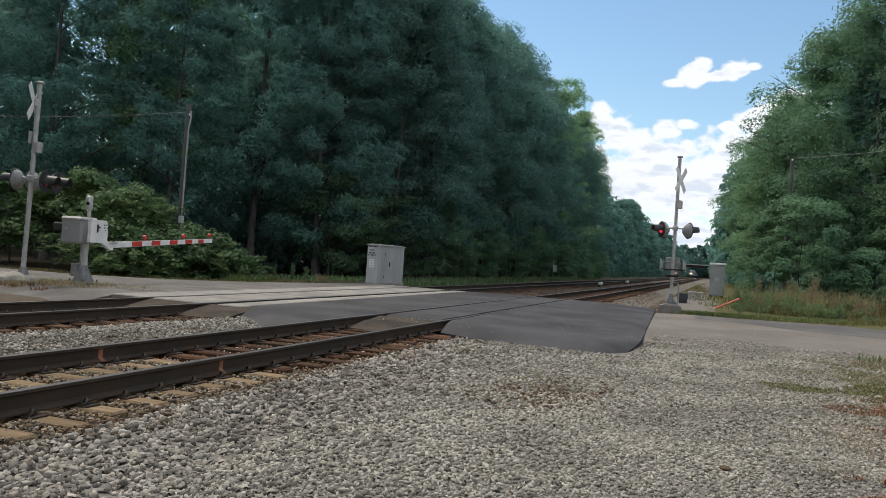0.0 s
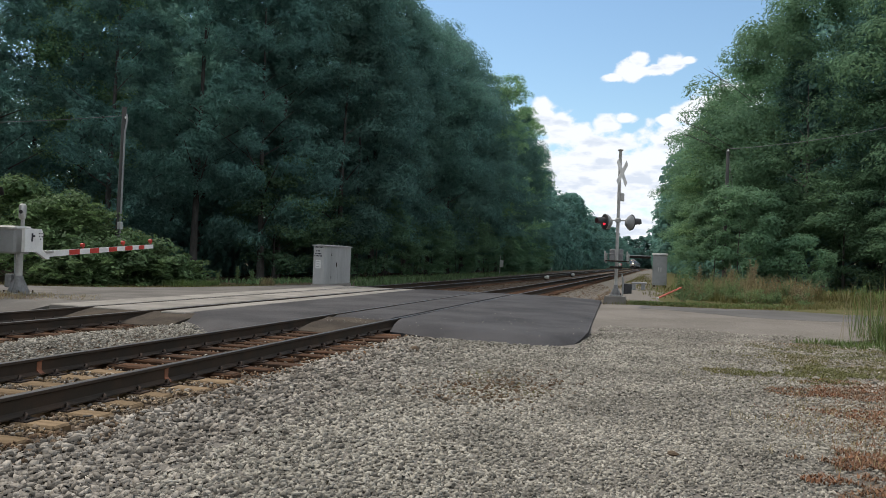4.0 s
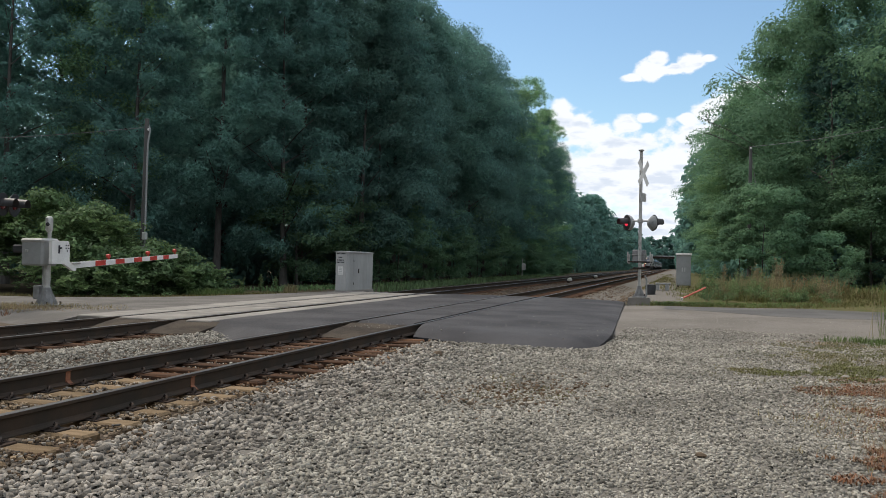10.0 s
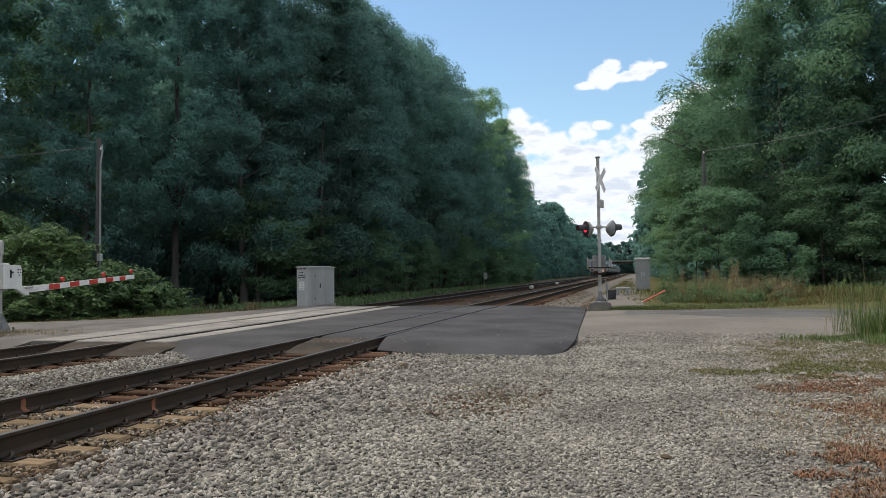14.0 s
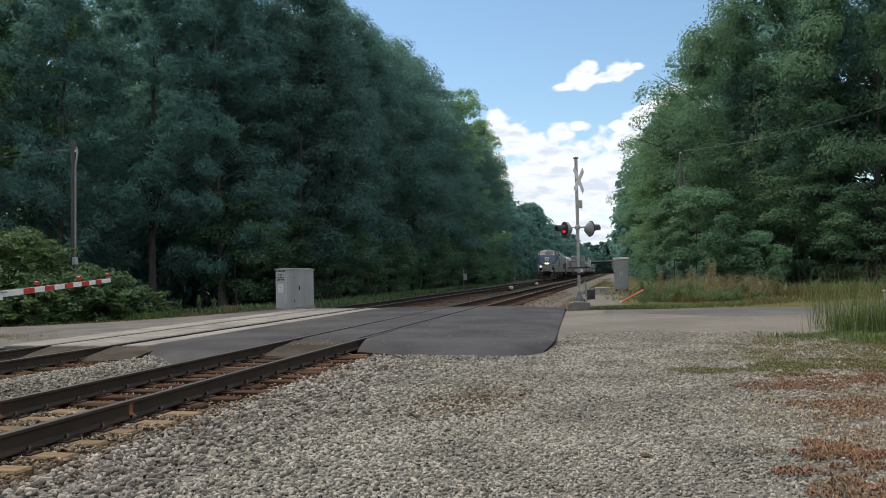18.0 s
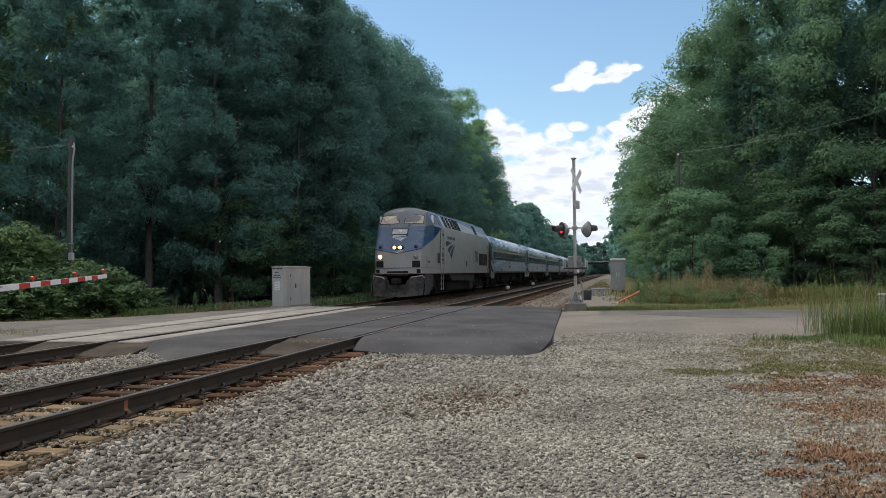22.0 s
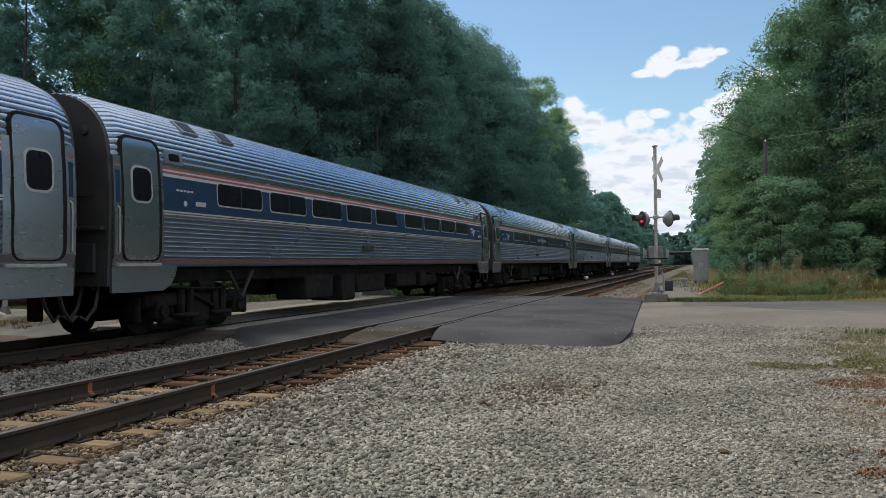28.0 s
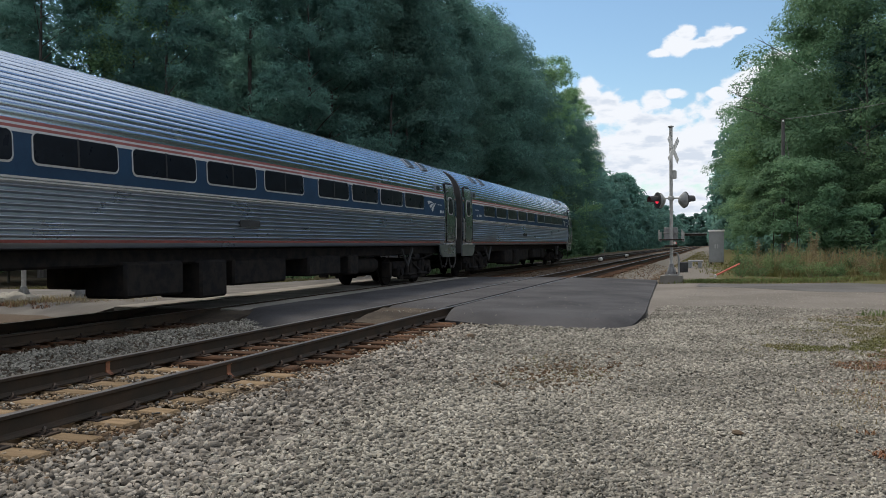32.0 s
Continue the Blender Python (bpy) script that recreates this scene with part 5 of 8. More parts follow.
def make_loco():
    ob = thing("locomotive", "silver-grey and blue diesel passenger locomotive with lit headlamps", "locomotive")
    W = 1.525
    # body: rings from the nose to the tail
    rings = [loco_ring(2.05, W, 3.84, 4.76, 1.06), loco_ring(4.6, W, 3.84, 4.78, 1.06), loco_ring(12.0, W, 3.84, 4.78, 1.06), loco_ring(19.9, W, 3.84, 4.78, 1.06), loco_ring(20.65, W, 3.80, 4.52, 1.02)]
    for r in rings:
        for i, p in enumerate(r):
            if i in (0, len(r) - 1):
                r[i] = (p[0], p[1], 1.28)
    side = Shape().loft(rings)
    part("body", side, "loco_grey", ob, "silver-grey slab-sided body", 25)
    # nose: lower wedge, and the blue slope over it; half-widths narrow to the front
    fx, fy, mid_y = 1.25, 0.46, 0.22
    tx, ty, tz = 1.18, 1.70, 4.44
    P = {"L": (-fx, fy, 2.58), "C": (0, mid_y, 2.33), "R": (fx, fy, 2.58),
         "TL": (-tx, ty, tz - 0.08), "TC": (0, ty - 0.12, tz + 0.10), "TR": (tx, ty, tz - 0.08), "ML": (-1.25, 1.12, 3.76), "MR": (1.25, 1.12, 3.76), "MC": (0, 1.0, 3.74)}

    def hoop(back, corner, centre):
        """A line round the nose from one flank to the other, its corners rounded."""
        bk, co, ce = Vector(back), Vector(corner), Vector(centre)
        a0, a1 = ce.lerp(co, 0.86), co.lerp(bk, 0.16)
        half = [ce.lerp(a0, k / 5) for k in range(5)]
        for k in range(6):
            q = k / 5
            half.append(a0 * (1 - q) ** 2 + co * (2 * q * (1 - q)) + a1 * q * q)
        half += [a1.lerp(bk, k / 4) for k in range(1, 5)]
        return [tuple((-p.x, p.y, p.z)) for p in half[:0:-1]] + [tuple(p) for p in half]

    base = hoop((W, 2.06, 1.28), (fx, fy, 1.28), (0, mid_y, 1.28))
    chevron = hoop((W, 2.06, 3.14), (fx, fy, 2.58), (0, mid_y, 2.33))
    brow = hoop((W, 2.06, 3.86), (1.25, 1.12, 3.76), (0, 1.0, 3.74))
    crest = hoop((1.13, 2.06, 4.58), (tx, ty, tz - 0.08), (0, ty - 0.14, tz + 0.14))
    roof = [(x * 0.985, 2.07, 4.57 + 0.25 * max(0.0, 1 - (x / 1.13) ** 2) ** 0.75) for x, y, z in crest]

    def rows(lo, hi, n, puff=0.0):
        out = []
        for k in range(n + 1):
            u = k / n
            lift = puff * math.sin(math.pi * u)
            out.append([tuple(Vector(p).lerp(Vector(q), u) + Vector((0, -lift, lift * 0.6))) for p, q in zip(lo, hi)])
        return out
    part("nose_lower", Shape().loft([base, chevron], caps=False, closed=False), "loco_grey", ob, "silver-grey lower nose with a pointed edge", 50)
    part("nose_slope", Shape().loft(rows(chevron, brow, 5), caps=False, closed=False), "blue_cab", ob, "mid-blue sloping nose with its pale sheen painted in", 60)
    # deeper blue painted along the edge, where the slope's pale sheen stops
    stripe_top = []
    for p, q in zip(chevron, brow):
        w = 0.10 + (0.62 * ((p[1] - fy) / (2.06 - fy)) ** 0.8 if p[1] > fy + 0.05 else 0.0)
        stripe_top.append(tuple(Vector(p).lerp(Vector(q), w)))
    edge = [[(x * 1.003, y - 0.008, z) for x, y, z in row] for row in rows(chevron, stripe_top, 2)]
    part("blue_edge", Shape().loft(edge, caps=False, closed=False), "blue_roof", ob, "deeper blue painted where the nose's sheen ends", 60)
    cab = rows(brow, crest, 4) + rows(crest, roof, 4, 0.05)[1:]
    part("cab_front", Shape().loft(cab, caps=False, closed=False), "nose_grey", ob, "grey cab front round the windscreens", 60)
    # small cabinet on the flank of the nose
    flank = ((fx, fy, 1.7), (W, 2.05, 1.7), (W, 2.05, 2.15), (fx, fy, 2.15))
    fb = part("nose_cabinet", panel_on(Shape(), flank, 0.3, 0.66, 0.0, 1.0, 0.05, 0.05), "loco_grey", ob, "small pale equipment box on the nose")
    # black plate drawn for the dark of the hole in its front
    part("socket", panel_on(Shape(), flank, 0.44, 0.54, 0.36, 0.58, 0.07, 0.03, 0.02), "black", fb)
    part("nose_edge", Shape().tube([(-fx, fy - 0.012, 2.575), (0, mid_y - 0.012, 2.325), (fx, fy - 0.012, 2.575)], 0.022), "ink", ob, "dark edging line")
    # windscreens on the slope
    R = (P["MC"], P["MR"], P["TR"], P["TC"])
    L = (P["ML"], P["MC"], P["TC"], P["TL"])
    for quad, u0, u1 in ((R, 0.14, 0.93), (L, 0.06, 0.88)):
        s = panel_on(Shape(), quad, u0, u1, 0.22, 0.92, 0.012, 0.02, 0.02)
        fr = Shape()
        for a in ((u0 - 0.03, u0 + 0.005, 0.19, 0.95), (u1 - 0.005, u1 + 0.03, 0.19, 0.95), (u0 - 0.03, u1 + 0.03, 0.19, 0.225), (u0 - 0.03, u1 + 0.03, 0.915, 0.95)):
            panel_on(fr, quad, *a, 0.02, 0.03)
        ws = part("windscreen", s, "screen", ob, "windscreen pane with pale reflected sky painted in")
        part("frame", fr, "black", ws)
    for quad, u0, u1 in ((R, 0.35, 0.88), (L, 0.5, 0.12)):
        wip = Shape()
        a, b = slanted(u0, 0.06, quad), slanted(u1, 0.62, quad)
        wip.rod(a + Vector((0, -0.07, 0.02)), b + Vector((0, -0.07, 0.02)), 0.012)
        wip.rod(a + Vector((0, 0, 0)), a + Vector((0, -0.08, 0.02)), 0.03)
        part("wiper", wip, "black", ob)
    # number board, headlamps, markers, ditch lights
    BR_, BL_ = (P["C"], P["R"], P["MR"], P["MC"]), (P["L"], P["C"], P["MC"], P["ML"])
    def on_slope(x, z, out=0.0):
        """A point on the sloping nose at a height, out along its normal."""
        return Vector((x, mid_y + 0.553 * (z - 2.33) + 0.06 * abs(x), z)) + Vector((0, -0.875, 0.484)) * out

    quad = [on_slope(0.40 * i, z) for i, z in ((-1, 3.33), (1, 3.33), (1, 3.60), (-1, 3.60))]
    nb = part("number_board", panel_on(Shape(), quad, 0, 1, 0, 1, 0.03, 0.05), "galv", ob, "pale number board on the nose")
    m_board = Shape()
    for edge in ((-0.04, 0.0, -0.1, 1.1), (1.0, 1.04, -0.1, 1.1), (-0.04, 1.04, 1.0, 1.1), (-0.04, 1.04, -0.1, 0.0)):
        panel_on(m_board, quad, *edge, 0.04, 0.05)
    part("frame", m_board, "tank_grey", nb)
    written("98", 0.25, Matrix.Translation(on_slope(0, 3.465, 0.06)) @ pose(0, 0, 0, 61, 0, 0), "white", nb)
    mark = Shape()
    swoosh(mark, lambda u, v, d: tuple(on_slope(-0.42 + 0.84 * u, 2.98 + 0.24 * v, 0.012 + d)))
    part("emblem", mark, "cream", ob, "white emblem of three curving bars")
    part("name_bar", panel_on(Shape(), [on_slope(0.33 * i, z) for i, z in ((-1, 3.235), (1, 3.235), (1, 3.28), (-1, 3.28))], 0, 1, 0, 1, 0.02, 0.02), "cream", ob)
    well = Shape().box(-0.33, 0.33, 0.27, 0.55, 2.50, 2.77, 0.09)
    part("headlamp_housing", well, "black", ob, "", 30)
    for x in (-0.155, 0.155):
        part("headlamp", Shape().turned((x, 0.265, 2.635), (0, -1, 0), [(0, 0.09), (0.02, 0.085), (0.035, 0.05), (0.04, 0.01)]), "lamp_lit", ob, "lit yellow-white headlamp", 60)
        part("bulb", Shape().turned((x, 0.228, 2.635), (0, -1, 0), [(0, 0.062), (0.012, 0.055), (0.02, 0.02)], 12), "bulb", ob, "glowing lamp bulb", 60)
    for x in (-0.94, 0.94):
        part("marker_lamp", Shape().turned((x, 0.48, 2.68), (0, -1, 0), [(0, 0.10), (0.04, 0.10), (0.08, 0.06), (0.09, 0.01)]), "lens_red" if x > 0 else "black", ob, "", 60)
        ring = Shape().turned((x, 0.45, 2.16), (0, -1, 0), [(0, 0.15), (0.10, 0.15), (0.105, 0.125), (0.06, 0.12), (0.06, 0.01)])
        ditch = part("ditch_light", ring, "galv", ob, "round auxiliary lamp low on the nose", 40)
        part("lens", Shape().turned((x, 0.40, 2.16), (0, -1, 0), [(0, 0.12), (0.02, 0.115), (0.05, 0.06), (0.055, 0.01)]), "lamp_lit" if x < 0 else "lamp_off", ditch, "", 60)
        if x < 0:
            part("bulb", Shape().turned((x, 0.348, 2.16), (0, -1, 0), [(0, 0.062), (0.012, 0.055), (0.02, 0.02)], 12), "bulb", ditch, "glowing lamp bulb", 60)
        x0 = x + (0.02 if x > 0 else -0.02)
        low = [(0, mid_y, 1.28), (fx, fy, 1.28), (fx, fy, 2.28), (0, mid_y, 2.28)]
        if x < 0:
            low = [(-p[0], p[1], p[2]) for p in (low[1], low[0], low[3], low[2])]
        span = (lambda a, b: (a / fx, b / fx)) if x > 0 else (lambda a, b: (1 - b / fx, 1 - a / fx))
        # shade of the nose recesses drawn as flat black plates
        for x0, x1, v0, v1 in ((0.76, 1.16, 0.34, 0.67), (0.98, 1.18, 0.0, 0.24)):
            part("step_recess", panel_on(Shape(), low, *span(x0, x1), v0, v1, 0.006, 0.02), "under", ob, "flat black plate for a shaded recess in the nose")
        # the coupler pocket's shade likewise, as a black plate
        part("coupler_pocket", panel_on(Shape(), low, *span(0.0, 0.56), -0.1, 0.15, 0.012, 0.05), "under", ob, "flat black plate for the shaded pocket above the coupler")
    seam = Shape().tube([(-1.26, 0.44, 1.585), (0, 0.21, 1.585), (1.26, 0.44, 1.585), (1.53, 2.05, 1.585)], 0.012)
    riv = Shape()
    for k in range(19):
        u = k / 18
        x = -1.22 + 2.44 * u
        y = mid_y + (fy - mid_y) * abs(x) / fx - 0.006
        riv.box(x - 0.012, x + 0.012, y - 0.008, y + 0.01, 1.60, 1.625)
    for k in range(9):
        riv.box(1.245, 1.262, fy - 0.0, fy + 0.02, 1.45 + k * 0.12, 1.47 + k * 0.12)
    part("seam", seam, "tank_grey", ob)
    part("rivets", riv, "tank_grey", ob)
    # bright lower edge, pilot, coupler
    part("sill_stripe", Shape().tube([(-1.26, 0.45, 1.30), (0, 0.215, 1.30), (1.26, 0.45, 1.30), (1.532, 2.05, 1.30), (1.532, 20.3, 1.30)], 0.028), "stripe", ob, "thin red line along the sill")
    pil = Shape()
    pts_t = [(-1.40, 0.62, 1.22), (-0.62, 0.40, 1.16), (-0.45, 0.42, 0.74), (0.45, 0.42, 0.74), (0.62, 0.40, 1.16), (1.40, 0.62, 1.22)]
    pts_b = [(-1.30, 0.30, 0.20), (-0.62, -0.10, 0.14), (-0.45, -0.16, 0.13), (0.45, -0.16, 0.13), (0.62, -0.10, 0.14), (1.30, 0.30, 0.20)]
    pil.loft([pts_b, pts_t], caps=False, closed=False)
    pil.loft([[(x, y + 0.05, z) for x, y, z in pts_b], [(x, y + 0.05, z) for x, y, z in pts_t]], caps=False, closed=False)
    for a, b in zip(pts_t, pts_t[1:]):
        pil.add([a, b, (b[0], b[1] + 0.05, b[2]), (a[0], a[1] + 0.05, a[2])], [(0, 1, 2, 3)])
    part("pilot", pil, "pilot", ob, "dirty dark grey snow plough pilot")
    for s in (-1, 1):
        skirt = Shape()
        skirt.slab([(0.62, 1.26), (2.12, 1.26), (2.12, 0.66), (1.1, 0.26), (0.3, 0.20)], s * 1.40, s * 1.46, axis=0)
        part("pilot_side", skirt, "tank_grey", ob, "grey side plate behind the pilot")
    cp = Shape().box(-0.16, 0.16, 0.05, 0.6, 0.78, 1.08, 0.06).box(-0.25, 0.10, -0.12, 0.14, 0.74, 1.06, 0.06).box(0.06, 0.24, -0.06, 0.12, 0.76, 1.04, 0.05)
    part("coupler", cp, "under", ob, "black knuckle coupler", 40)
    hose = Shape().tube([(-0.5, 0.25, 0.95), (-0.42, 0.1, 0.66), (-0.3, 0.02, 0.5), (-0.1, 0.0, 0.42), (0.1, 0.0, 0.5)], 0.032, 7).tube([(0.55, 0.3, 0.98), (0.5, 0.12, 0.75), (0.36, 0.05, 0.62), (0.2, 0.02, 0.6)], 0.028, 7)
    part("brake_hose", hose, "black", ob)
    for e in (-1, 1):
        part("grab_iron", Shape().tube([(e * 1.36, 0.5, 1.06), (e * 1.3, 0.36, 1.20), (e * 0.75, 0.24, 1.11), (e * 0.7, 0.28, 1.02)], 0.02), "cream", ob, "pale bent grab iron")
    # the side that faces the road, and the other: windows, vents, doors, grilles, marks
    for s in (1, -1):
        waist, eave = (s * (W - 0.02), 3.86), (s * 1.16, 4.58)
        C = [(waist[0], 0.0, waist[1]), (waist[0], 20.0, waist[1]), (eave[0], 20.0, eave[1]), (eave[0], 0.0, eave[1])]
        if s < 0:
            C = [C[1], C[0], C[3], C[2]]

        def U(y):
            return y / 20.0 if s > 0 else 1 - y / 20.0

        def plate(y0, y1, v0, v1, lift, material, name, label="", cut=0.0):
            a, b = sorted((U(y0), U(y1)))
            return part(name, panel_on(Shape(), C, a, b, v0, v1, lift, 0.03, cut), material, ob, label)

        band = panel_on(Shape(), C, *sorted((U(2.1), U(5.0))), -0.02, 1.0, 0.006, 0.02)
        part("blue_band", band, "blue_roof", ob, "blue upper side panel")
        plate(5.85, 6.02, -0.02, 1.0, 0.02, "cream", "post")
        plate(6.83, 7.02, -0.02, 1.0, 0.02, "cream", "post")
        plate(4.45, 5.07, -0.02, 1.0, 0.012, "silver", "panel", "pale upper side panel")
        plate(4.45, 19.95, 0.93, 1.04, 0.024, "blue_roof", "roof_edge", "blue edge of the roof")
        # blue of the reflected sky, painted on the rear upper panel
        plate(9.95, 20.0, -0.02, 1.0, 0.007, "blue_roof", "blue_band", "upper side panel painted blue for reflected sky")
        plate(2.42, 3.45, 0.10, 0.88, 0.02, "glass", "cab_window", "dark cab side window")
        plate(3.62, 4.40, 0.10, 0.88, 0.02, "glass", "cab_window", "dark cab side window")
        for y0, y1 in ((5.1, 5.82), (6.05, 6.80), (7.05, 8.65), (8.85, 9.8), (14.85, 15.85)):
            g = plate(y0, y1, 0.06, 0.92, 0.018, "black", "intake_grille", "black louvred air intake")
            lv = Shape()
            for k in range(7):
                v = 0.12 + 0.76 * k / 6
                panel_on(lv, C, *sorted((U(y0 + 0.03), U(y1 - 0.03))), v - 0.022, v + 0.022, 0.032, 0.012)
            part("louvre", lv, "under", g)
            if 7 < y0 < 8:
                plate(y0 + 0.78, y0 + 0.84, 0.06, 0.92, 0.03, "cream", "post")
        # pale sweep of the panel's own colour, under the painted blue sky reflection
        rim = [(9.95, 0.0), (19.95, 0.0), (19.95, 0.32), (16.0, 0.45), (13.0, 0.62), (9.95, 0.84)]
        nor = (Vector(C[1]) - Vector(C[0])).cross(Vector(C[3]) - Vector(C[0])).normalized()
        over = [slanted(U(y), v, C) + nor * 0.011 for y, v in rim]
        under = [p - nor * 0.03 for p in over]
        part("pale_sweep", Shape().add(over + under, [tuple(range(6)) if s > 0 else tuple(range(6))[::-1]] + [(i, 6 + i, 6 + (i + 1) % 6, (i + 1) % 6) for i in range(6)]), "silver", ob, "pale glossy panel under the blue roof edge")
        # cab side under the windows: the swept blue corner
        sw = Shape()
        ring = [(2.06, 3.14), (2.7, 3.34), (3.5, 3.64), (4.2, 3.80), (2.06, 3.80)]
        sw.slab(ring, s * (W + 0.001), s * (W + 0.006), axis=0)
        part("blue_sweep", sw, "blue", ob, "dark blue swept corner of the cab")
        mir = Shape().box(s * 1.42 - 0.05, s * 1.42 + 0.05, 2.1, 2.28, 3.92, 4.38, 0.03)
        part("mirror", mir, "white", ob, "white mirror housing")

        def rect(y0, y1, z0, z1, d=0.012, b=0.0):
            x0, x1 = sorted((s * (W - 0.03), s * (W + d)))
            return Shape().box(x0, x1, y0, y1, z0, z1, b)

        door = part("cab_door", rect(3.68, 4.48, 1.5, 3.78, 0.010, 0.006), "loco_grey", ob, "silver-grey cab door with grab rails")
        rails = Shape()
        for y in (3.62, 4.54):
            rails.tube([(s * (W + 0.01), y, 1.55), (s * (W + 0.075), y, 1.6), (s * (W + 0.075), y, 3.5), (s * (W + 0.01), y, 3.55)], 0.024)
        part("grab_rail", rails, "silver", ob, "upright grab rails beside the door")
        part("door_edge", rect(3.64, 3.70, 1.45, 3.8, 0.014).box(*sorted((s * (W - 0.03), s * (W + 0.014))), 4.46, 4.52, 1.45, 3.8), "black", door)
        # shade of the step recess as a black plate on the door
        part("door_recess_shade", rect(3.86, 4.36, 1.84, 2.40, 0.016), "black", door, "black plate for a shaded step recess")
        part("step", rect(3.88, 4.34, 2.12, 2.2, 0.03).box(*sorted((s * (W - 0.03), s * (W + 0.03))), 3.88, 4.34, 1.9, 1.96), "galv", door)
        part("latch", rect(4.16, 4.36, 2.62, 2.70, 0.03).box(*sorted((s * (W - 0.03), s * (W + 0.03))), 4.16, 4.36, 3.35, 3.5), "black", door)
        part("hatch_panel", rect(2.35, 3.60, 1.72, 2.72, 0.006, 0.004), "loco_grey", ob, "flush hatch ahead of the cab door")
        part("hatch_vent", rect(2.48, 2.56, 1.9, 2.3, 0.012), "nose_grey", ob)
        part("side_grille", rect(2.86, 3.46, 1.84, 2.40, 0.014), "black", ob, "small black grille ahead of the door")
        for y0, y1 in ((16.2, 17.95), (18.1, 19.75)):
            g = part("radiator_grille", rect(y0, y1, 1.82, 2.66, 0.014), "black", ob, "black radiator grille")
            lv = Shape()
            for k in range(12):
                z = 1.87 + 0.066 * k
                lv.box(*sorted((s * W, s * (W + 0.024))), y0 + 0.03, y1 - 0.03, z, z + 0.026)
            part("louvre", lv, "under", g)
        part("end_door", rect(20.05, 20.5, 1.5, 3.2, 0.012, 0.01), "loco_grey", ob, "narrow end door")
        part("end_door_window", rect(20.1, 20.45, 2.72, 3.32, 0.02, 0.02), "glass", ob, "dark window in the end door")
        for y in (19.98, 20.54):
            part("grab_rail", Shape().tube([(s * (W + 0.01), y, 1.6), (s * (W + 0.07), y, 1.65), (s * (W + 0.07), y, 2.9), (s * (W + 0.01), y, 2.95)], 0.016), "iron", ob)
        part("filler_hatch", rect(11.3, 11.62, 1.74, 2.06, 0.015), "black", ob, "small dark filler hatch")
        for y0, y1, z0, z1 in [(y, y + 0.012, 1.9, 3.45) for y in (13.1, 14.0)] + [(13.1, 14.0, 1.9, 1.906), (13.1, 14.0, 3.45, 3.456)]:
            part("panel_seam", Shape().box(*sorted((s * W, s * (W + 0.004))), y0, y1, z0, z1), "nose_grey", ob)
        em = Shape()
        swoosh(em, lambda u, v, d: (s * (W + d), (4.95 + 2.75 * u) if s > 0 else (7.7 - 2.75 * u), 2.12 + 1.02 * v))
        part("emblem", em, "blue", ob, "dark blue emblem of three curving bars")
        nm = Shape()
        for k in range(6):
            y0 = 5.55 + 0.375 * k
            nm.box(*sorted((s * W, s * (W + 0.006))), y0, y0 + 0.25, 3.24, 3.40)
        part("name_bars", nm, "blue", ob, "dark blue lettering drawn as plain bars")
        written("98", 1.14, pose(s * (W + 0.003), 15.12, 2.37, 90, 0, 90 * s), "blue", ob)
    # roof gear
    part("roof_hump", Shape().box(-0.75, 0.75, 11.5, 19.2, 4.70, 4.83, 0.05), "nose_grey", ob, "raised roof hatches", 40)
    part("horn", Shape().rod((0.2, 3.2, 4.74), (0.2, 2.8, 4.76), 0.03, 0.06).rod((-0.1, 3.2, 4.74), (-0.1, 2.75, 4.76), 0.03, 0.06), "black", ob)
    # below the sill
    tank = Shape().slab([(6.3, 1.26), (14.6, 1.26), (14.4, 0.78), (7.1, 0.88)], -1.46, 1.46, axis=0)
    part("fuel_tank", tank, "tank_grey", ob, "grey fuel tank under the frame")
    for s in (-1, 1):
        for y0, y1, zs in ((3.8, 4.34, (0.42, 0.72, 1.02, 1.32)), (19.95, 20.4, (0.5, 0.8, 1.1))):
            lad = Shape()
            for y in (y0, y1):
                lad.rod((s * 1.52, y, zs[0] - 0.04), (s * 1.52, y, 1.6), 0.02)
            for z in zs:
                lad.box(*sorted((s * 1.44, s * 1.55)), y0, y1, z, z + 0.03)
            part("ladder", lad, "steel_dirty" if y0 < 5 else "iron", ob, "galvanised boarding steps")
    part("lower_tank", Shape().box(-1.3, 1.3, 6.9, 13.4, 0.22, 0.9, 0.1), "under", ob)
    for s in (-1, 1):
        part("tank_end_box", Shape().box(*sorted((s * 0.5, s * 1.40)), 13.42, 14.3, 0.22, 0.86, 0.04), "tank_grey", ob, "grey box at the end of the tank", 40)
    part("underframe", Shape().box(-1.3, 1.3, 1.9, 20.2, 0.98, 1.30, 0.05).box(-1.40, 1.40, 14.55, 15.3, 0.42, 1.26, 0.05), "under", ob)
    truck(ob, 3.75, 2, 2.75, 0.78, 0.51)
    truck(ob, 17.4, 2, 2.75, 0.78, 0.51)
    part("gangway", Shape().box(-0.62, 0.62, 20.5, 20.9, 1.15, 3.35, 0.08), "diaphragm", ob)
    return ob


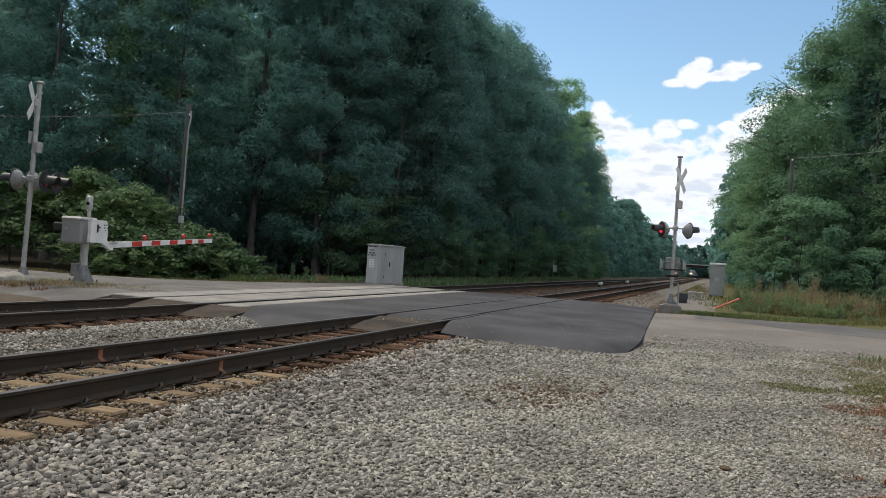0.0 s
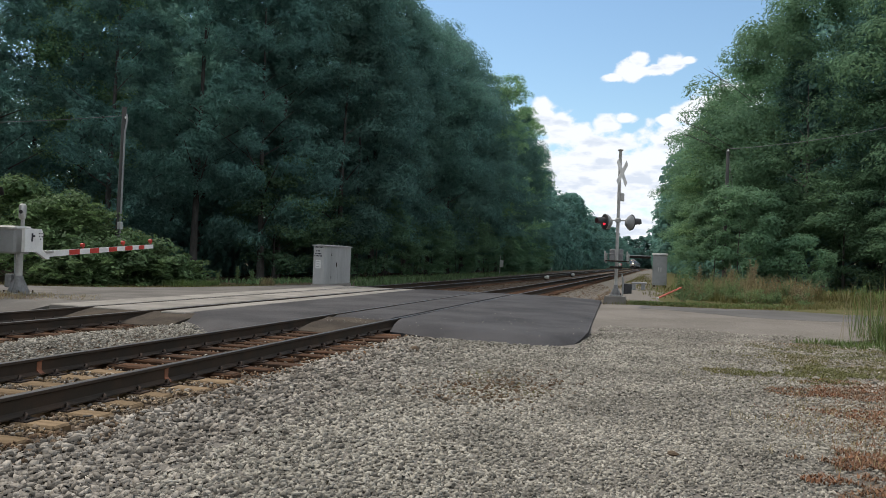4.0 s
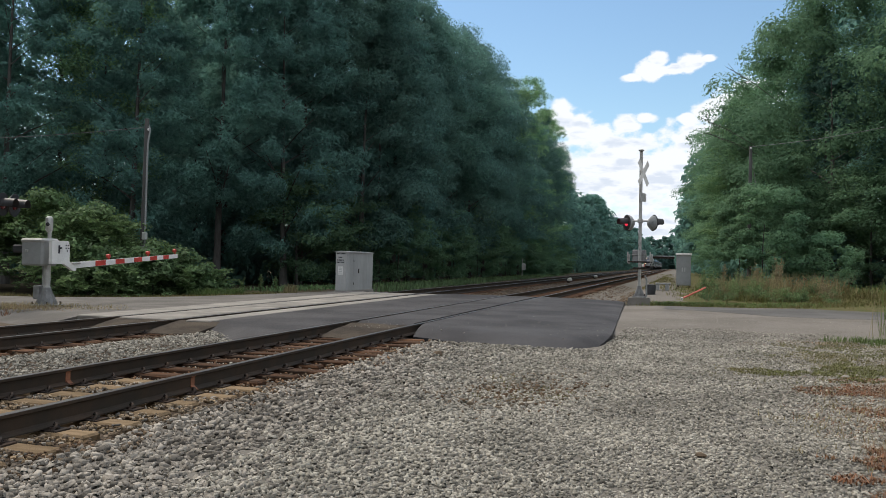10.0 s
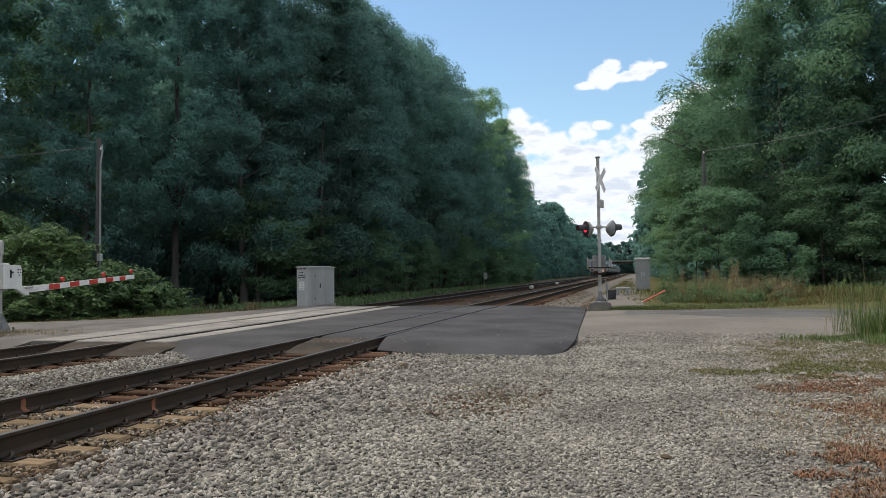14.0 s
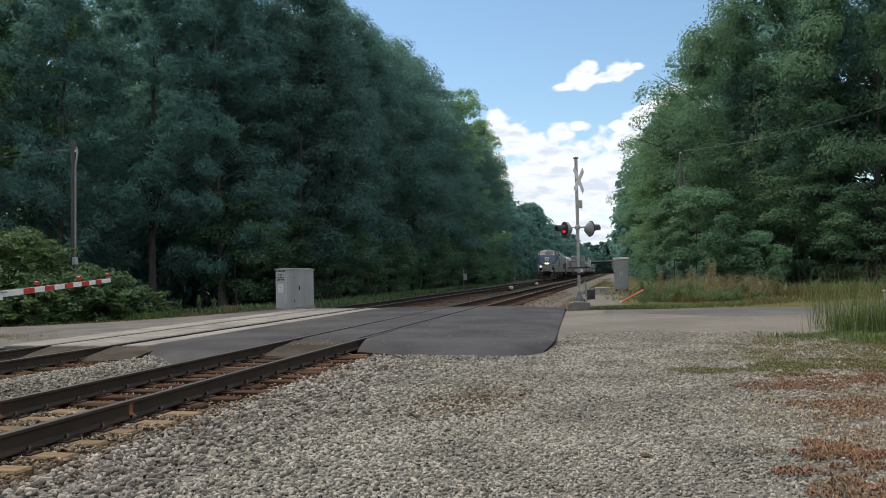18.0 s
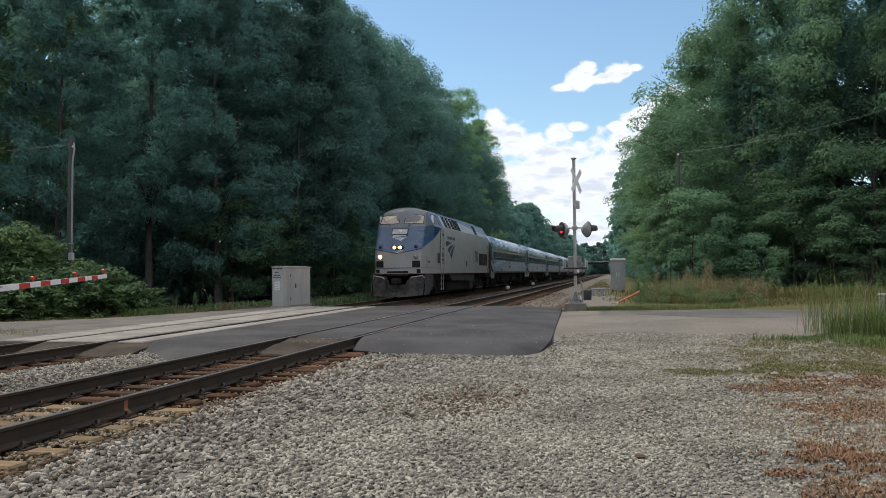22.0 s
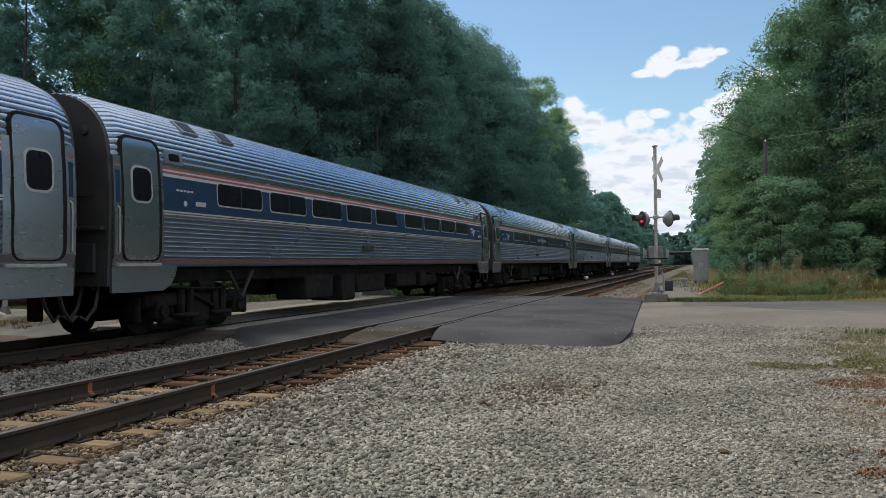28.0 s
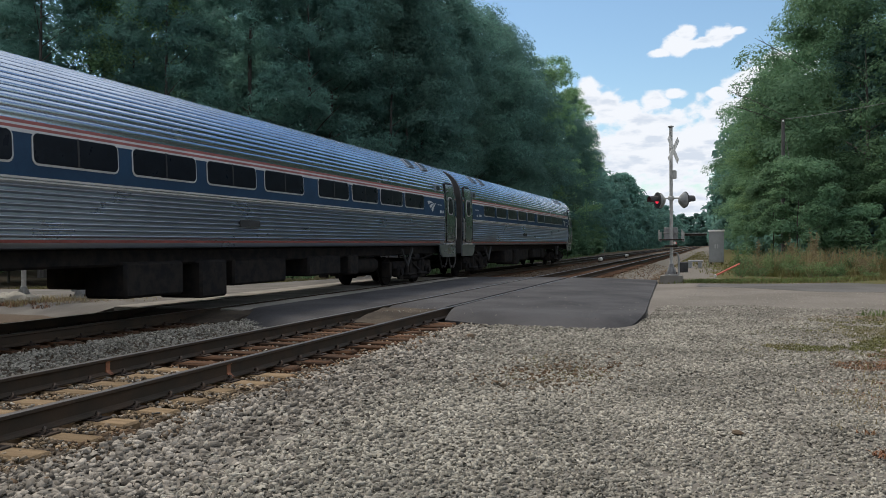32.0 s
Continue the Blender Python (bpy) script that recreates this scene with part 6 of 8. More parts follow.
def coach_profile(k, n=40):
    """Half-round body section: points (x, z) from the lower right over the roof to the lower left, ribbed where fluted."""
    pts = [(1.30, 1.28), (1.52, 1.30), (1.555, 1.37)]
    z = 1.49
    while z < 2.23:                                  # half-round ridges on the lower side
        x = 1.550 + 0.014 * (z - 1.46)
        pts += [(x, z - 0.030), (x + 0.020, z - 0.024), (x + 0.032, z - 0.010), (x + 0.034, z + 0.004), (x + 0.024, z + 0.018), (x, z + 0.026)]
        z += 0.089
    pts += [(1.57, 2.26), (1.575, 2.60), (1.56, 2.95), (1.53, 3.16)]
    arc = []
    for i in range(17):                              # flat roof strips with narrow grooves between
        for part_of, deep in ((0.0, 0.0), (0.2, -0.010), (0.6, -0.010), (0.80, 0.0), (0.84, 0.022), (0.96, 0.022)):
            a = math.pi / 2 * (i + 0.12 + part_of) / 17.4
            x, zz = 1.525 * max(0.0, math.cos(a)) ** 0.76, 3.18 + 1.19 * math.sin(a) ** 0.95
            arc.append((max(0.0, x - deep * math.cos(a)), zz - deep * math.sin(a)))
    pts += [p for p in arc if p[0] > 0.02] + [(0.0, 4.37)]
    return pts + [(-x, z) for x, z in pts[-2::-1]]


def make_coach(windows, label, lettering):
    ob = thing("passenger_coach", label, "train coach", "coaches of the train")
    prof = coach_profile(0)
    a, b = 0.70, 25.95
    rings = [[(x, y, z) for x, z in prof] for y in (a + 0.32, b - 0.32)]
    mid = [(x * 0.985, a + 0.06, 1.0 + (z - 1.0) * 0.985) for x, z in prof]
    mid2 = [(x * 0.985, b - 0.06, 1.0 + (z - 1.0) * 0.985) for x, z in prof]
    body = Shape().loft([mid] + rings + [mid2])
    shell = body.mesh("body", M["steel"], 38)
    # lower sides take the steel darkened for its reflections, the roof the bright one
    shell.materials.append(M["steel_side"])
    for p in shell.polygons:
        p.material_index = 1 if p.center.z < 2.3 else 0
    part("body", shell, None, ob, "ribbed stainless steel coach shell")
    for y0, y1 in ((0.36, a + 0.1), (b - 0.1, 26.33)):
        s = Shape().box(-0.62, 0.62, y0, y1, 1.1, 3.4, 0.12)
        part("gangway", s, "diaphragm", ob, "dark rubber gangway between coaches")
    for y0, y1 in ((a - 0.012, a + 0.1), (b - 0.1, b + 0.012)):
        arch = [(1.50, 0.98), (1.54, 2.0), (1.545, 2.6), (1.50, 3.16)]
        arch += [(1.49 * math.cos(q) ** 0.76, 3.18 + 1.12 * math.sin(q) ** 0.95) for q in np.linspace(0.08, 1.45, 12)] + [(0.0, 4.31)]
        arch += [(-x, z) for x, z in arch[-2::-1]]
        wall = part("end_wall", Shape().loft([[(x, y, z) for x, z in arch] for y in (y0, y1)]), "end_wall", ob, "dark grey end wall of the coach", 40)
        yf, d = (y0, -1) if y0 < 5 else (y1, 1)
        part("ledge", Shape().box(-1.46, 1.46, *sorted((yf, yf + d * 0.10)), 1.92, 1.99, 0.01), "tank_grey", wall)
        for e in (-1, 1):
            part("marker_light", Shape().turned((e * 1.05, yf, 3.62), (0, d, 0), [(0, 0.085), (0.05, 0.08), (0.065, 0.02)], 12), "tank_grey", wall, "", 40)
            part("hand_hold", Shape().tube([(e * 1.2, yf, 2.5), (e * 1.2, yf + d * 0.06, 2.5), (e * 0.95, yf + d * 0.06, 2.5), (e * 0.95, yf, 2.5)], 0.014), "iron", wall)
            part("end_box", Shape().box(*sorted((e * 0.72, e * 1.3)), *sorted((yf, yf + d * 0.08)), 1.2, 1.7, 0.02), "tank_grey", wall)
    for s in (1, -1):
        def face(z):
            if z > 3.16:
                a = math.asin(min(1.0, ((z - 3.18) / 1.19 if z > 3.18 else 0.0)) ** (1 / 0.95))
                return 1.54 * math.cos(a) ** 0.76
            return float(np.interp(z, (1.3, 1.37, 1.46, 2.2, 2.26, 2.6, 2.95, 3.16), (1.52, 1.557, 1.578, 1.590, 1.574, 1.576, 1.562, 1.535)))

        def strip(z0, z1, y0, y1, lift=0.008):
            sh = Shape()
            v = []
            n = max(1, math.ceil((z1 - z0) / 0.22))
            for i in range(n + 1):
                z = z0 + (z1 - z0) * i / n
                for y in (y0, y1):
                    v += [(s * (face(z) + lift), y, z), (s * (face(z) - 0.05), y, z)]
            f = [(0, 1, 3, 2), (4 * n, 4 * n + 2, 4 * n + 3, 4 * n + 1)]
            for i in range(n):
                k = 4 * i
                f += [(k, k + 2, k + 6, k + 4), (k, k + 4, k + 5, k + 1), (k + 2, k + 3, k + 7, k + 6)]
            sh.add(v, f)
            return sh

        def rounded(y0, y1, z0, z1, r, lift):
            """A plate with rounded corners following the side's curve."""
            zs = sorted({z0, z1, z0 + r, z1 - r, *(z0 + r * q for q in (0.08, 0.3, 0.6)), *(z1 - r * q for q in (0.08, 0.3, 0.6)), *np.linspace(z0 + r, z1 - r, 7)})
            sh, v = Shape(), []
            for z in zs:
                d = min(z - z0, z1 - z)
                cut = r - math.sqrt(max(0.0, r * r - (r - d) ** 2)) if d < r else 0.0
                for y in (y0 + cut, y1 - cut):
                    v += [(s * (face(z) + lift), y, z), (s * (face(z) - 0.05), y, z)]
            n = len(zs) - 1
            f = [(0, 1, 3, 2), (4 * n, 4 * n + 2, 4 * n + 3, 4 * n + 1)]
            for i in range(n):
                k = 4 * i
                f += [(k, k + 2, k + 6, k + 4), (k, k + 4, k + 5, k + 1), (k + 2, k + 3, k + 7, k + 6)]
            return sh.add(v, f)

        part("blue_band", strip(2.34, 2.965, 2.06, 24.5), "blue", ob, "dark blue band along the windows")
        part("belt_moulding", strip(2.262, 2.284, 2.06, 24.5, 0.026), "silver", ob)
        part("belt_moulding", strip(2.306, 2.336, 2.06, 24.5, 0.028), "silver", ob)
        for z0, z1, mt in ((2.965, 3.02, "cream"), (3.02, 3.065, "stripe"), (3.065, 3.10, "cream"), (3.10, 3.15, "stripe")):
            part("stripe", strip(z0, z1, 2.06, 24.5, 0.012), mt, ob)
        part("sill_stripe", strip(1.385, 1.428, 2.0, 24.0, 0.006), "stripe", ob, "thin red line along the sill")
        for y0 in windows:
            w = part("window", rounded(y0, y0 + 1.72, 2.545, 2.985, 0.09, 0.022), "glass", ob, "long dark tinted window")
            part("window_frame", rounded(y0 - 0.028, y0 + 1.748, 2.512, 3.0, 0.11, 0.015), "silver", w)
            q = strip(2.545, 2.995, y0 + 0.84, y0 + 0.88, 0.027)
            part("mullion", q, "black", w)
        # end doors in smooth steel; leaf and window raised, recess shadow painted round them
        for y0, y1, d0, d1 in ((a + 0.06, 2.06, 0.98, 1.90), (24.5, b - 0.06, 24.68, 25.60)):
            part("end_panel", strip(1.30, 3.20, y0, y1, 0.012), "steel_door", ob, "smooth steel panel round the end door")
            for q0, q1 in ((y0 + 0.02, d0 - 0.06),) if y0 < 5 else ((d1 + 0.13, y1 - 0.03),):
                part("blue_patch", strip(2.4, 2.95, q0 + 0.02, q1 - 0.02, 0.015), "blue", ob)
                for z0, z1, mt in ((3.02, 3.065, "stripe"), (3.10, 3.15, "stripe")):
                    part("stripe", strip(z0, z1, q0 + 0.02, q1, 0.016), mt, ob)
            # recess shadow as a flat black border, wider on its +y side
            part("door_shade", rounded(d0 - 0.03, d1 + 0.09, 1.40, 3.60, 0.2, 0.022), "under", ob, "dark border for the shadow round the end door", 40)
            door = part("end_door", rounded(d0, d1, 1.42, 3.54, 0.17, 0.032), "steel_door", ob, "polished stainless steel end door", 40)
            part("door_window", rounded(d0 + 0.22, d1 - 0.22, 2.46, 3.04, 0.13, 0.044), "glass", door)
            part("window_frame", rounded(d0 + 0.18, d1 - 0.18, 2.42, 3.08, 0.16, 0.039), "silver", door)
            step = Shape().box(*sorted((s * 1.50, s * 1.60)), d0 - 0.1, d1 + 0.1, 1.30, 1.36, 0.01)
            part("door_sill", step, "galv", ob)
            e0, e1 = (y0, d1 + 0.62) if y0 < 5 else (d0 - 0.62, y1)
            edge = [(e0, 1.31), (e0, 0.86), (e1 - 0.42, 0.86), (e1 - 0.2, 0.96), (e1 - 0.05, 1.14), (e1, 1.31)] if y0 < 5 else [(e0, 1.31), (e0 + 0.05, 1.14), (e0 + 0.2, 0.96), (e0 + 0.42, 0.86), (e1, 0.86), (e1, 1.31)]
            part("step_skirt", Shape().slab(edge, s * 1.49, s * 1.545, axis=0), "steel_side", ob, "smooth steel skirt below the end door")
            for q in ((y0 + 0.1,) if y0 < 5 else (y1 - 0.1,)):
                part("grab_rail", Shape().tube([(s * 1.57, q, 1.5), (s * 1.62, q, 1.55), (s * 1.62, q, 2.3), (s * 1.57, q, 2.35)], 0.014), "galv", ob)
        marks = Shape()
        for y0, n in ((2.45, 5), (23.75, 4)):
            for k in range(n):
                q = strip(2.72, 2.755, y0 + 0.11 * k, y0 + 0.11 * k + 0.08, 0.013)
                marks.add(q.v, q.f)
        num = strip(2.47, 2.56, 3.05, 3.38, 0.013)
        marks.add(num.v, num.f)
        part("lettering_bars", marks, "cream", ob, "small pale lettering drawn as plain bars")
        dot = Shape().turned((s * 1.582, 2.72, 2.50), (s, 0, 0), [(0, 0.055), (0.006, 0.055)], 12)
        part("round_badge", dot, "cream", ob)
        em = Shape()
        swoosh(em, lambda u, v, d: (s * (1.578 + d), (22.68 + 0.85 * u) if s > 0 else (23.53 - 0.85 * u), 2.46 + 0.38 * v))
        part("emblem", em, "cream", ob, "white emblem of three curving bars")
        for q in (24.02, 24.17, 24.32):
            part("round_badge", Shape().turned((s * 1.582, q, 2.50), (s, 0, 0), [(0, 0.055), (0.006, 0.055)], 12), "cream", ob)
        if lettering:
            front_mark = Shape()
            swoosh(front_mark, lambda u, v, d: (s * (1.578 + d), (3.45 + 0.8 * u) if s > 0 else (4.25 - 0.8 * u), 2.46 + 0.36 * v))
            part("emblem", front_mark, "cream", ob, "white emblem of three curving bars")
            for word, q in (("NORTHEAST", 0.42), ("REGIONAL", 2.06)):
                written(word, 0.235, pose(s * 1.583, lettering + (q if s > 0 else 2.5 - q), 2.66, 90, 0, 90 * s), "cream", ob)
            part("round_badge", Shape().turned((s * 1.582, lettering + 1.25, 2.66), (s, 0, 0), [(0, 0.17), (0.006, 0.17), (0.006, 0.12), (0, 0.12)], 16), "cream", ob)
        plaque = strip(1.72, 1.86, 11.2, 11.95, 0.02)
        part("number_plate", plaque, "tank_grey", ob, "small grey plate low on the side")
        # roof hatches near the ends
        for y0 in (3.0, 4.3, 21.6, 22.9):
            m = Matrix.Translation((s * 1.165, 0, 4.035)) @ Matrix.Rotation(radians(41 * s), 4, "Y")
            h = part("roof_hatch", Shape().box(-0.2, 0.2, y0, y0 + 0.5, -0.08, 0.045, 0.012, m=m), "steel_dirty", ob, "steel-framed square roof hatch")
            part("hatch_cover", Shape().box(-0.155, 0.155, y0 + 0.045, y0 + 0.455, -0.02, 0.055, 0.008, m=m), "glass", h, "dark cover")
        for y0 in (2.15, 23.6):
            lamp = part("side_lamp", strip(3.22, 3.46, y0, y0 + 0.52, 0.02), "steel_dirty", ob)
            part("lens", rounded(y0 + 0.1, y0 + 0.42, 3.27, 3.41, 0.06, 0.03), "glass", lamp)
    # underneath
    und = Shape().box(-1.25, 1.25, 1.0, 25.6, 0.98, 1.29, 0.04)
    part("underframe", und, "under", ob)
    for y0, y1, z0, x0, x1 in ((8.0, 9.6, 0.42, 0.5, 1.4), (10.1, 11.0, 0.30, 0.4, 1.42), (11.4, 13.6, 0.48, -1.3, 1.3), (14.2, 15.3, 0.40, -1.38, 0.3), (14.6, 16.4, 0.55, 0.4, 1.36), (16.9, 17.5, 0.5, 0.8, 1.38), (9.0, 12.0, 0.5, -1.36, -0.3)):
        part("equipment_box", Shape().box(x0, x1, y0, y1, z0, 1.05, 0.05), "under", ob, "black equipment box under the floor", 40)
    part("air_tank", Shape().rod((0.95, 17.7, 0.72), (0.95, 19.3, 0.72), 0.24, n=14), "under", ob, "", 40)
    for s in (-1, 1):
        for y in (4.9, 21.1):
            br = Shape().tube([(s * 1.44, y - 0.5, 1.2), (s * 1.44, y, 0.62), (s * 1.44, y + 0.45, 1.2)], 0.045, 6)
            part("truck_bracket", br, "tank_grey", ob)
    truck(ob, 3.75, 2, 2.6, 0.66, 0.457)
    truck(ob, 22.25, 2, 2.6, 0.66, 0.457)
    for y, d in ((0.80, -0.42), (25.85, 0.42)):
        for x in (1.25, 0.9, -0.8):
            part("jumper_cable", Shape().tube([(x, y, 1.0), (x + 0.02, y + d * 0.3, 0.62), (x, y + d * 0.75, 0.42), (x - 0.02, y + d * 1.05, 0.5)], 0.03, 6), "black", ob)
        part("coupler", Shape().box(-0.12, 0.12, y - 0.3, y + 0.3, 0.78, 1.0, 0.03), "under", ob)
    return ob


ROWS = tuple([3.8 + 2.1 * i for i in range(5)] + [14.7 + 1.96 * i for i in range(4)])
TRAIN = []


def make_train():
    loco = make_loco()
    TRAIN.append((loco, 0.0))
    plain = make_coach(ROWS, "ribbed stainless steel passenger coach with a blue window band", 0)
    lettered = make_coach((5.1, 7.23, 9.35, 15.25, 17.38, 19.5), "ribbed stainless steel coach with white lettering on its blue band", 12.0)
    first = True
    for k in range(8):
        if k == 4:
            ob = lettered
        elif first:
            ob, first = plain, False
        else:
            ob = copy_thing(plain, Matrix.Identity(4))
        TRAIN.append((ob, 20.92 + 26.0 * k))


make_train()


def train_pose(front, long):
    """Both ends of a vehicle follow the track."""
    a, b = bend(front), bend(front + long)
    dx, dz = b[0] - a[0], b[1] - a[1]
    return pose(FAR + a[0], front, a[1], math.degrees(math.atan2(dz, long)), 0, -math.degrees(math.atan2(dx, long)))

# ---------------------------------------------------------------- crossing signals
def lamp_unit(parent, place, way, lit, shell="grey_box"):
    """A round flasher: black target disc, hood, housing behind, red lens."""
    p, w = Vector(place), Vector(way).normalized()
    side = w.cross(Vector((0, 0, 1))).normalized()
    disc = Shape().turned(p, w, [(0, 0.28), (0.02, 0.30), (0.03, 0.29), (0.03, 0.14), (0.0, 0.13)], 24)
    unit = part("flasher", disc, "black", parent, "round black signal lamp with a hood", 40)
    part("housing", Shape().turned(p, -w, [(0.0, 0.27), (0.03, 0.265), (0.09, 0.20), (0.15, 0.14), (0.19, 0.03)], 18), shell, unit, "", 50)
    hood = Shape()
    rings = []
    for d, r in ((0.02, 0.17), (0.36, 0.155)):
        rings.append([tuple(p + w * d + (side * math.cos(a) + Vector((0, 0, 1)) * math.sin(a)) * r) for a in np.linspace(-0.35, math.pi + 0.35, 13)])
    rings += [[tuple(Vector(q) + (p + w * 0.2 - Vector(q)).normalized() * 0.008) for q in r] for r in rings[::-1]]
    hood.loft(rings, caps=False, closed=False)
    part("hood", hood, "black", unit, "", 40)
    part("lens", Shape().turned(p + w * 0.02, w, [(0, 0.135), (0.02, 0.13), (0.045, 0.08), (0.05, 0.01)], 18), "lens_lit" if lit else "lens_red", unit, "lit red lens" if lit else "dark red lens", 60)
    return unit


def crossbuck(parent, z, face, side):
    """Two crossed white boards and a small plate under them."""
    f = Vector(face).normalized()
    turn = math.degrees(math.atan2(f.y, f.x))
    for tilt in (45, -45):
        m = Matrix.Translation(f * 0.09 + Vector((0, 0, z))) @ pose(0, 0, 0, 0, 0, turn) @ pose(0, 0, 0, tilt) @ Matrix.Translation((0.012 if tilt > 0 else 0.0, 0, 0))
        part("crossbuck_board", Shape().box(-0.005, 0.005, -0.60, 0.60, -0.115, 0.115, 0.002, m=m), "white", parent, "white crossbuck board")
    clamp = Shape().box(-0.03, 0.08, -0.09, 0.09, -0.09, 0.09, 0.01, m=Matrix.Translation((0, 0, z)) @ pose(0, 0, 0, 0, 0, turn))
    part("bracket", clamp, "galv", parent)
    plate = Shape().box(0.08, 0.09, -0.24, 0.24, -0.16, 0.16, 0.003, m=Matrix.Translation((0, 0, z - 0.92)) @ pose(0, 0, 0, 0, 0, turn))
    part("sign_plate", plate, "galv", parent, "small grey sign plate seen edge-on")


def mast_base(parent):
    s = Shape()
    for a in range(4):
        s.slab([(0.05, 0.0), (0.24, 0.0), (0.24, 0.05), (0.08, 0.38), (0.05, 0.38)], -0.02, 0.02, m=pose(0, 0, 0, 0, 0, a * 90 + 45))
    s.box(-0.24, 0.24, -0.24, 0.24, -0.03, 0.03, 0.01)
    s.rod((0, 0, 0), (0, 0, 0.4), 0.10, 0.085, 12)
    part("pedestal", s, "cast", parent, "cast pedestal bolted to the base", 40)
    for x in (-0.19, 0.19):
        for y in (-0.19, 0.19):
            part("bolt", Shape().rod((x, y, 0.0), (x, y, 0.09), 0.018, n=6), "iron", parent)


def mast_signal(place, high, arm_z, buck_z, ways, label, lit, turn, lean=0.0, shell="grey_box"):
    ob = thing("crossing_signal", label, "railway signal", "level crossing signals", m=Matrix.Translation(place) @ pose(0, 0, 0, 0, lean))
    part("mast", Shape().rod((0, 0, 0.3), (0, 0, high), 0.062, n=14).turned((0, 0, high), (0, 0, 1), [(0, 0.066), (0.03, 0.06), (0.05, 0.01)]), "galv", ob, "tall galvanised round mast", 40)
    mast_base(ob)
    crossbuck(ob, buck_z, turn, 1)
    part("lamp_arm", Shape().rod((-0.46, 0, arm_z), (0.46, 0, arm_z), 0.03, n=10).box(-0.1, 0.1, -0.09, 0.09, arm_z - 0.08, arm_z + 0.08, 0.02), "galv", ob, "", 40)
    for x, way, on in zip((-0.46, 0.46, -0.40, 0.40), ways, lit):
        lamp_unit(ob, (x + 0.02 * (1 if x > 0 else -1), -0.02 if abs(x) > 0.45 else 0.42, arm_z - 0.06), way, on, shell)
    for x in (-0.40, 0.40):
        part("lamp_bracket", Shape().tube([(x, 0, arm_z), (x, 0.3, arm_z), (x, 0.38, arm_z - 0.04)], 0.022), "galv", ob)
    part("junction_box", Shape().box(0.04, 0.20, -0.09, 0.09, high * 0.66, high * 0.66 + 0.28, 0.015), "galv", ob, "small grey junction box")
    part("bell", Shape().turned((0, 0, high + 0.04), (0, 0, 1), [(0, 0.05), (0.02, 0.10), (0.06, 0.11), (0.09, 0.02)]), "galv", ob, "", 50)
    return ob


RIGHT = (-1.55, 30.9, 0.13)


def make_right_signal():
    part("footing", Shape().slab([(-0.44, -0.4), (0.44, -0.4), (0.38, 0.0), (-0.38, 0.0)], -0.40, 0.40), "concrete", None).location = (RIGHT[0], RIGHT[1], RIGHT[2] - 0.03)
    tagged(bpy.context.scene.objects["footing"], "pale concrete footing of the signal mast", "footing")
    ob = mast_signal(RIGHT, 5.42, 2.84, 4.65, ((-0.85, -0.52, 0), (0.82, 0.50, 0), (-0.8, 0.5, 0), (0.85, 0.4, 0)),
                     "galvanised level crossing mast with crossbuck, red flashers and gate", (True, False, False, False), (0.93, -0.36, 0))
    mech = part("gate_mechanism", Shape().box(-0.28, 0.22, 0.07, 0.52, 1.27, 1.76, 0.03), "cast", ob, "grey gate motor box", 30)
    for z in (1.29, 1.54):
        part("cover_rim", Shape().box(-0.31, 0.25, 0.05, 0.55, z, z + 0.045, 0.015), "cast", mech)
    for x in (-0.39, 0.43):
        w = Shape().box(x - 0.035, x + 0.035, 0.02, 0.14, 1.22, 1.60, 0.015).box(x - 0.075, x - 0.03, -0.08, 0.06, 1.26, 1.68, 0.015)
        part("counterweight", w, "galv", ob, "pale upright counterweight", 30)
        part("weight_arm", Shape().rod((x, -0.25, 1.3), (x, 0.3, 1.3), 0.025), "iron", ob)
    part("clamp", Shape().box(-0.24, 0.24, -0.28, -0.2, 1.02, 1.10, 0.02).box(-0.40, 0.40, -0.26, -0.2, 1.275, 1.325, 0.01), "iron", ob)
    arm = part("gate_arm", Shape().box(0.13, 0.19, -5.6, -0.25, 1.14, 1.22, 0.01, m=pose(0, 0, 0, 0, 0, 2.2)), "white", ob, "lowered gate arm with red and white stripes")
    for k in range(6):
        part("red_stripe", Shape().box(0.126, 0.194, -5.5 + 0.82 * k, -5.1 + 0.82 * k, 1.136, 1.224, 0.008, m=pose(0, 0, 0, 0, 0, 2.2)), "red", arm)
    part("conduit", Shape().tube([(0.26, 0.1, 0.0), (0.26, 0.1, 0.62), (0.2, 0.1, 0.8)], 0.035), "grey_box", ob)


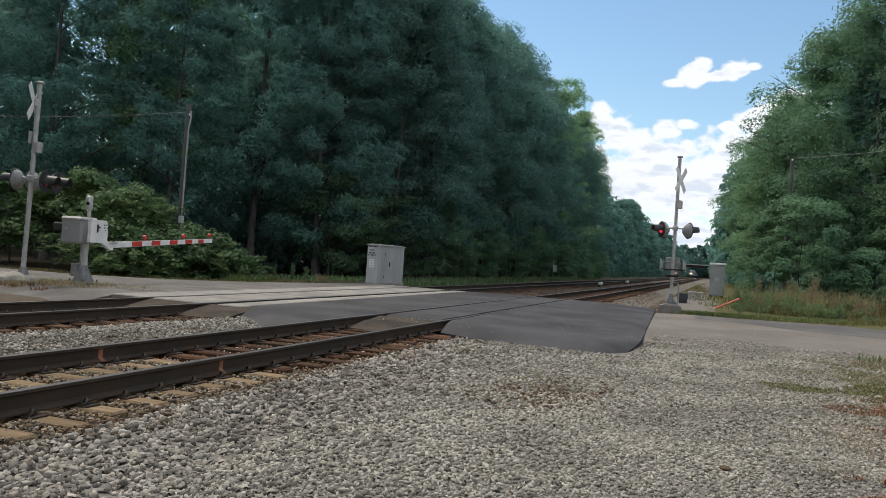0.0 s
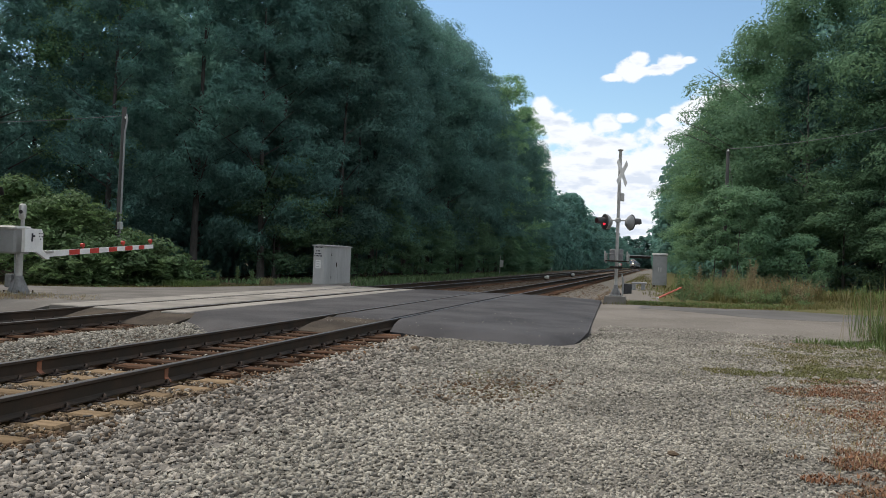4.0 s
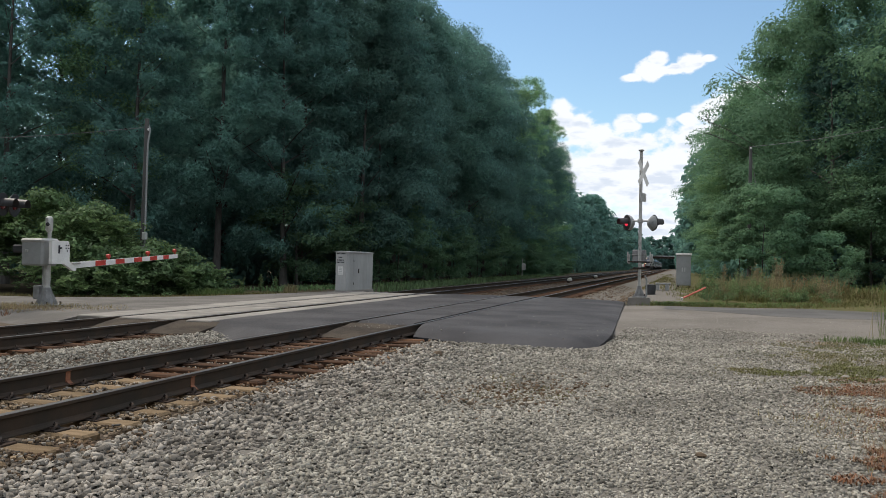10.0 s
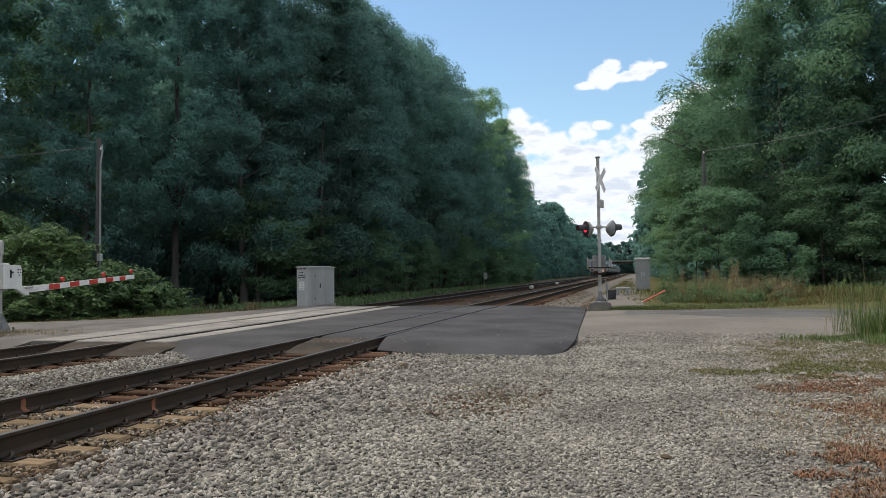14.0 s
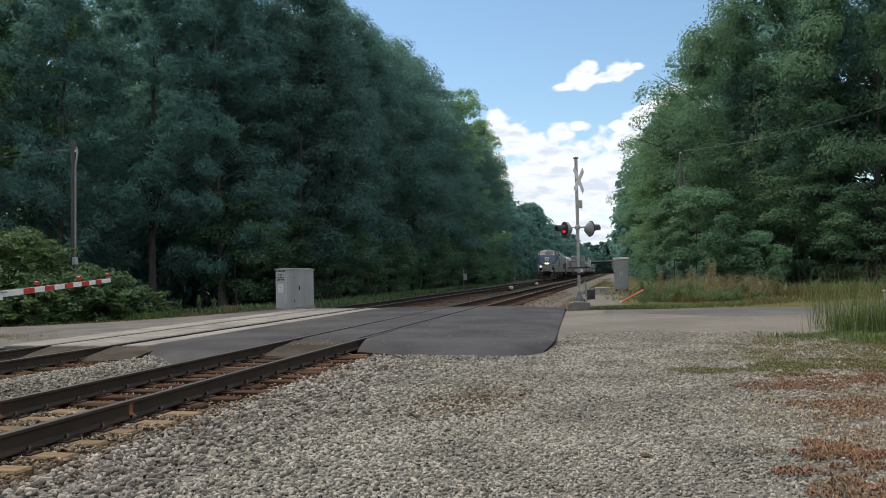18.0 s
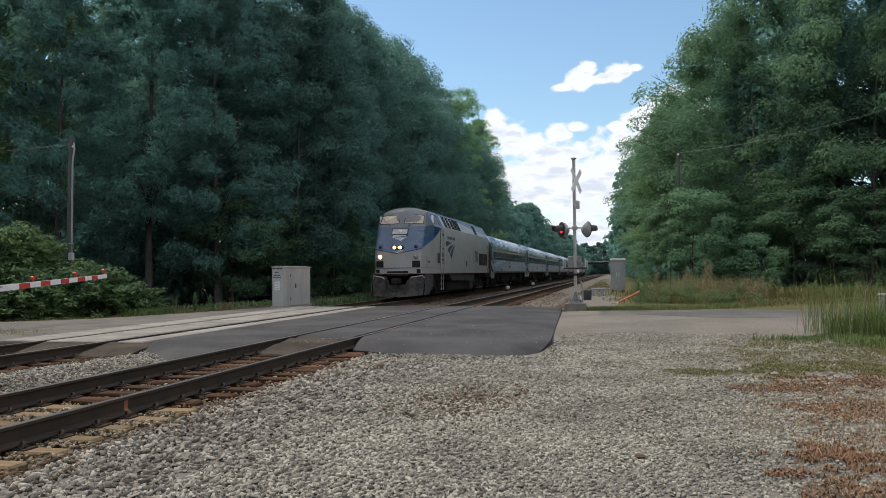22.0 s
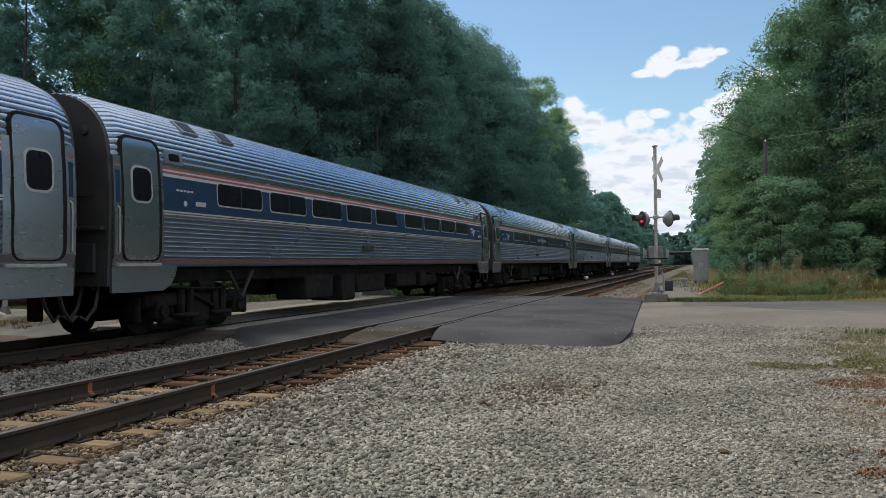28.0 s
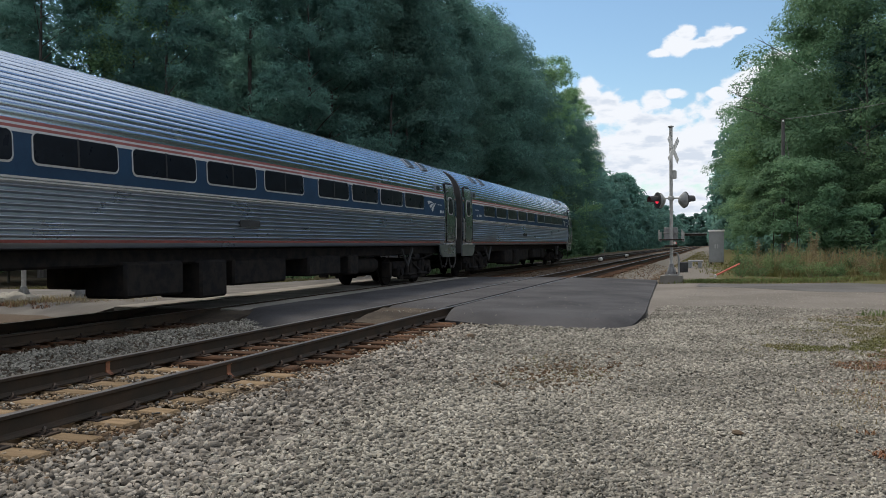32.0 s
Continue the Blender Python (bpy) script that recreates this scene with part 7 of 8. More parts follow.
def make_left_gate():
    g = thing("crossing_gate", "white gate mechanism with a lowered red and white striped arm", "crossing gate", m=Matrix.Translation((-16.42, 17.6, -0.08)))
    ped = Shape().box(-0.30, 0.30, -0.30, 0.30, -0.05, 0.03, 0.012).turned((0, 0, 0.0), (0, 0, 1), [(0, 0.20), (0.06, 0.17), (0.30, 0.115), (0.46, 0.11), (0.48, 0.09)], 14)
    for k in range(4):
        ped.slab([(0.08, 0.02), (0.27, 0.02), (0.27, 0.06), (0.12, 0.40), (0.08, 0.40)], -0.022, 0.022, m=pose(0, 0, 0, 0, 0, 45 + 90 * k))
    part("pedestal", ped, "cast", g, "flared weathered grey pedestal", 30)
    part("junction_box", Shape().box(-0.36, -0.16, -0.12, 0.10, 0.16, 0.52, 0.02), "cast", g, "small grey box on the pedestal", 30)
    for x in (-0.24, 0.24):
        for y in (-0.24, 0.24):
            part("bolt", Shape().rod((x, y, 0.0), (x, y, 0.10), 0.02, n=6), "iron", g)
    part("post", Shape().rod((0, 0, 0.4), (0, 0, 1.1), 0.085, n=14), "galv", g, "", 40)
    part("conduit", Shape().tube([(-0.22, 0.1, 0.0), (-0.22, 0.1, 0.75), (-0.25, 0.1, 1.1)], 0.03), "grey_box", g)
    box = part("motor_box", Shape().box(-0.62, 0.10, -0.30, 0.28, 1.06, 1.78, 0.05), "grey_box", g, "weathered grey motor box", 30)
    part("lid", Shape().box(-0.64, 0.12, -0.32, 0.30, 1.66, 1.80, 0.05), "galv", box, "", 30)
    part("latch", Shape().box(-0.45, -0.36, -0.33, -0.29, 1.42, 1.5, 0.01), "galv", box)
    cov = Shape().slab([(-0.28, 1.12), (0.16, 1.12), (0.42, 0.98), (0.50, 0.94), (0.62, 0.93), (0.62, 1.08), (0.44, 1.12), (0.36, 1.2), (0.36, 1.62), (0.30, 1.74), (-0.28, 1.74)], 0.30, 0.40, axis=0)
    cover = part("arm_bracket", cov, "white", g, "white cover plate bent down to the arm")
    part("handle", Shape().box(0.40, 0.43, -0.06, -0.02, 1.40, 1.62, 0.006).box(0.40, 0.43, -0.02, 0.05, 1.52, 1.57, 0.006), "ink", cover)
    for y, z in ((0.22, 1.62), (0.30, 1.62), (0.22, 1.54), (0.31, 1.54), (0.26, 1.47)):
        part("bolt", Shape().rod((0.40, y, z), (0.415, y, z), 0.016, n=8), "ink", cover)
    part("counterweight", Shape().box(-1.12, -0.62, -0.10, 0.10, 1.40, 1.62, 0.04).box(-1.02, -0.64, -0.02, 0.02, 1.46, 1.54, 0.0), "tank_grey", g, "dark grey counterweight", 30)
    hd = Shape().rod((0.0, 0.05, 1.78), (0.0, 0.05, 2.0), 0.05, n=10).box(-0.10, 0.08, -0.05, 0.13, 1.98, 2.40, 0.05)
    part("signal_head", hd, "galv", g, "small upright lamp head on the box", 40)
    part("lens", Shape().turned((0.02, -0.05, 2.18), (0.2, -1, 0), [(0, 0.055), (0.012, 0.05), (0.02, 0.01)]), "black", g)
    # the arm lies along the tracks, rising a little to its tip
    y0, y1, z0, z1 = 0.55, 5.25, 1.08, 1.39
    ang = math.degrees(math.atan2(z1 - z0, y1 - y0))
    long = math.hypot(y1 - y0, z1 - z0)
    m = Matrix.Translation((0.36, y0, z0)) @ pose(0, 0, 0, ang)
    arm = Shape().loft([[(-0.02, y, -h), (0.02, y, -h), (0.02, y, h), (-0.02, y, h)] for y, h in ((0, 0.085), (long, 0.062))])
    arm.v = [tuple(m @ Vector(p)) for p in arm.v]
    bar = part("gate_arm", arm, "white", g, "long white gate arm with red stripes")
    for a, b in ((0.93, 1.40), (1.86, 2.3), (2.78, 3.2), (3.62, 4.02), (4.36, 4.68)):
        a, b = a * long / 5.2, b * long / 5.2
        h = 0.079 - 0.004 * a
        s = Shape().box(-0.024, 0.024, a, b, -h, h, 0.004, m=m)
        part("red_stripe", s, "red", bar)
    for a in (1.42, 3.22, long - 0.12):
        p = m @ Vector((0, a, 0.08))
        lampo = part("arm_lamp", Shape().rod(p, p + Vector((0, 0, 0.06)), 0.025).turned(p + Vector((-0.05, -0.02, 0.10)), (1, 0, 0), [(0, 0.03), (0.01, 0.06), (0.09, 0.06), (0.10, 0.03)], 12), "red", bar, "small red lamp on the arm", 40)
    part("arm_clamp", Shape().box(0.28, 0.46, 0.46, 0.72, 1.12, 1.17, 0.01), "galv", g)


mast_signal((-17.2, 16.3, -0.12), 5.18, 2.74, 4.72, ((-0.97, -0.25, 0), (0.97, 0.26, 0), (-0.97, -0.1, 0), (0.95, 0.3, 0)),
            "galvanised level crossing mast with crossbuck and dark flashers", (False, False, False, False), (-0.88, -0.47, 0), 1.3, "cast")
make_right_signal()
make_left_gate()


# ---------------------------------------------------------------- cabinets, poles, small things
def make_cabinet():
    ob = thing("signal_cabinet", "tall silver sheet-metal signal cabinet with labels", "cabinet", m=pose(-14.04, 31.6, -0.1))
    part("body", Shape().box(-0.25, 0.25, 0.0, 3.05, 0.06, 1.70, 0.015), "silver", ob, "dull silver sheet-metal case")
    part("roof", Shape().slab([(-0.29, 1.70), (0.29, 1.70), (0.29, 1.735), (0.0, 1.765), (-0.29, 1.735)], -0.05, 3.1), "silver", ob)
    part("plinth", Shape().box(-0.3, 0.3, -0.05, 3.1, -0.15, 0.06, 0.02), "concrete", ob)
    for y in (0.75, 1.55, 2.3):
        part("door_seam", Shape().box(0.251, 0.254, y, y + 0.01, 0.12, 1.62), "silver", ob)
    for z, n, x0 in ((1.62, 7, -0.21), (1.46, 3, -0.12), (1.34, 5, -0.17), (1.25, 6, -0.2)):
        for k in range(n):
            part("lettering_bar", Shape().box(x0 + 0.06 * k, x0 + 0.06 * k + 0.042, -0.004, 0.002, z, z + 0.055), "ink", ob)
    lab = part("label_sheet", Shape().box(-0.14, 0.1, -0.006, 0.002, 0.74, 1.1, 0.002), "white", ob, "white label sheet")
    for k in range(4):
        part("text_bar", Shape().box(-0.1, 0.05, -0.009, -0.005, 1.02 - 0.07 * k, 1.035 - 0.07 * k), "grey_box", lab)
    part("handle", Shape().box(0.256, 0.29, 1.3, 1.34, 0.8, 1.0, 0.006), "iron", ob)
    part("hinge", Shape().rod((0.262, 0.78, 0.3), (0.262, 0.78, 0.4), 0.012).rod((0.262, 0.78, 1.3), (0.262, 0.78, 1.4), 0.012), "iron", ob)


def make_grey_box():
    z = height(0.05, 45.0)
    ob = thing("equipment_box", "grey upright equipment box with a pale lid", "cabinet", m=pose(0.05, 45.0, z))
    part("body", Shape().box(-0.38, 0.38, -0.3, 0.3, 0.10, 1.72, 0.02), "grey_box", ob)
    part("lid", Shape().box(-0.42, 0.42, -0.34, 0.34, 1.72, 1.82, 0.02), "white", ob, "pale overhanging lid")
    for x in (-0.28, 0.28):
        part("foot", Shape().box(x - 0.06, x + 0.06, -0.26, 0.26, -0.06, 0.10, 0.01), "iron", ob)
    for x in (-0.06, 0.06):
        part("label_bar", Shape().box(x - 0.03, x + 0.03, -0.305, -0.29, 0.84, 1.06, 0.002), "silver", ob, "pale label strip")
    z = height(-0.95, 41.0)
    ob = thing("junction_pedestal", "low grey junction box on two legs", "box", m=pose(-0.92, 41.0, z))
    part("top", Shape().box(-0.36, 0.36, -0.2, 0.2, 0.30, 0.38, 0.015), "grey_box", ob)
    for x in (-0.26, 0.2):
        part("leg", Shape().box(x - 0.09, x + 0.09, -0.16, 0.16, -0.1, 0.30, 0.015), "grey_box", ob)
    ob = thing("bucket", "dark plastic drum beside the signal", "drum", m=pose(-1.38, 37.5, height(-1.38, 37.5) - 0.02))
    part("drum", Shape().turned((0, 0, 0), (0, 0, 1), [(0, 0.2), (0.02, 0.22), (0.45, 0.24), (0.47, 0.2)]), "tank_grey", ob, "", 40)


def make_poles():
    ob = thing("utility_pole", "weathered wooden utility pole at the wood's edge", "utility pole", m=pose(-21.35, 28.0, -0.3, 0, 0.6, 0))
    part("shaft", Shape().rod((0, 0, -0.3), (0, 0, 7.25), 0.125, 0.088, 14), "wood_pole", ob, "", 40)
    part("conduit", Shape().tube([(0.16, -0.1, 0.2), (0.15, -0.1, 6.2), (0.2, -0.06, 6.7), (0.12, 0.0, 6.95), (0.05, 0, 6.9)], 0.035), "grey_box", ob)
    part("meter_box", Shape().box(0.1, 0.36, -0.28, -0.1, 1.55, 2.0, 0.02), "grey_box", ob, "grey electric meter box")
    part("breaker_box", Shape().box(0.12, 0.3, -0.26, -0.1, 2.25, 2.55, 0.02), "silver", ob)
    part("insulator", Shape().turned((0.12, -0.05, 6.75), (0, 0, 1), [(0, 0.03), (0.04, 0.05), (0.1, 0.03)]), "white", ob, "", 40)
    ob = thing("utility_pole", "slim wooden utility pole standing before the trees", "utility pole", m=pose(3.32, 44.6, height(3.3, 44.6)))
    part("shaft", Shape().rod((0, 0, -0.3), (0, 0, 7.45), 0.11, 0.08, 12), "wood_pole", ob, "", 40)
    part("guy_wire", Shape().rod((0.06, 0.02, 6.9), (0.5, 0.3, 4.2), 0.012), "cable", ob)
    part("insulator", Shape().turned((0, -0.1, 7.3), (0, 0, 1), [(0, 0.03), (0.04, 0.05), (0.1, 0.03)]), "white", ob, "", 40)

    def wire(name, a, b, sag, label):
        pts = []
        for k in range(25):
            u = k / 24
            p = Vector(a).lerp(Vector(b), u)
            p.z -= 4 * sag * u * (1 - u)
            pts.append(p)
        tagged(new(name, Shape().tube(pts, 0.014, 5).mesh(name, M["cable"])), label, "cable")

    wire("overhead_wire", (-21.3, 28.0, 6.6), (-40.0, 22.0, 6.1), 0.5, "thin overhead wire sagging from a pole")
    wire("overhead_wire", (3.32, 44.6, 7.62), (24.0, 42.5, 13.5), 1.2, "thin overhead wire sagging up into the trees")


def make_small():
    ob = thing("marker_post", "slim silver post with a small box beside the track", "marker post", m=pose(-15.2, 78.0, height(-15.2, 78.0)))
    part("post", Shape().rod((0, 0, -0.2), (0, 0, 1.95), 0.035), "galv", ob)
    part("box", Shape().box(-0.02, 0.32, -0.1, 0.1, 0.85, 1.5, 0.02), "silver", ob)
    for x, y, s in ((-9.0, 66.0, 1.0), (-8.95, 86.0, 0.9)):
        ob = thing("track_marker", "small white marker lying between the tracks", "marker", m=pose(x, y, height(x, y) + 0.02, 0, 0, 20))
        part("cap", Shape().turned((0, -0.15, 0.22), (0.3, -1, 0.15), [(0, 0.14), (0.3, 0.15), (0.36, 0.1), (0.38, 0.02)], 12), "white", ob, "", 40)
        part("stub", Shape().box(-0.1, 0.1, -0.25, 0.1, -0.05, 0.14, 0.02), "iron", ob)
    ob = thing("marker_tube", "fallen orange plastic marker tube in the grass", "marker", m=Matrix.Identity(4))
    part("tube", Shape().rod((0.0, 34.1, -0.02), (0.95, 36.0, 0.40), 0.038, n=10), "orange", ob, "", 40)
    part("end_cap", Shape().rod((-0.02, 34.06, -0.03), (0.0, 34.1, -0.02), 0.052, n=10), "white", ob)
    ob = thing("cable_pedestal", "small green-grey cable pedestal with a pale cap", "pedestal", m=pose(7.65, 25.6, -0.3))
    part("body", Shape().box(-0.14, 0.14, -0.14, 0.14, 0, 0.8, 0.02), "grey_box", ob)
    part("cap", Shape().box(-0.17, 0.17, -0.17, 0.17, 0.8, 0.88, 0.03), "grey_box", ob)
    # single dark stones
    for x, y, s in ((-3.75, 12.35, 0.10), (0.16, 6.77, 0.05), (-2.15, 8.3, 0.05), (-2.28, 8.45, 0.045), (2.2, 12.3, 0.06)):
        st = Shape()
        rng = random.Random(int(x * 100))
        rings = []
        for z, r in ((0, 0.8), (0.3, 1.0), (0.65, 0.75), (0.9, 0.3)):
            rings.append([(s * r * math.cos(a) * rng.uniform(0.7, 1.2), s * 0.7 * r * math.sin(a) * rng.uniform(0.7, 1.2), s * z * 0.8) for a in (6.283 * i / 7 for i in range(7))])
        st.loft(rings)
        o = new("stone", st.mesh("stone", M["stone_brown" if x < 1.5 else "stone"]))
        o.location = (x, y, height(x, y) + 0.01)
        tagged(o, "single dark stone lying on pale gravel" if x < 1.5 else "single white stone lying on mossy gravel", "stone")
    for x, y, s in ((-17.5, 16.0, 0.3), (-17.05, 15.9, 0.34), (-16.8, 16.15, 0.26), (-17.6, 16.4, 0.3), (-17.2, 15.7, 0.26)):
        rng = random.Random(int(x * 77 + y * 31))
        st = Shape()
        rings = [[(s * r * math.cos(a) * rng.uniform(0.8, 1.2), s * r * math.sin(a) * rng.uniform(0.8, 1.2), s * z) for a in (6.283 * i / 8 for i in range(8))] for z, r in ((-0.1, 0.8), (0.25, 1.0), (0.6, 0.75), (0.85, 0.25))]
        st.loft(rings)
        o = new("rock", st.mesh("rock", M["stone"]))
        o.location = (x, y, -0.12)
        tagged(o, "grey rock heaped round a signal mast", "rock", "rocks round the mast")


def make_overpass():
    """A road bridge over both tracks, far up the line."""
    y, (dx, dz) = 526.0, bend(526.0)
    ob = thing("road_bridge", "distant concrete road bridge over the railway in shade", "bridge", m=pose(dx - 8.5, y, dz - 0.2))
    # shade on the bridge is put into the dark deck and girder colours
    part("deck", Shape().box(-34, 34, 0.0, 9.5, 7.9, 8.15, 0.05), "tank_grey", ob, "bridge deck darkened for its shade")
    for q in (0.5, 2.6, 4.75, 6.9, 9.0):
        part("girder", Shape().slab([(q - 0.3, 7.9), (q + 0.3, 7.9), (q + 0.06, 7.7), (q + 0.06, 7.0), (q + 0.3, 6.8), (q - 0.3, 6.8), (q - 0.06, 7.0), (q - 0.06, 7.7)], -34, 34, axis=0), "iron", ob, "steel girder darkened for the shade under the deck")
    for q in (-0.05, 9.3):
        part("parapet", Shape().box(-34, 34, q, q + 0.25, 8.15, 8.6, 0.03), "galv", ob, "pale grey parapet")
    for x in (-11.5, 9.5):
        for q in (1.0, 4.75, 8.5):
            part("pier", Shape().rod((x, q, -0.6), (x, q, 6.3), 0.45, n=12), "concrete", ob, "", 40)
        part("pier_cap", Shape().box(x - 0.6, x + 0.6, 0.2, 9.3, 6.2, 6.82, 0.06), "concrete", ob)
    for s in (-1, 1):
        part("embankment", Shape().slab([(s * 15, -1.0), (s * 60, -1.0), (s * 60, 7.6), (s * 27, 7.6)], -6.0, 15.0), "soil", ob, "dark earth embankment")


make_cabinet()
make_grey_box()
make_poles()
make_small()
make_overpass()


# ---------------------------------------------------------------- low plants
def blades(name, label, n, area, high, wide, material, seed, lean=0.35, clump=0.0, category="grass", lift=0.0):
    """Bent blades rooted inside area(rng, n) -> x, y; joined as one growth."""
    rng = np.random.default_rng(seed)
    x, y = area(rng, n)
    n = len(x)
    if clump:
        k = max(3, int(n / clump))
        cx, cy = x[:k], y[:k]
        pick = rng.integers(0, k, n)
        x, y = cx[pick] + rng.normal(0, 0.12, n), cy[pick] + rng.normal(0, 0.12, n)
    z = np.array([height(a, b) for a, b in zip(x, y)]) - 0.02 + lift
    h = high * rng.uniform(0.45, 1.15, n)
    a = rng.uniform(0, 6.283, n)
    d = np.stack([np.cos(a), np.sin(a)], 1)
    out = (h * rng.uniform(0.05, lean * 1.6, n))[:, None] * d
    side = np.stack([-d[:, 1], d[:, 0]], 1) * (wide * rng.uniform(0.6, 1.3, n))[:, None]
    p = np.stack([x, y], 1)
    v = np.zeros((n, 5, 3))
    v[:, 0, :2], v[:, 1, :2] = p - side, p + side
    v[:, 2, :2], v[:, 3, :2] = p - side * 0.7 + out * 0.35, p + side * 0.7 + out * 0.35
    v[:, 4, :2] = p + out
    v[:, 0, 2] = v[:, 1, 2] = z
    v[:, 2, 2] = v[:, 3, 2] = z + h * 0.6
    v[:, 4, 2] = z + h * rng.uniform(0.85, 1.0, n)
    f = (np.array([[0, 1, 3], [0, 3, 2], [2, 3, 4]])[None] + 5 * np.arange(n)[:, None, None]).reshape(-1, 3)
    ob = new(name, raw_mesh(name, v.reshape(-1, 3), f, M[material]))
    return tagged(ob, label, category, kind="stuff")


def patch(cx, cy, rx, ry, power=0.5):
    def area(rng, n):
        r, a = rng.uniform(0, 1, n) ** power, rng.uniform(0, 6.283, n)
        return cx + rx * r * np.cos(a), cy + ry * r * np.sin(a)
    return area


def strip(points, spread):
    def area(rng, n):
        k = rng.integers(0, len(points) - 1, n)
        u = rng.uniform(0, 1, n)
        p = np.array(points, float)
        q = p[k] + (p[k + 1] - p[k]) * u[:, None]
        return q[:, 0] + rng.normal(0, spread, n), q[:, 1] + rng.normal(0, spread, n)
    return area


def blotches(zones, ragged=0.7, fine=1.6):
    """Ragged patches: ellipses (x, y, half-width, half-depth) torn at their edges and holed inside."""
    def area(rng, n):
        z = np.array(zones, float)
        w = z[:, 2] * z[:, 3]
        k = rng.choice(len(z), n, p=w / w.sum())
        r, a = rng.uniform(0, 1.5, n) ** 0.5, rng.uniform(0, 6.283, n)
        x, y = z[k, 0] + z[k, 2] * r * np.cos(a), z[k, 1] + z[k, 3] * r * np.sin(a)
        keep = []
        for i in range(n):
            q = noise.noise((x[i] * fine, y[i] * fine, 7.0)) + 0.6 * noise.noise((x[i] * fine * 3.1, y[i] * fine * 3.1, 2.0))
            keep.append(r[i] + ragged * q < 0.9)
        return x[keep], y[keep]
    return area


def leafy_weed(x, y, high, wide, leaves, size, material, seed, label):
    """An upright weed: stems and small leaves gathered on them."""
    ob = thing("weed", label, "weed", "weeds on the verge", m=pose(x, y, height(x, y) - 0.02, 0, 0, seed * 47))
    rng = np.random.default_rng(seed)
    n_stem = 9
    a, lean = rng.uniform(0, 6.283, n_stem), rng.uniform(0.1, 1.0, n_stem) * wide
    top = np.stack([np.cos(a) * lean, np.sin(a) * lean, high * rng.uniform(0.6, 1.0, n_stem)], 1)
    st = Shape()
    for t in top:
        st.rod((t[0] * 0.15, t[1] * 0.15, 0), (t[0] * 0.5, t[1] * 0.5, t[2] * 0.6), 0.008, 0.006, 4)
        st.rod((t[0] * 0.5, t[1] * 0.5, t[2] * 0.6), tuple(t), 0.006, 0.003, 4)
    tagged(part("stalk", st, "weed_brown", ob), kind="stuff")
    k, u = rng.integers(0, n_stem, leaves), rng.uniform(0.1, 1.0, leaves) ** 0.8
    mid = top * np.array([0.5, 0.5, 0.6])
    low = np.where(u[:, None] < 0.6, mid[k] * (u / 0.6)[:, None], mid[k] + (top[k] - mid[k]) * ((u - 0.6) / 0.4)[:, None])
    pos = low + rng.normal(0, 1, (leaves, 3)) * np.array([0.09, 0.09, 0.05]) * (1.3 - u)[:, None] * (wide / 0.3)
    part("foliage", raw_mesh("leaves", *leaf_cards(rng, pos, rng.normal(0, 0.6, (leaves, 3)) + np.array([0, 0, 0.7]), size, 0.28), M[material]), None, ob)


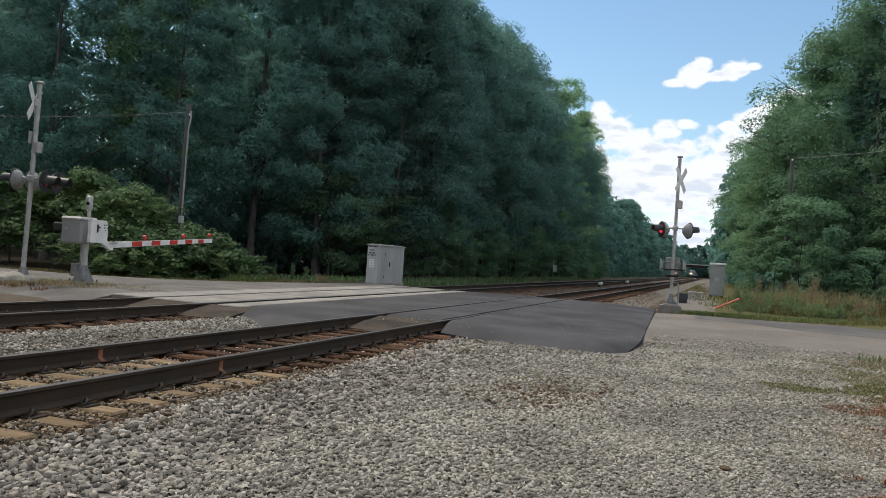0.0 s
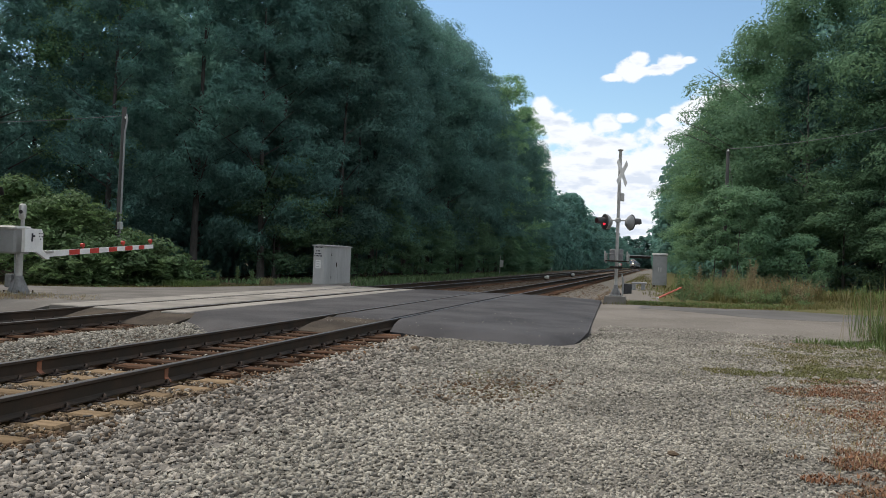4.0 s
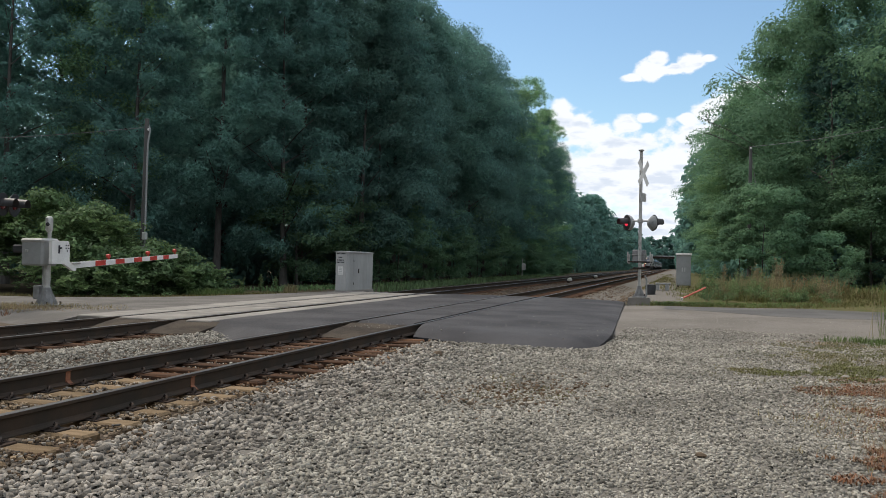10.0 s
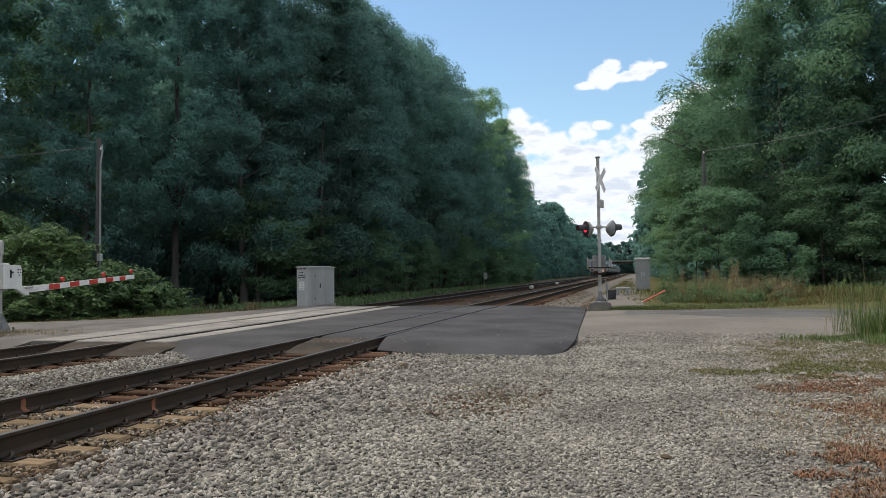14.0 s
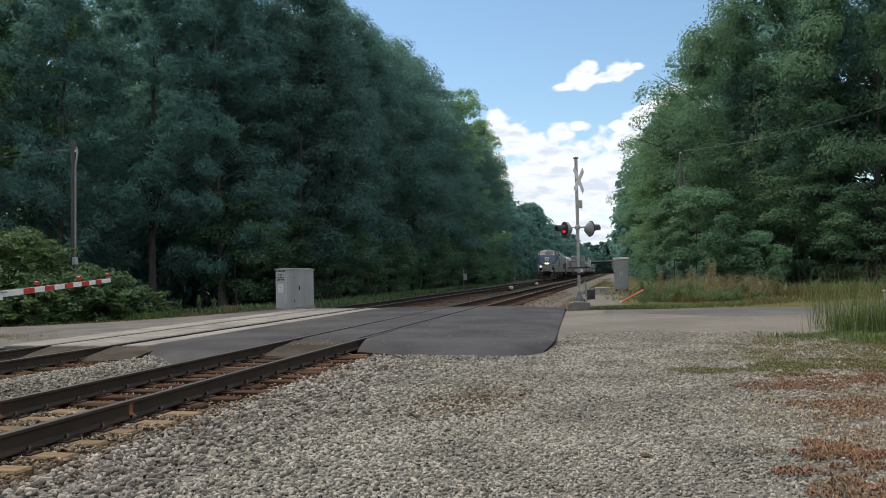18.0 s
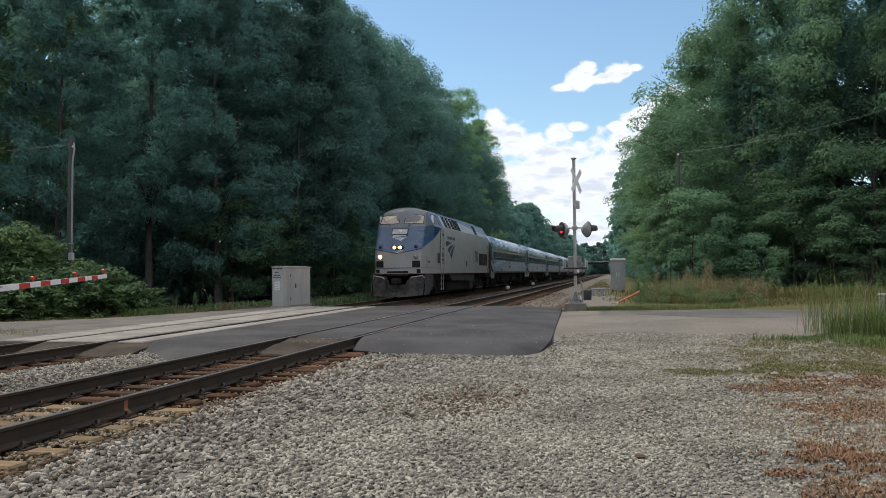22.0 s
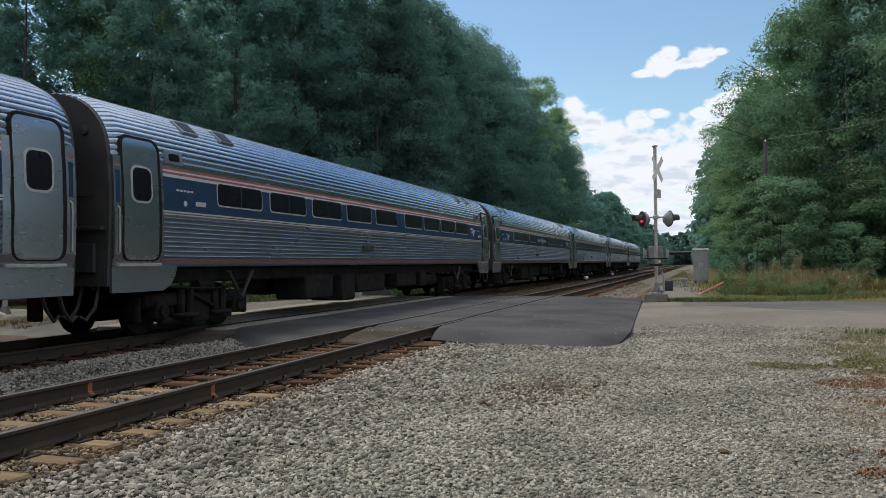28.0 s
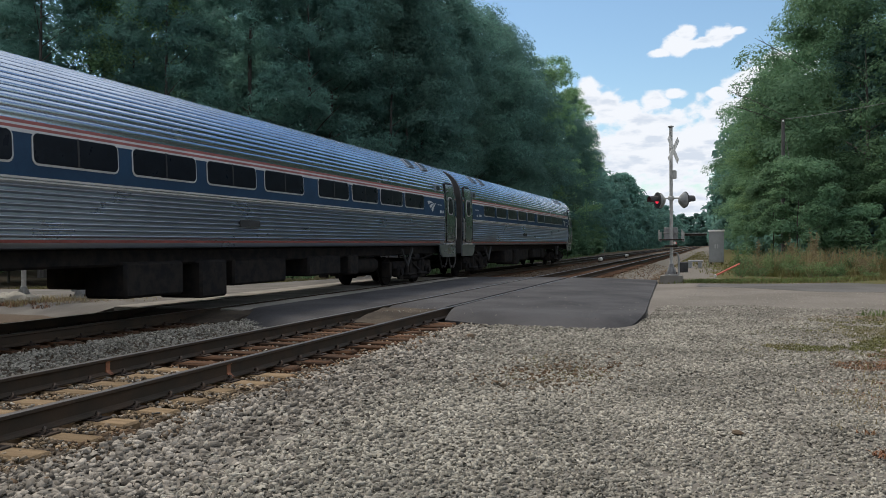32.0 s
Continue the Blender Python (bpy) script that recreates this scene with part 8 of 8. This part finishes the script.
def make_plants():
    blades("tall_grass", "clump of tall green roadside grass", 15000, blotches([(6.15, 19.3, 1.5, 1.8), (7.0, 18.0, 1.4, 1.5)], 0.7), 0.85, 0.0075, "grass", 1, 0.7)
    blades("tall_grass", "thin tall grass stems with seed heads", 800, patch(5.9, 19.2, 1.8, 2.2), 1.65, 0.005, "grass", 2, 0.45)
    blades("tall_grass", "thin tall grass stems gone to seed", 120, patch(5.6, 19.0, 1.9, 2.2), 1.75, 0.005, "grass_dry", 22, 0.4)
    blades("low_grass", "short green grass at the road's edge", 11000, blotches([(4.2, 17.2, 1.1, 0.55), (5.4, 16.4, 1.4, 0.9), (7.2, 15.8, 1.6, 1.2), (3.3, 17.6, 0.6, 0.3)]), 0.16, 0.006, "grass", 3, 0.8)
    blades("low_grass", "olive growth over gravel", 30000, blotches([(1.35, 12.5, 0.75, 0.45), (2.2, 12.7, 0.9, 0.75), (3.1, 13.2, 0.9, 0.9), (4.2, 13.0, 1.2, 0.9), (5.2, 13.2, 1.2, 1.0)], 0.85, 1.5), 0.03, 0.006, "grass_olive", 4, 1.6, lift=0.036)
    blades("low_grass", "thin olive growth between stones", 30000, blotches([(2.3, 14.7, 0.9, 0.9), (3.2, 15.2, 1.2, 1.3), (3.0, 16.6, 1.1, 0.8), (4.5, 14.8, 1.3, 1.4), (5.6, 14.6, 1.3, 1.3), (6.0, 13.0, 1.3, 0.9)], 1.3, 1.5), 0.026, 0.006, "grass_olive", 5, 1.6, lift=0.032)
    blades("low_grass", "sparse green growth in gravel", 6000, blotches([(1.9, 13.6, 1.2, 1.6), (1.6, 11.6, 1.1, 0.8), (2.9, 15.8, 1.4, 1.8), (0.9, 12.4, 0.6, 0.6)], 1.7, 2.2), 0.022, 0.006, "grass_olive", 26, 1.6, lift=0.030)
    blades("dry_litter", "red-brown dry plant litter on gravel", 20000, blotches([(1.95, 11.1, 0.5, 0.5), (2.6, 11.5, 0.7, 0.75), (3.6, 11.4, 1.0, 0.8), (4.6, 11.2, 1.0, 0.8)], 1.1, 1.6), 0.022, 0.006, "litter", 6, 1.8, lift=0.034)
    blades("dry_litter", "red-brown dry plant litter on gravel", 17000, blotches([(2.05, 9.1, 0.45, 0.8), (2.6, 9.6, 0.7, 1.3), (3.4, 9.4, 1.1, 1.7), (2.6, 7.9, 0.7, 0.7)], 1.5, 1.5), 0.022, 0.006, "litter", 7, 1.8, lift=0.032)
    blades("dry_litter", "thick orange-brown dry grass on gravel", 16000, blotches([(1.5, 7.1, 0.4, 0.4), (1.95, 6.6, 0.5, 0.6), (2.5, 6.7, 0.6, 0.6), (1.75, 5.6, 0.5, 0.5), (1.2, 6.4, 0.18, 0.18), (2.6, 5.8, 0.7, 0.6)], 1.1, 1.9), 0.034, 0.006, "litter", 8, 1.8, lift=0.036)
    blades("dry_litter", "thin brown plant litter among gravel", 9000, blotches([(2.4, 9.0, 1.1, 2.6), (3.6, 9.6, 1.4, 2.2), (1.7, 7.6, 0.5, 1.2)], 1.9, 1.8), 0.02, 0.005, "litter", 24, 1.8, lift=0.030)
    blades("dry_litter", "pale dry grass wisps on gravel", 2200, blotches([(2.2, 8.2, 1.2, 2.4)], 1.0, 2.0), 0.06, 0.004, "grass_dry", 9, 1.4, lift=0.045)
    blades("sparse_weeds", "sparse low weeds in pale gravel", 2200, blotches([(-1.75, 9.3, 0.55, 0.8), (-2.2, 10.4, 0.3, 0.3)], 1.0, 3.0), 0.03, 0.006, "grass_olive", 25, 1.4, lift=0.02)
    # verge beyond the road
    blades("tall_grass", "tall straw-coloured grass on the verge", 3600, blotches([(2.6, 36.6, 1.4, 1.2), (4.3, 36.8, 1.3, 1.2), (5.8, 37.2, 0.9, 0.8)], 0.8, 0.9), 1.15, 0.007, "grass_dry", 41, 0.5)
    blades("tall_grass", "tall pale green grass on the verge", 6500, blotches([(2.0, 36.6, 1.5, 0.9), (4.6, 36.6, 1.8, 1.0), (7.6, 37.0, 2.0, 1.1), (11.0, 37.6, 2.2, 1.2)], 0.7, 1.1), 0.62, 0.009, "grass_olive", 42, 0.6)
    blades("verge_grass", "short olive verge grass", 14000, strip([(-0.9, 30.9), (0.8, 31.0), (2.6, 31.4), (4.6, 32.7), (7.2, 34.6), (10, 36.5)], 0.55), 0.15, 0.010, "grass_olive", 10, 0.7)
    blades("verge_grass", "short green verge grass", 6000, strip([(-0.9, 30.7), (0.8, 30.8), (2.6, 31.2), (4.6, 32.4)], 0.3), 0.18, 0.010, "grass", 21, 0.7)
    blades("verge_grass", "low olive grass before the trees", 12000, patch(7.5, 38.6, 6.5, 4.6), 0.22, 0.012, "grass_olive", 11, 0.7)
    blades("verge_grass", "rough green grass under the trees", 5000, blotches([(9, 41, 5, 2.0), (14, 41, 4, 2.0), (3, 41.5, 3, 1.5)]), 0.55, 0.014, "grass", 23, 0.5)
    blades("verge_grass", "olive grass before the trees", 7000, blotches([(3.3, 34.9, 1.6, 1.4), (4.6, 35.6, 1.4, 1.3), (2.0, 35.4, 1.0, 1.0)], 0.8), 0.42, 0.008, "grass_olive", 12, 0.6)
    blades("verge_grass", "patchy grass round an equipment box", 550, patch(0.4, 40.0, 1.3, 5.0), 0.18, 0.012, "grass_olive", 16, 0.8)
    rng = random.Random(12)
    for k in range(48):
        x, y = rng.uniform(0.9, 6.0), rng.uniform(33.4, 38.2)
        brown = rng.random() < 0.22
        h = rng.uniform(0.45, 1.2) * (1.15 if 2.4 < x < 4.6 else 0.85) * (0.6 if y < 35 else 1.0)
        leafy_weed(x, y, h, rng.uniform(0.3, 0.55), 420, 0.08, "weed_brown" if brown else "bush_leaf", 300 + k, "dry brown roadside weed" if brown else "leafy green roadside weed")
    for k, (x, y, h, m) in enumerate(((3.8, 36.5, 1.95, "weed_brown"), (3.95, 36.8, 1.8, "weed_brown"), (3.0, 36.6, 1.75, "weed_brown"), (1.64, 36.5, 1.62, "weed_brown"), (2.26, 36.5, 1.5, "bush_leaf"),
                                      (0.9, 37.5, 1.2, "bush_leaf"), (1.3, 38.6, 1.4, "bush_leaf"), (5.2, 36.0, 0.9, "bush_leaf"), (6.6, 37.0, 0.7, "grass_olive"), (8.4, 38.0, 0.8, "bush_leaf"))):
        leafy_weed(x, y, h, 0.26, 520, 0.08, m, 340 + k, "tall dry brown weed stalk with seed heads" if m == "weed_brown" else "leafy green weed on the verge")
    blades("track_weeds", "dull olive growth beside the near rails", 4500, strip([(-0.8, 41), (-1.2, 55), (-1.7, 72), (-2.2, 95), (-2.6, 130), (-3.2, 170)], 0.75), 0.13, 0.016, "grass_olive", 38, 0.7, 0, "weeds")
    # beyond the tracks
    blades("dry_grass", "dry orange grass round a gate", 6500, blotches([(-15.6, 16.6, 2.2, 1.3), (-17.0, 16.2, 1.2, 0.8)], 0.9, 1.3), 0.20, 0.005, "grass_dry", 17, 0.6, lift=0.22)
    blades("dry_grass", "rust-coloured low grass beside the rails", 5000, blotches([(-15.4, 16.2, 1.8, 1.1), (-14.3, 16.2, 0.7, 1.0), (-16.8, 16.0, 1.2, 0.8)], 1.0, 1.6), 0.13, 0.008, "litter", 18, 0.8, lift=0.22)
    blades("verge_grass", "low olive grass at the wood's edge", 4200, strip([(-26, 24.6), (-21.5, 24.6), (-18.6, 25.6), (-17.4, 27.8), (-16.5, 30.6)], 0.5), 0.13, 0.012, "grass_olive", 19, 0.5)
    blades("verge_grass", "yellow-green grass at the wood's edge", 2400, patch(-18.1, 28.4, 0.9, 1.4), 0.32, 0.010, "grass", 20, 0.5)
    for k, (x, y, h) in enumerate(((-17.3, 30.6, 1.0), (-16.75, 30.9, 0.95), (-18.1, 30.4, 0.9))):
        leafy_weed(x, y, h * 0.85, 0.16, 300, 0.10, "bush_leaf", 360 + k, "upright leafy weed at the wood's edge")
    blades("dry_weeds", "pale dry weeds at the wood's edge", 260, patch(-16.2, 31.2, 0.3, 0.3), 0.45, 0.01, "grass_dry", 35, 0.4, 0, "weeds")
    blades("track_weeds", "green weeds along the far rails", 5000, strip([(-14.2, 36), (-14.6, 50), (-15.0, 65), (-15.4, 85), (-16, 110)], 0.5), 0.38, 0.02, "bush_leaf", 36, 0.4, 0, "weeds")
    blades("undergrowth", "dark undergrowth along the wood", 2500, strip([(-19, 34), (-18.2, 40), (-18, 55), (-18, 75), (-18, 100)], 0.9), 0.25, 0.03, "bush_leaf", 37, 0.5, 0, "undergrowth")
    # bushes by the gate
    for k, (x, y, s, h) in enumerate(((-23.0, 27.2, 2.3, 3.4), (-26.4, 28.2, 2.6, 4.3), (-20.5, 27.6, 1.7, 2.0), (-19.6, 29.2, 1.1, 1.5), (-29.8, 27.5, 2.6, 4.2), (-21.6, 26.2, 1.6, 1.7))):
        b = thing("bush", "leafy green bush at the wood's edge", "bush", "bushes by the gate", m=pose(x, y, height(x, y)))
        crown = broad_crown(100 + k, h, s, -0.2, int(1300 * s), 0.17, 30)
        part("stalk", trunk_shape(200 + k, h * 0.8, 0.06, 7, s * 0.8, 0.3).mesh("stems", M["bark"], 50), None, b)
        # long arching fronds that stand out of the crown, with leaflets in two rows
        srng = np.random.default_rng(500 + k)
        pos, nor = [], []
        for q in range(int(150 * s)):
            a, d = srng.uniform(0, 6.283), s * srng.uniform(0.0, 0.95) ** 0.7
            low = np.array([math.cos(a) * d, math.sin(a) * d, h * (1.0 - 0.75 * (d / s) ** 2) - 0.35 + srng.uniform(-0.5, 0.1)])
            b2 = a + srng.normal(0, 0.8)
            way = np.array([math.cos(b2), math.sin(b2), srng.uniform(0.15, 0.9)]) * srng.uniform(0.55, 1.1)
            side = np.array([-math.sin(b2), math.cos(b2), 0.0])
            for w in np.linspace(0.12, 1, 13):
                mid = low + way * w + np.array([0, 0, -0.55]) * w * w
                for e in (-1, 1):
                    pos.append(mid + side * e * (0.045 + 0.1 * (1 - w) ** 0.5) + srng.normal(0, 0.012, 3))
                    nor.append(np.array([0, 0, 1.0]) - 0.3 * way + srng.normal(0, 0.25, 3))
        crown = joined(crown, leaf_cards(srng, np.array(pos), np.array(nor), 0.20, 0.40))
        part("foliage", raw_mesh("leaves", *crown, M["bush_leaf"]), None, b)
    # scrub along the far track
    for k, (x, y, s, h) in enumerate(((-16.5, 92, 1.6, 1.9), (-16.8, 100, 1.8, 2.2), (-17.2, 109, 1.8, 2.0), (-17, 118, 1.8, 2.2), (3.9, 42.8, 2.1, 5.6), (6.6, 43.2, 1.8, 2.8), (2.7, 43.3, 1.4, 5.0))):
        b = thing("bush", "leafy green bush beside the railway", "bush", "bushes along the railway", m=pose(x, y, height(x, y)))
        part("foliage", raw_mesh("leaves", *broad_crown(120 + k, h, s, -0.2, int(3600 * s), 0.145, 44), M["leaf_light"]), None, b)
        part("stalk", trunk_shape(220 + k, h * 0.8, 0.05, 6, s * 0.8, 0.3).mesh("stems", M["bark"], 50), None, b)


make_plants()


def make_dead_branches():
    """Bare twigs standing out of the wood's edge."""
    rng = random.Random(31)
    for a, b in (((5.2, 52.3, 11.6), (2.6, 52.0, 13.5)), ((4.4, 52.3, 8.6), (1.0, 52.0, 10.5)), ((4.4, 52.6, 8.2), (1.3, 52.2, 9.6))):
        a, b = Vector(a), Vector(b)
        s = Shape().tube([a, a.lerp(b, 0.5) + Vector((0, 0, 0.12)), b], 0.02, 5)
        for k in range(9):
            u = 0.45 + 0.06 * k
            p = a.lerp(b, u)
            q = p + Vector((rng.uniform(-0.7, 0.1), rng.uniform(-0.4, 0.4), rng.uniform(-0.15, 0.6)))
            s.rod(p, q, 0.016, 0.006, 4)
        tagged(new("dead_branch", s.mesh("dead_branch", M["bark"])), "bare brown dead branch at the wood's edge", "branch")


make_dead_branches()


def motions():
    for ob, behind in TRAIN:
        rows = []
        for k in range(33):
            front = NOSE_AT_23 - SPEED * (k - 23.0) + behind
            rows.append((float(k), train_pose(front, 20.0 if behind == 0 else 25.7)))
        walk(ob, rows)


motions()
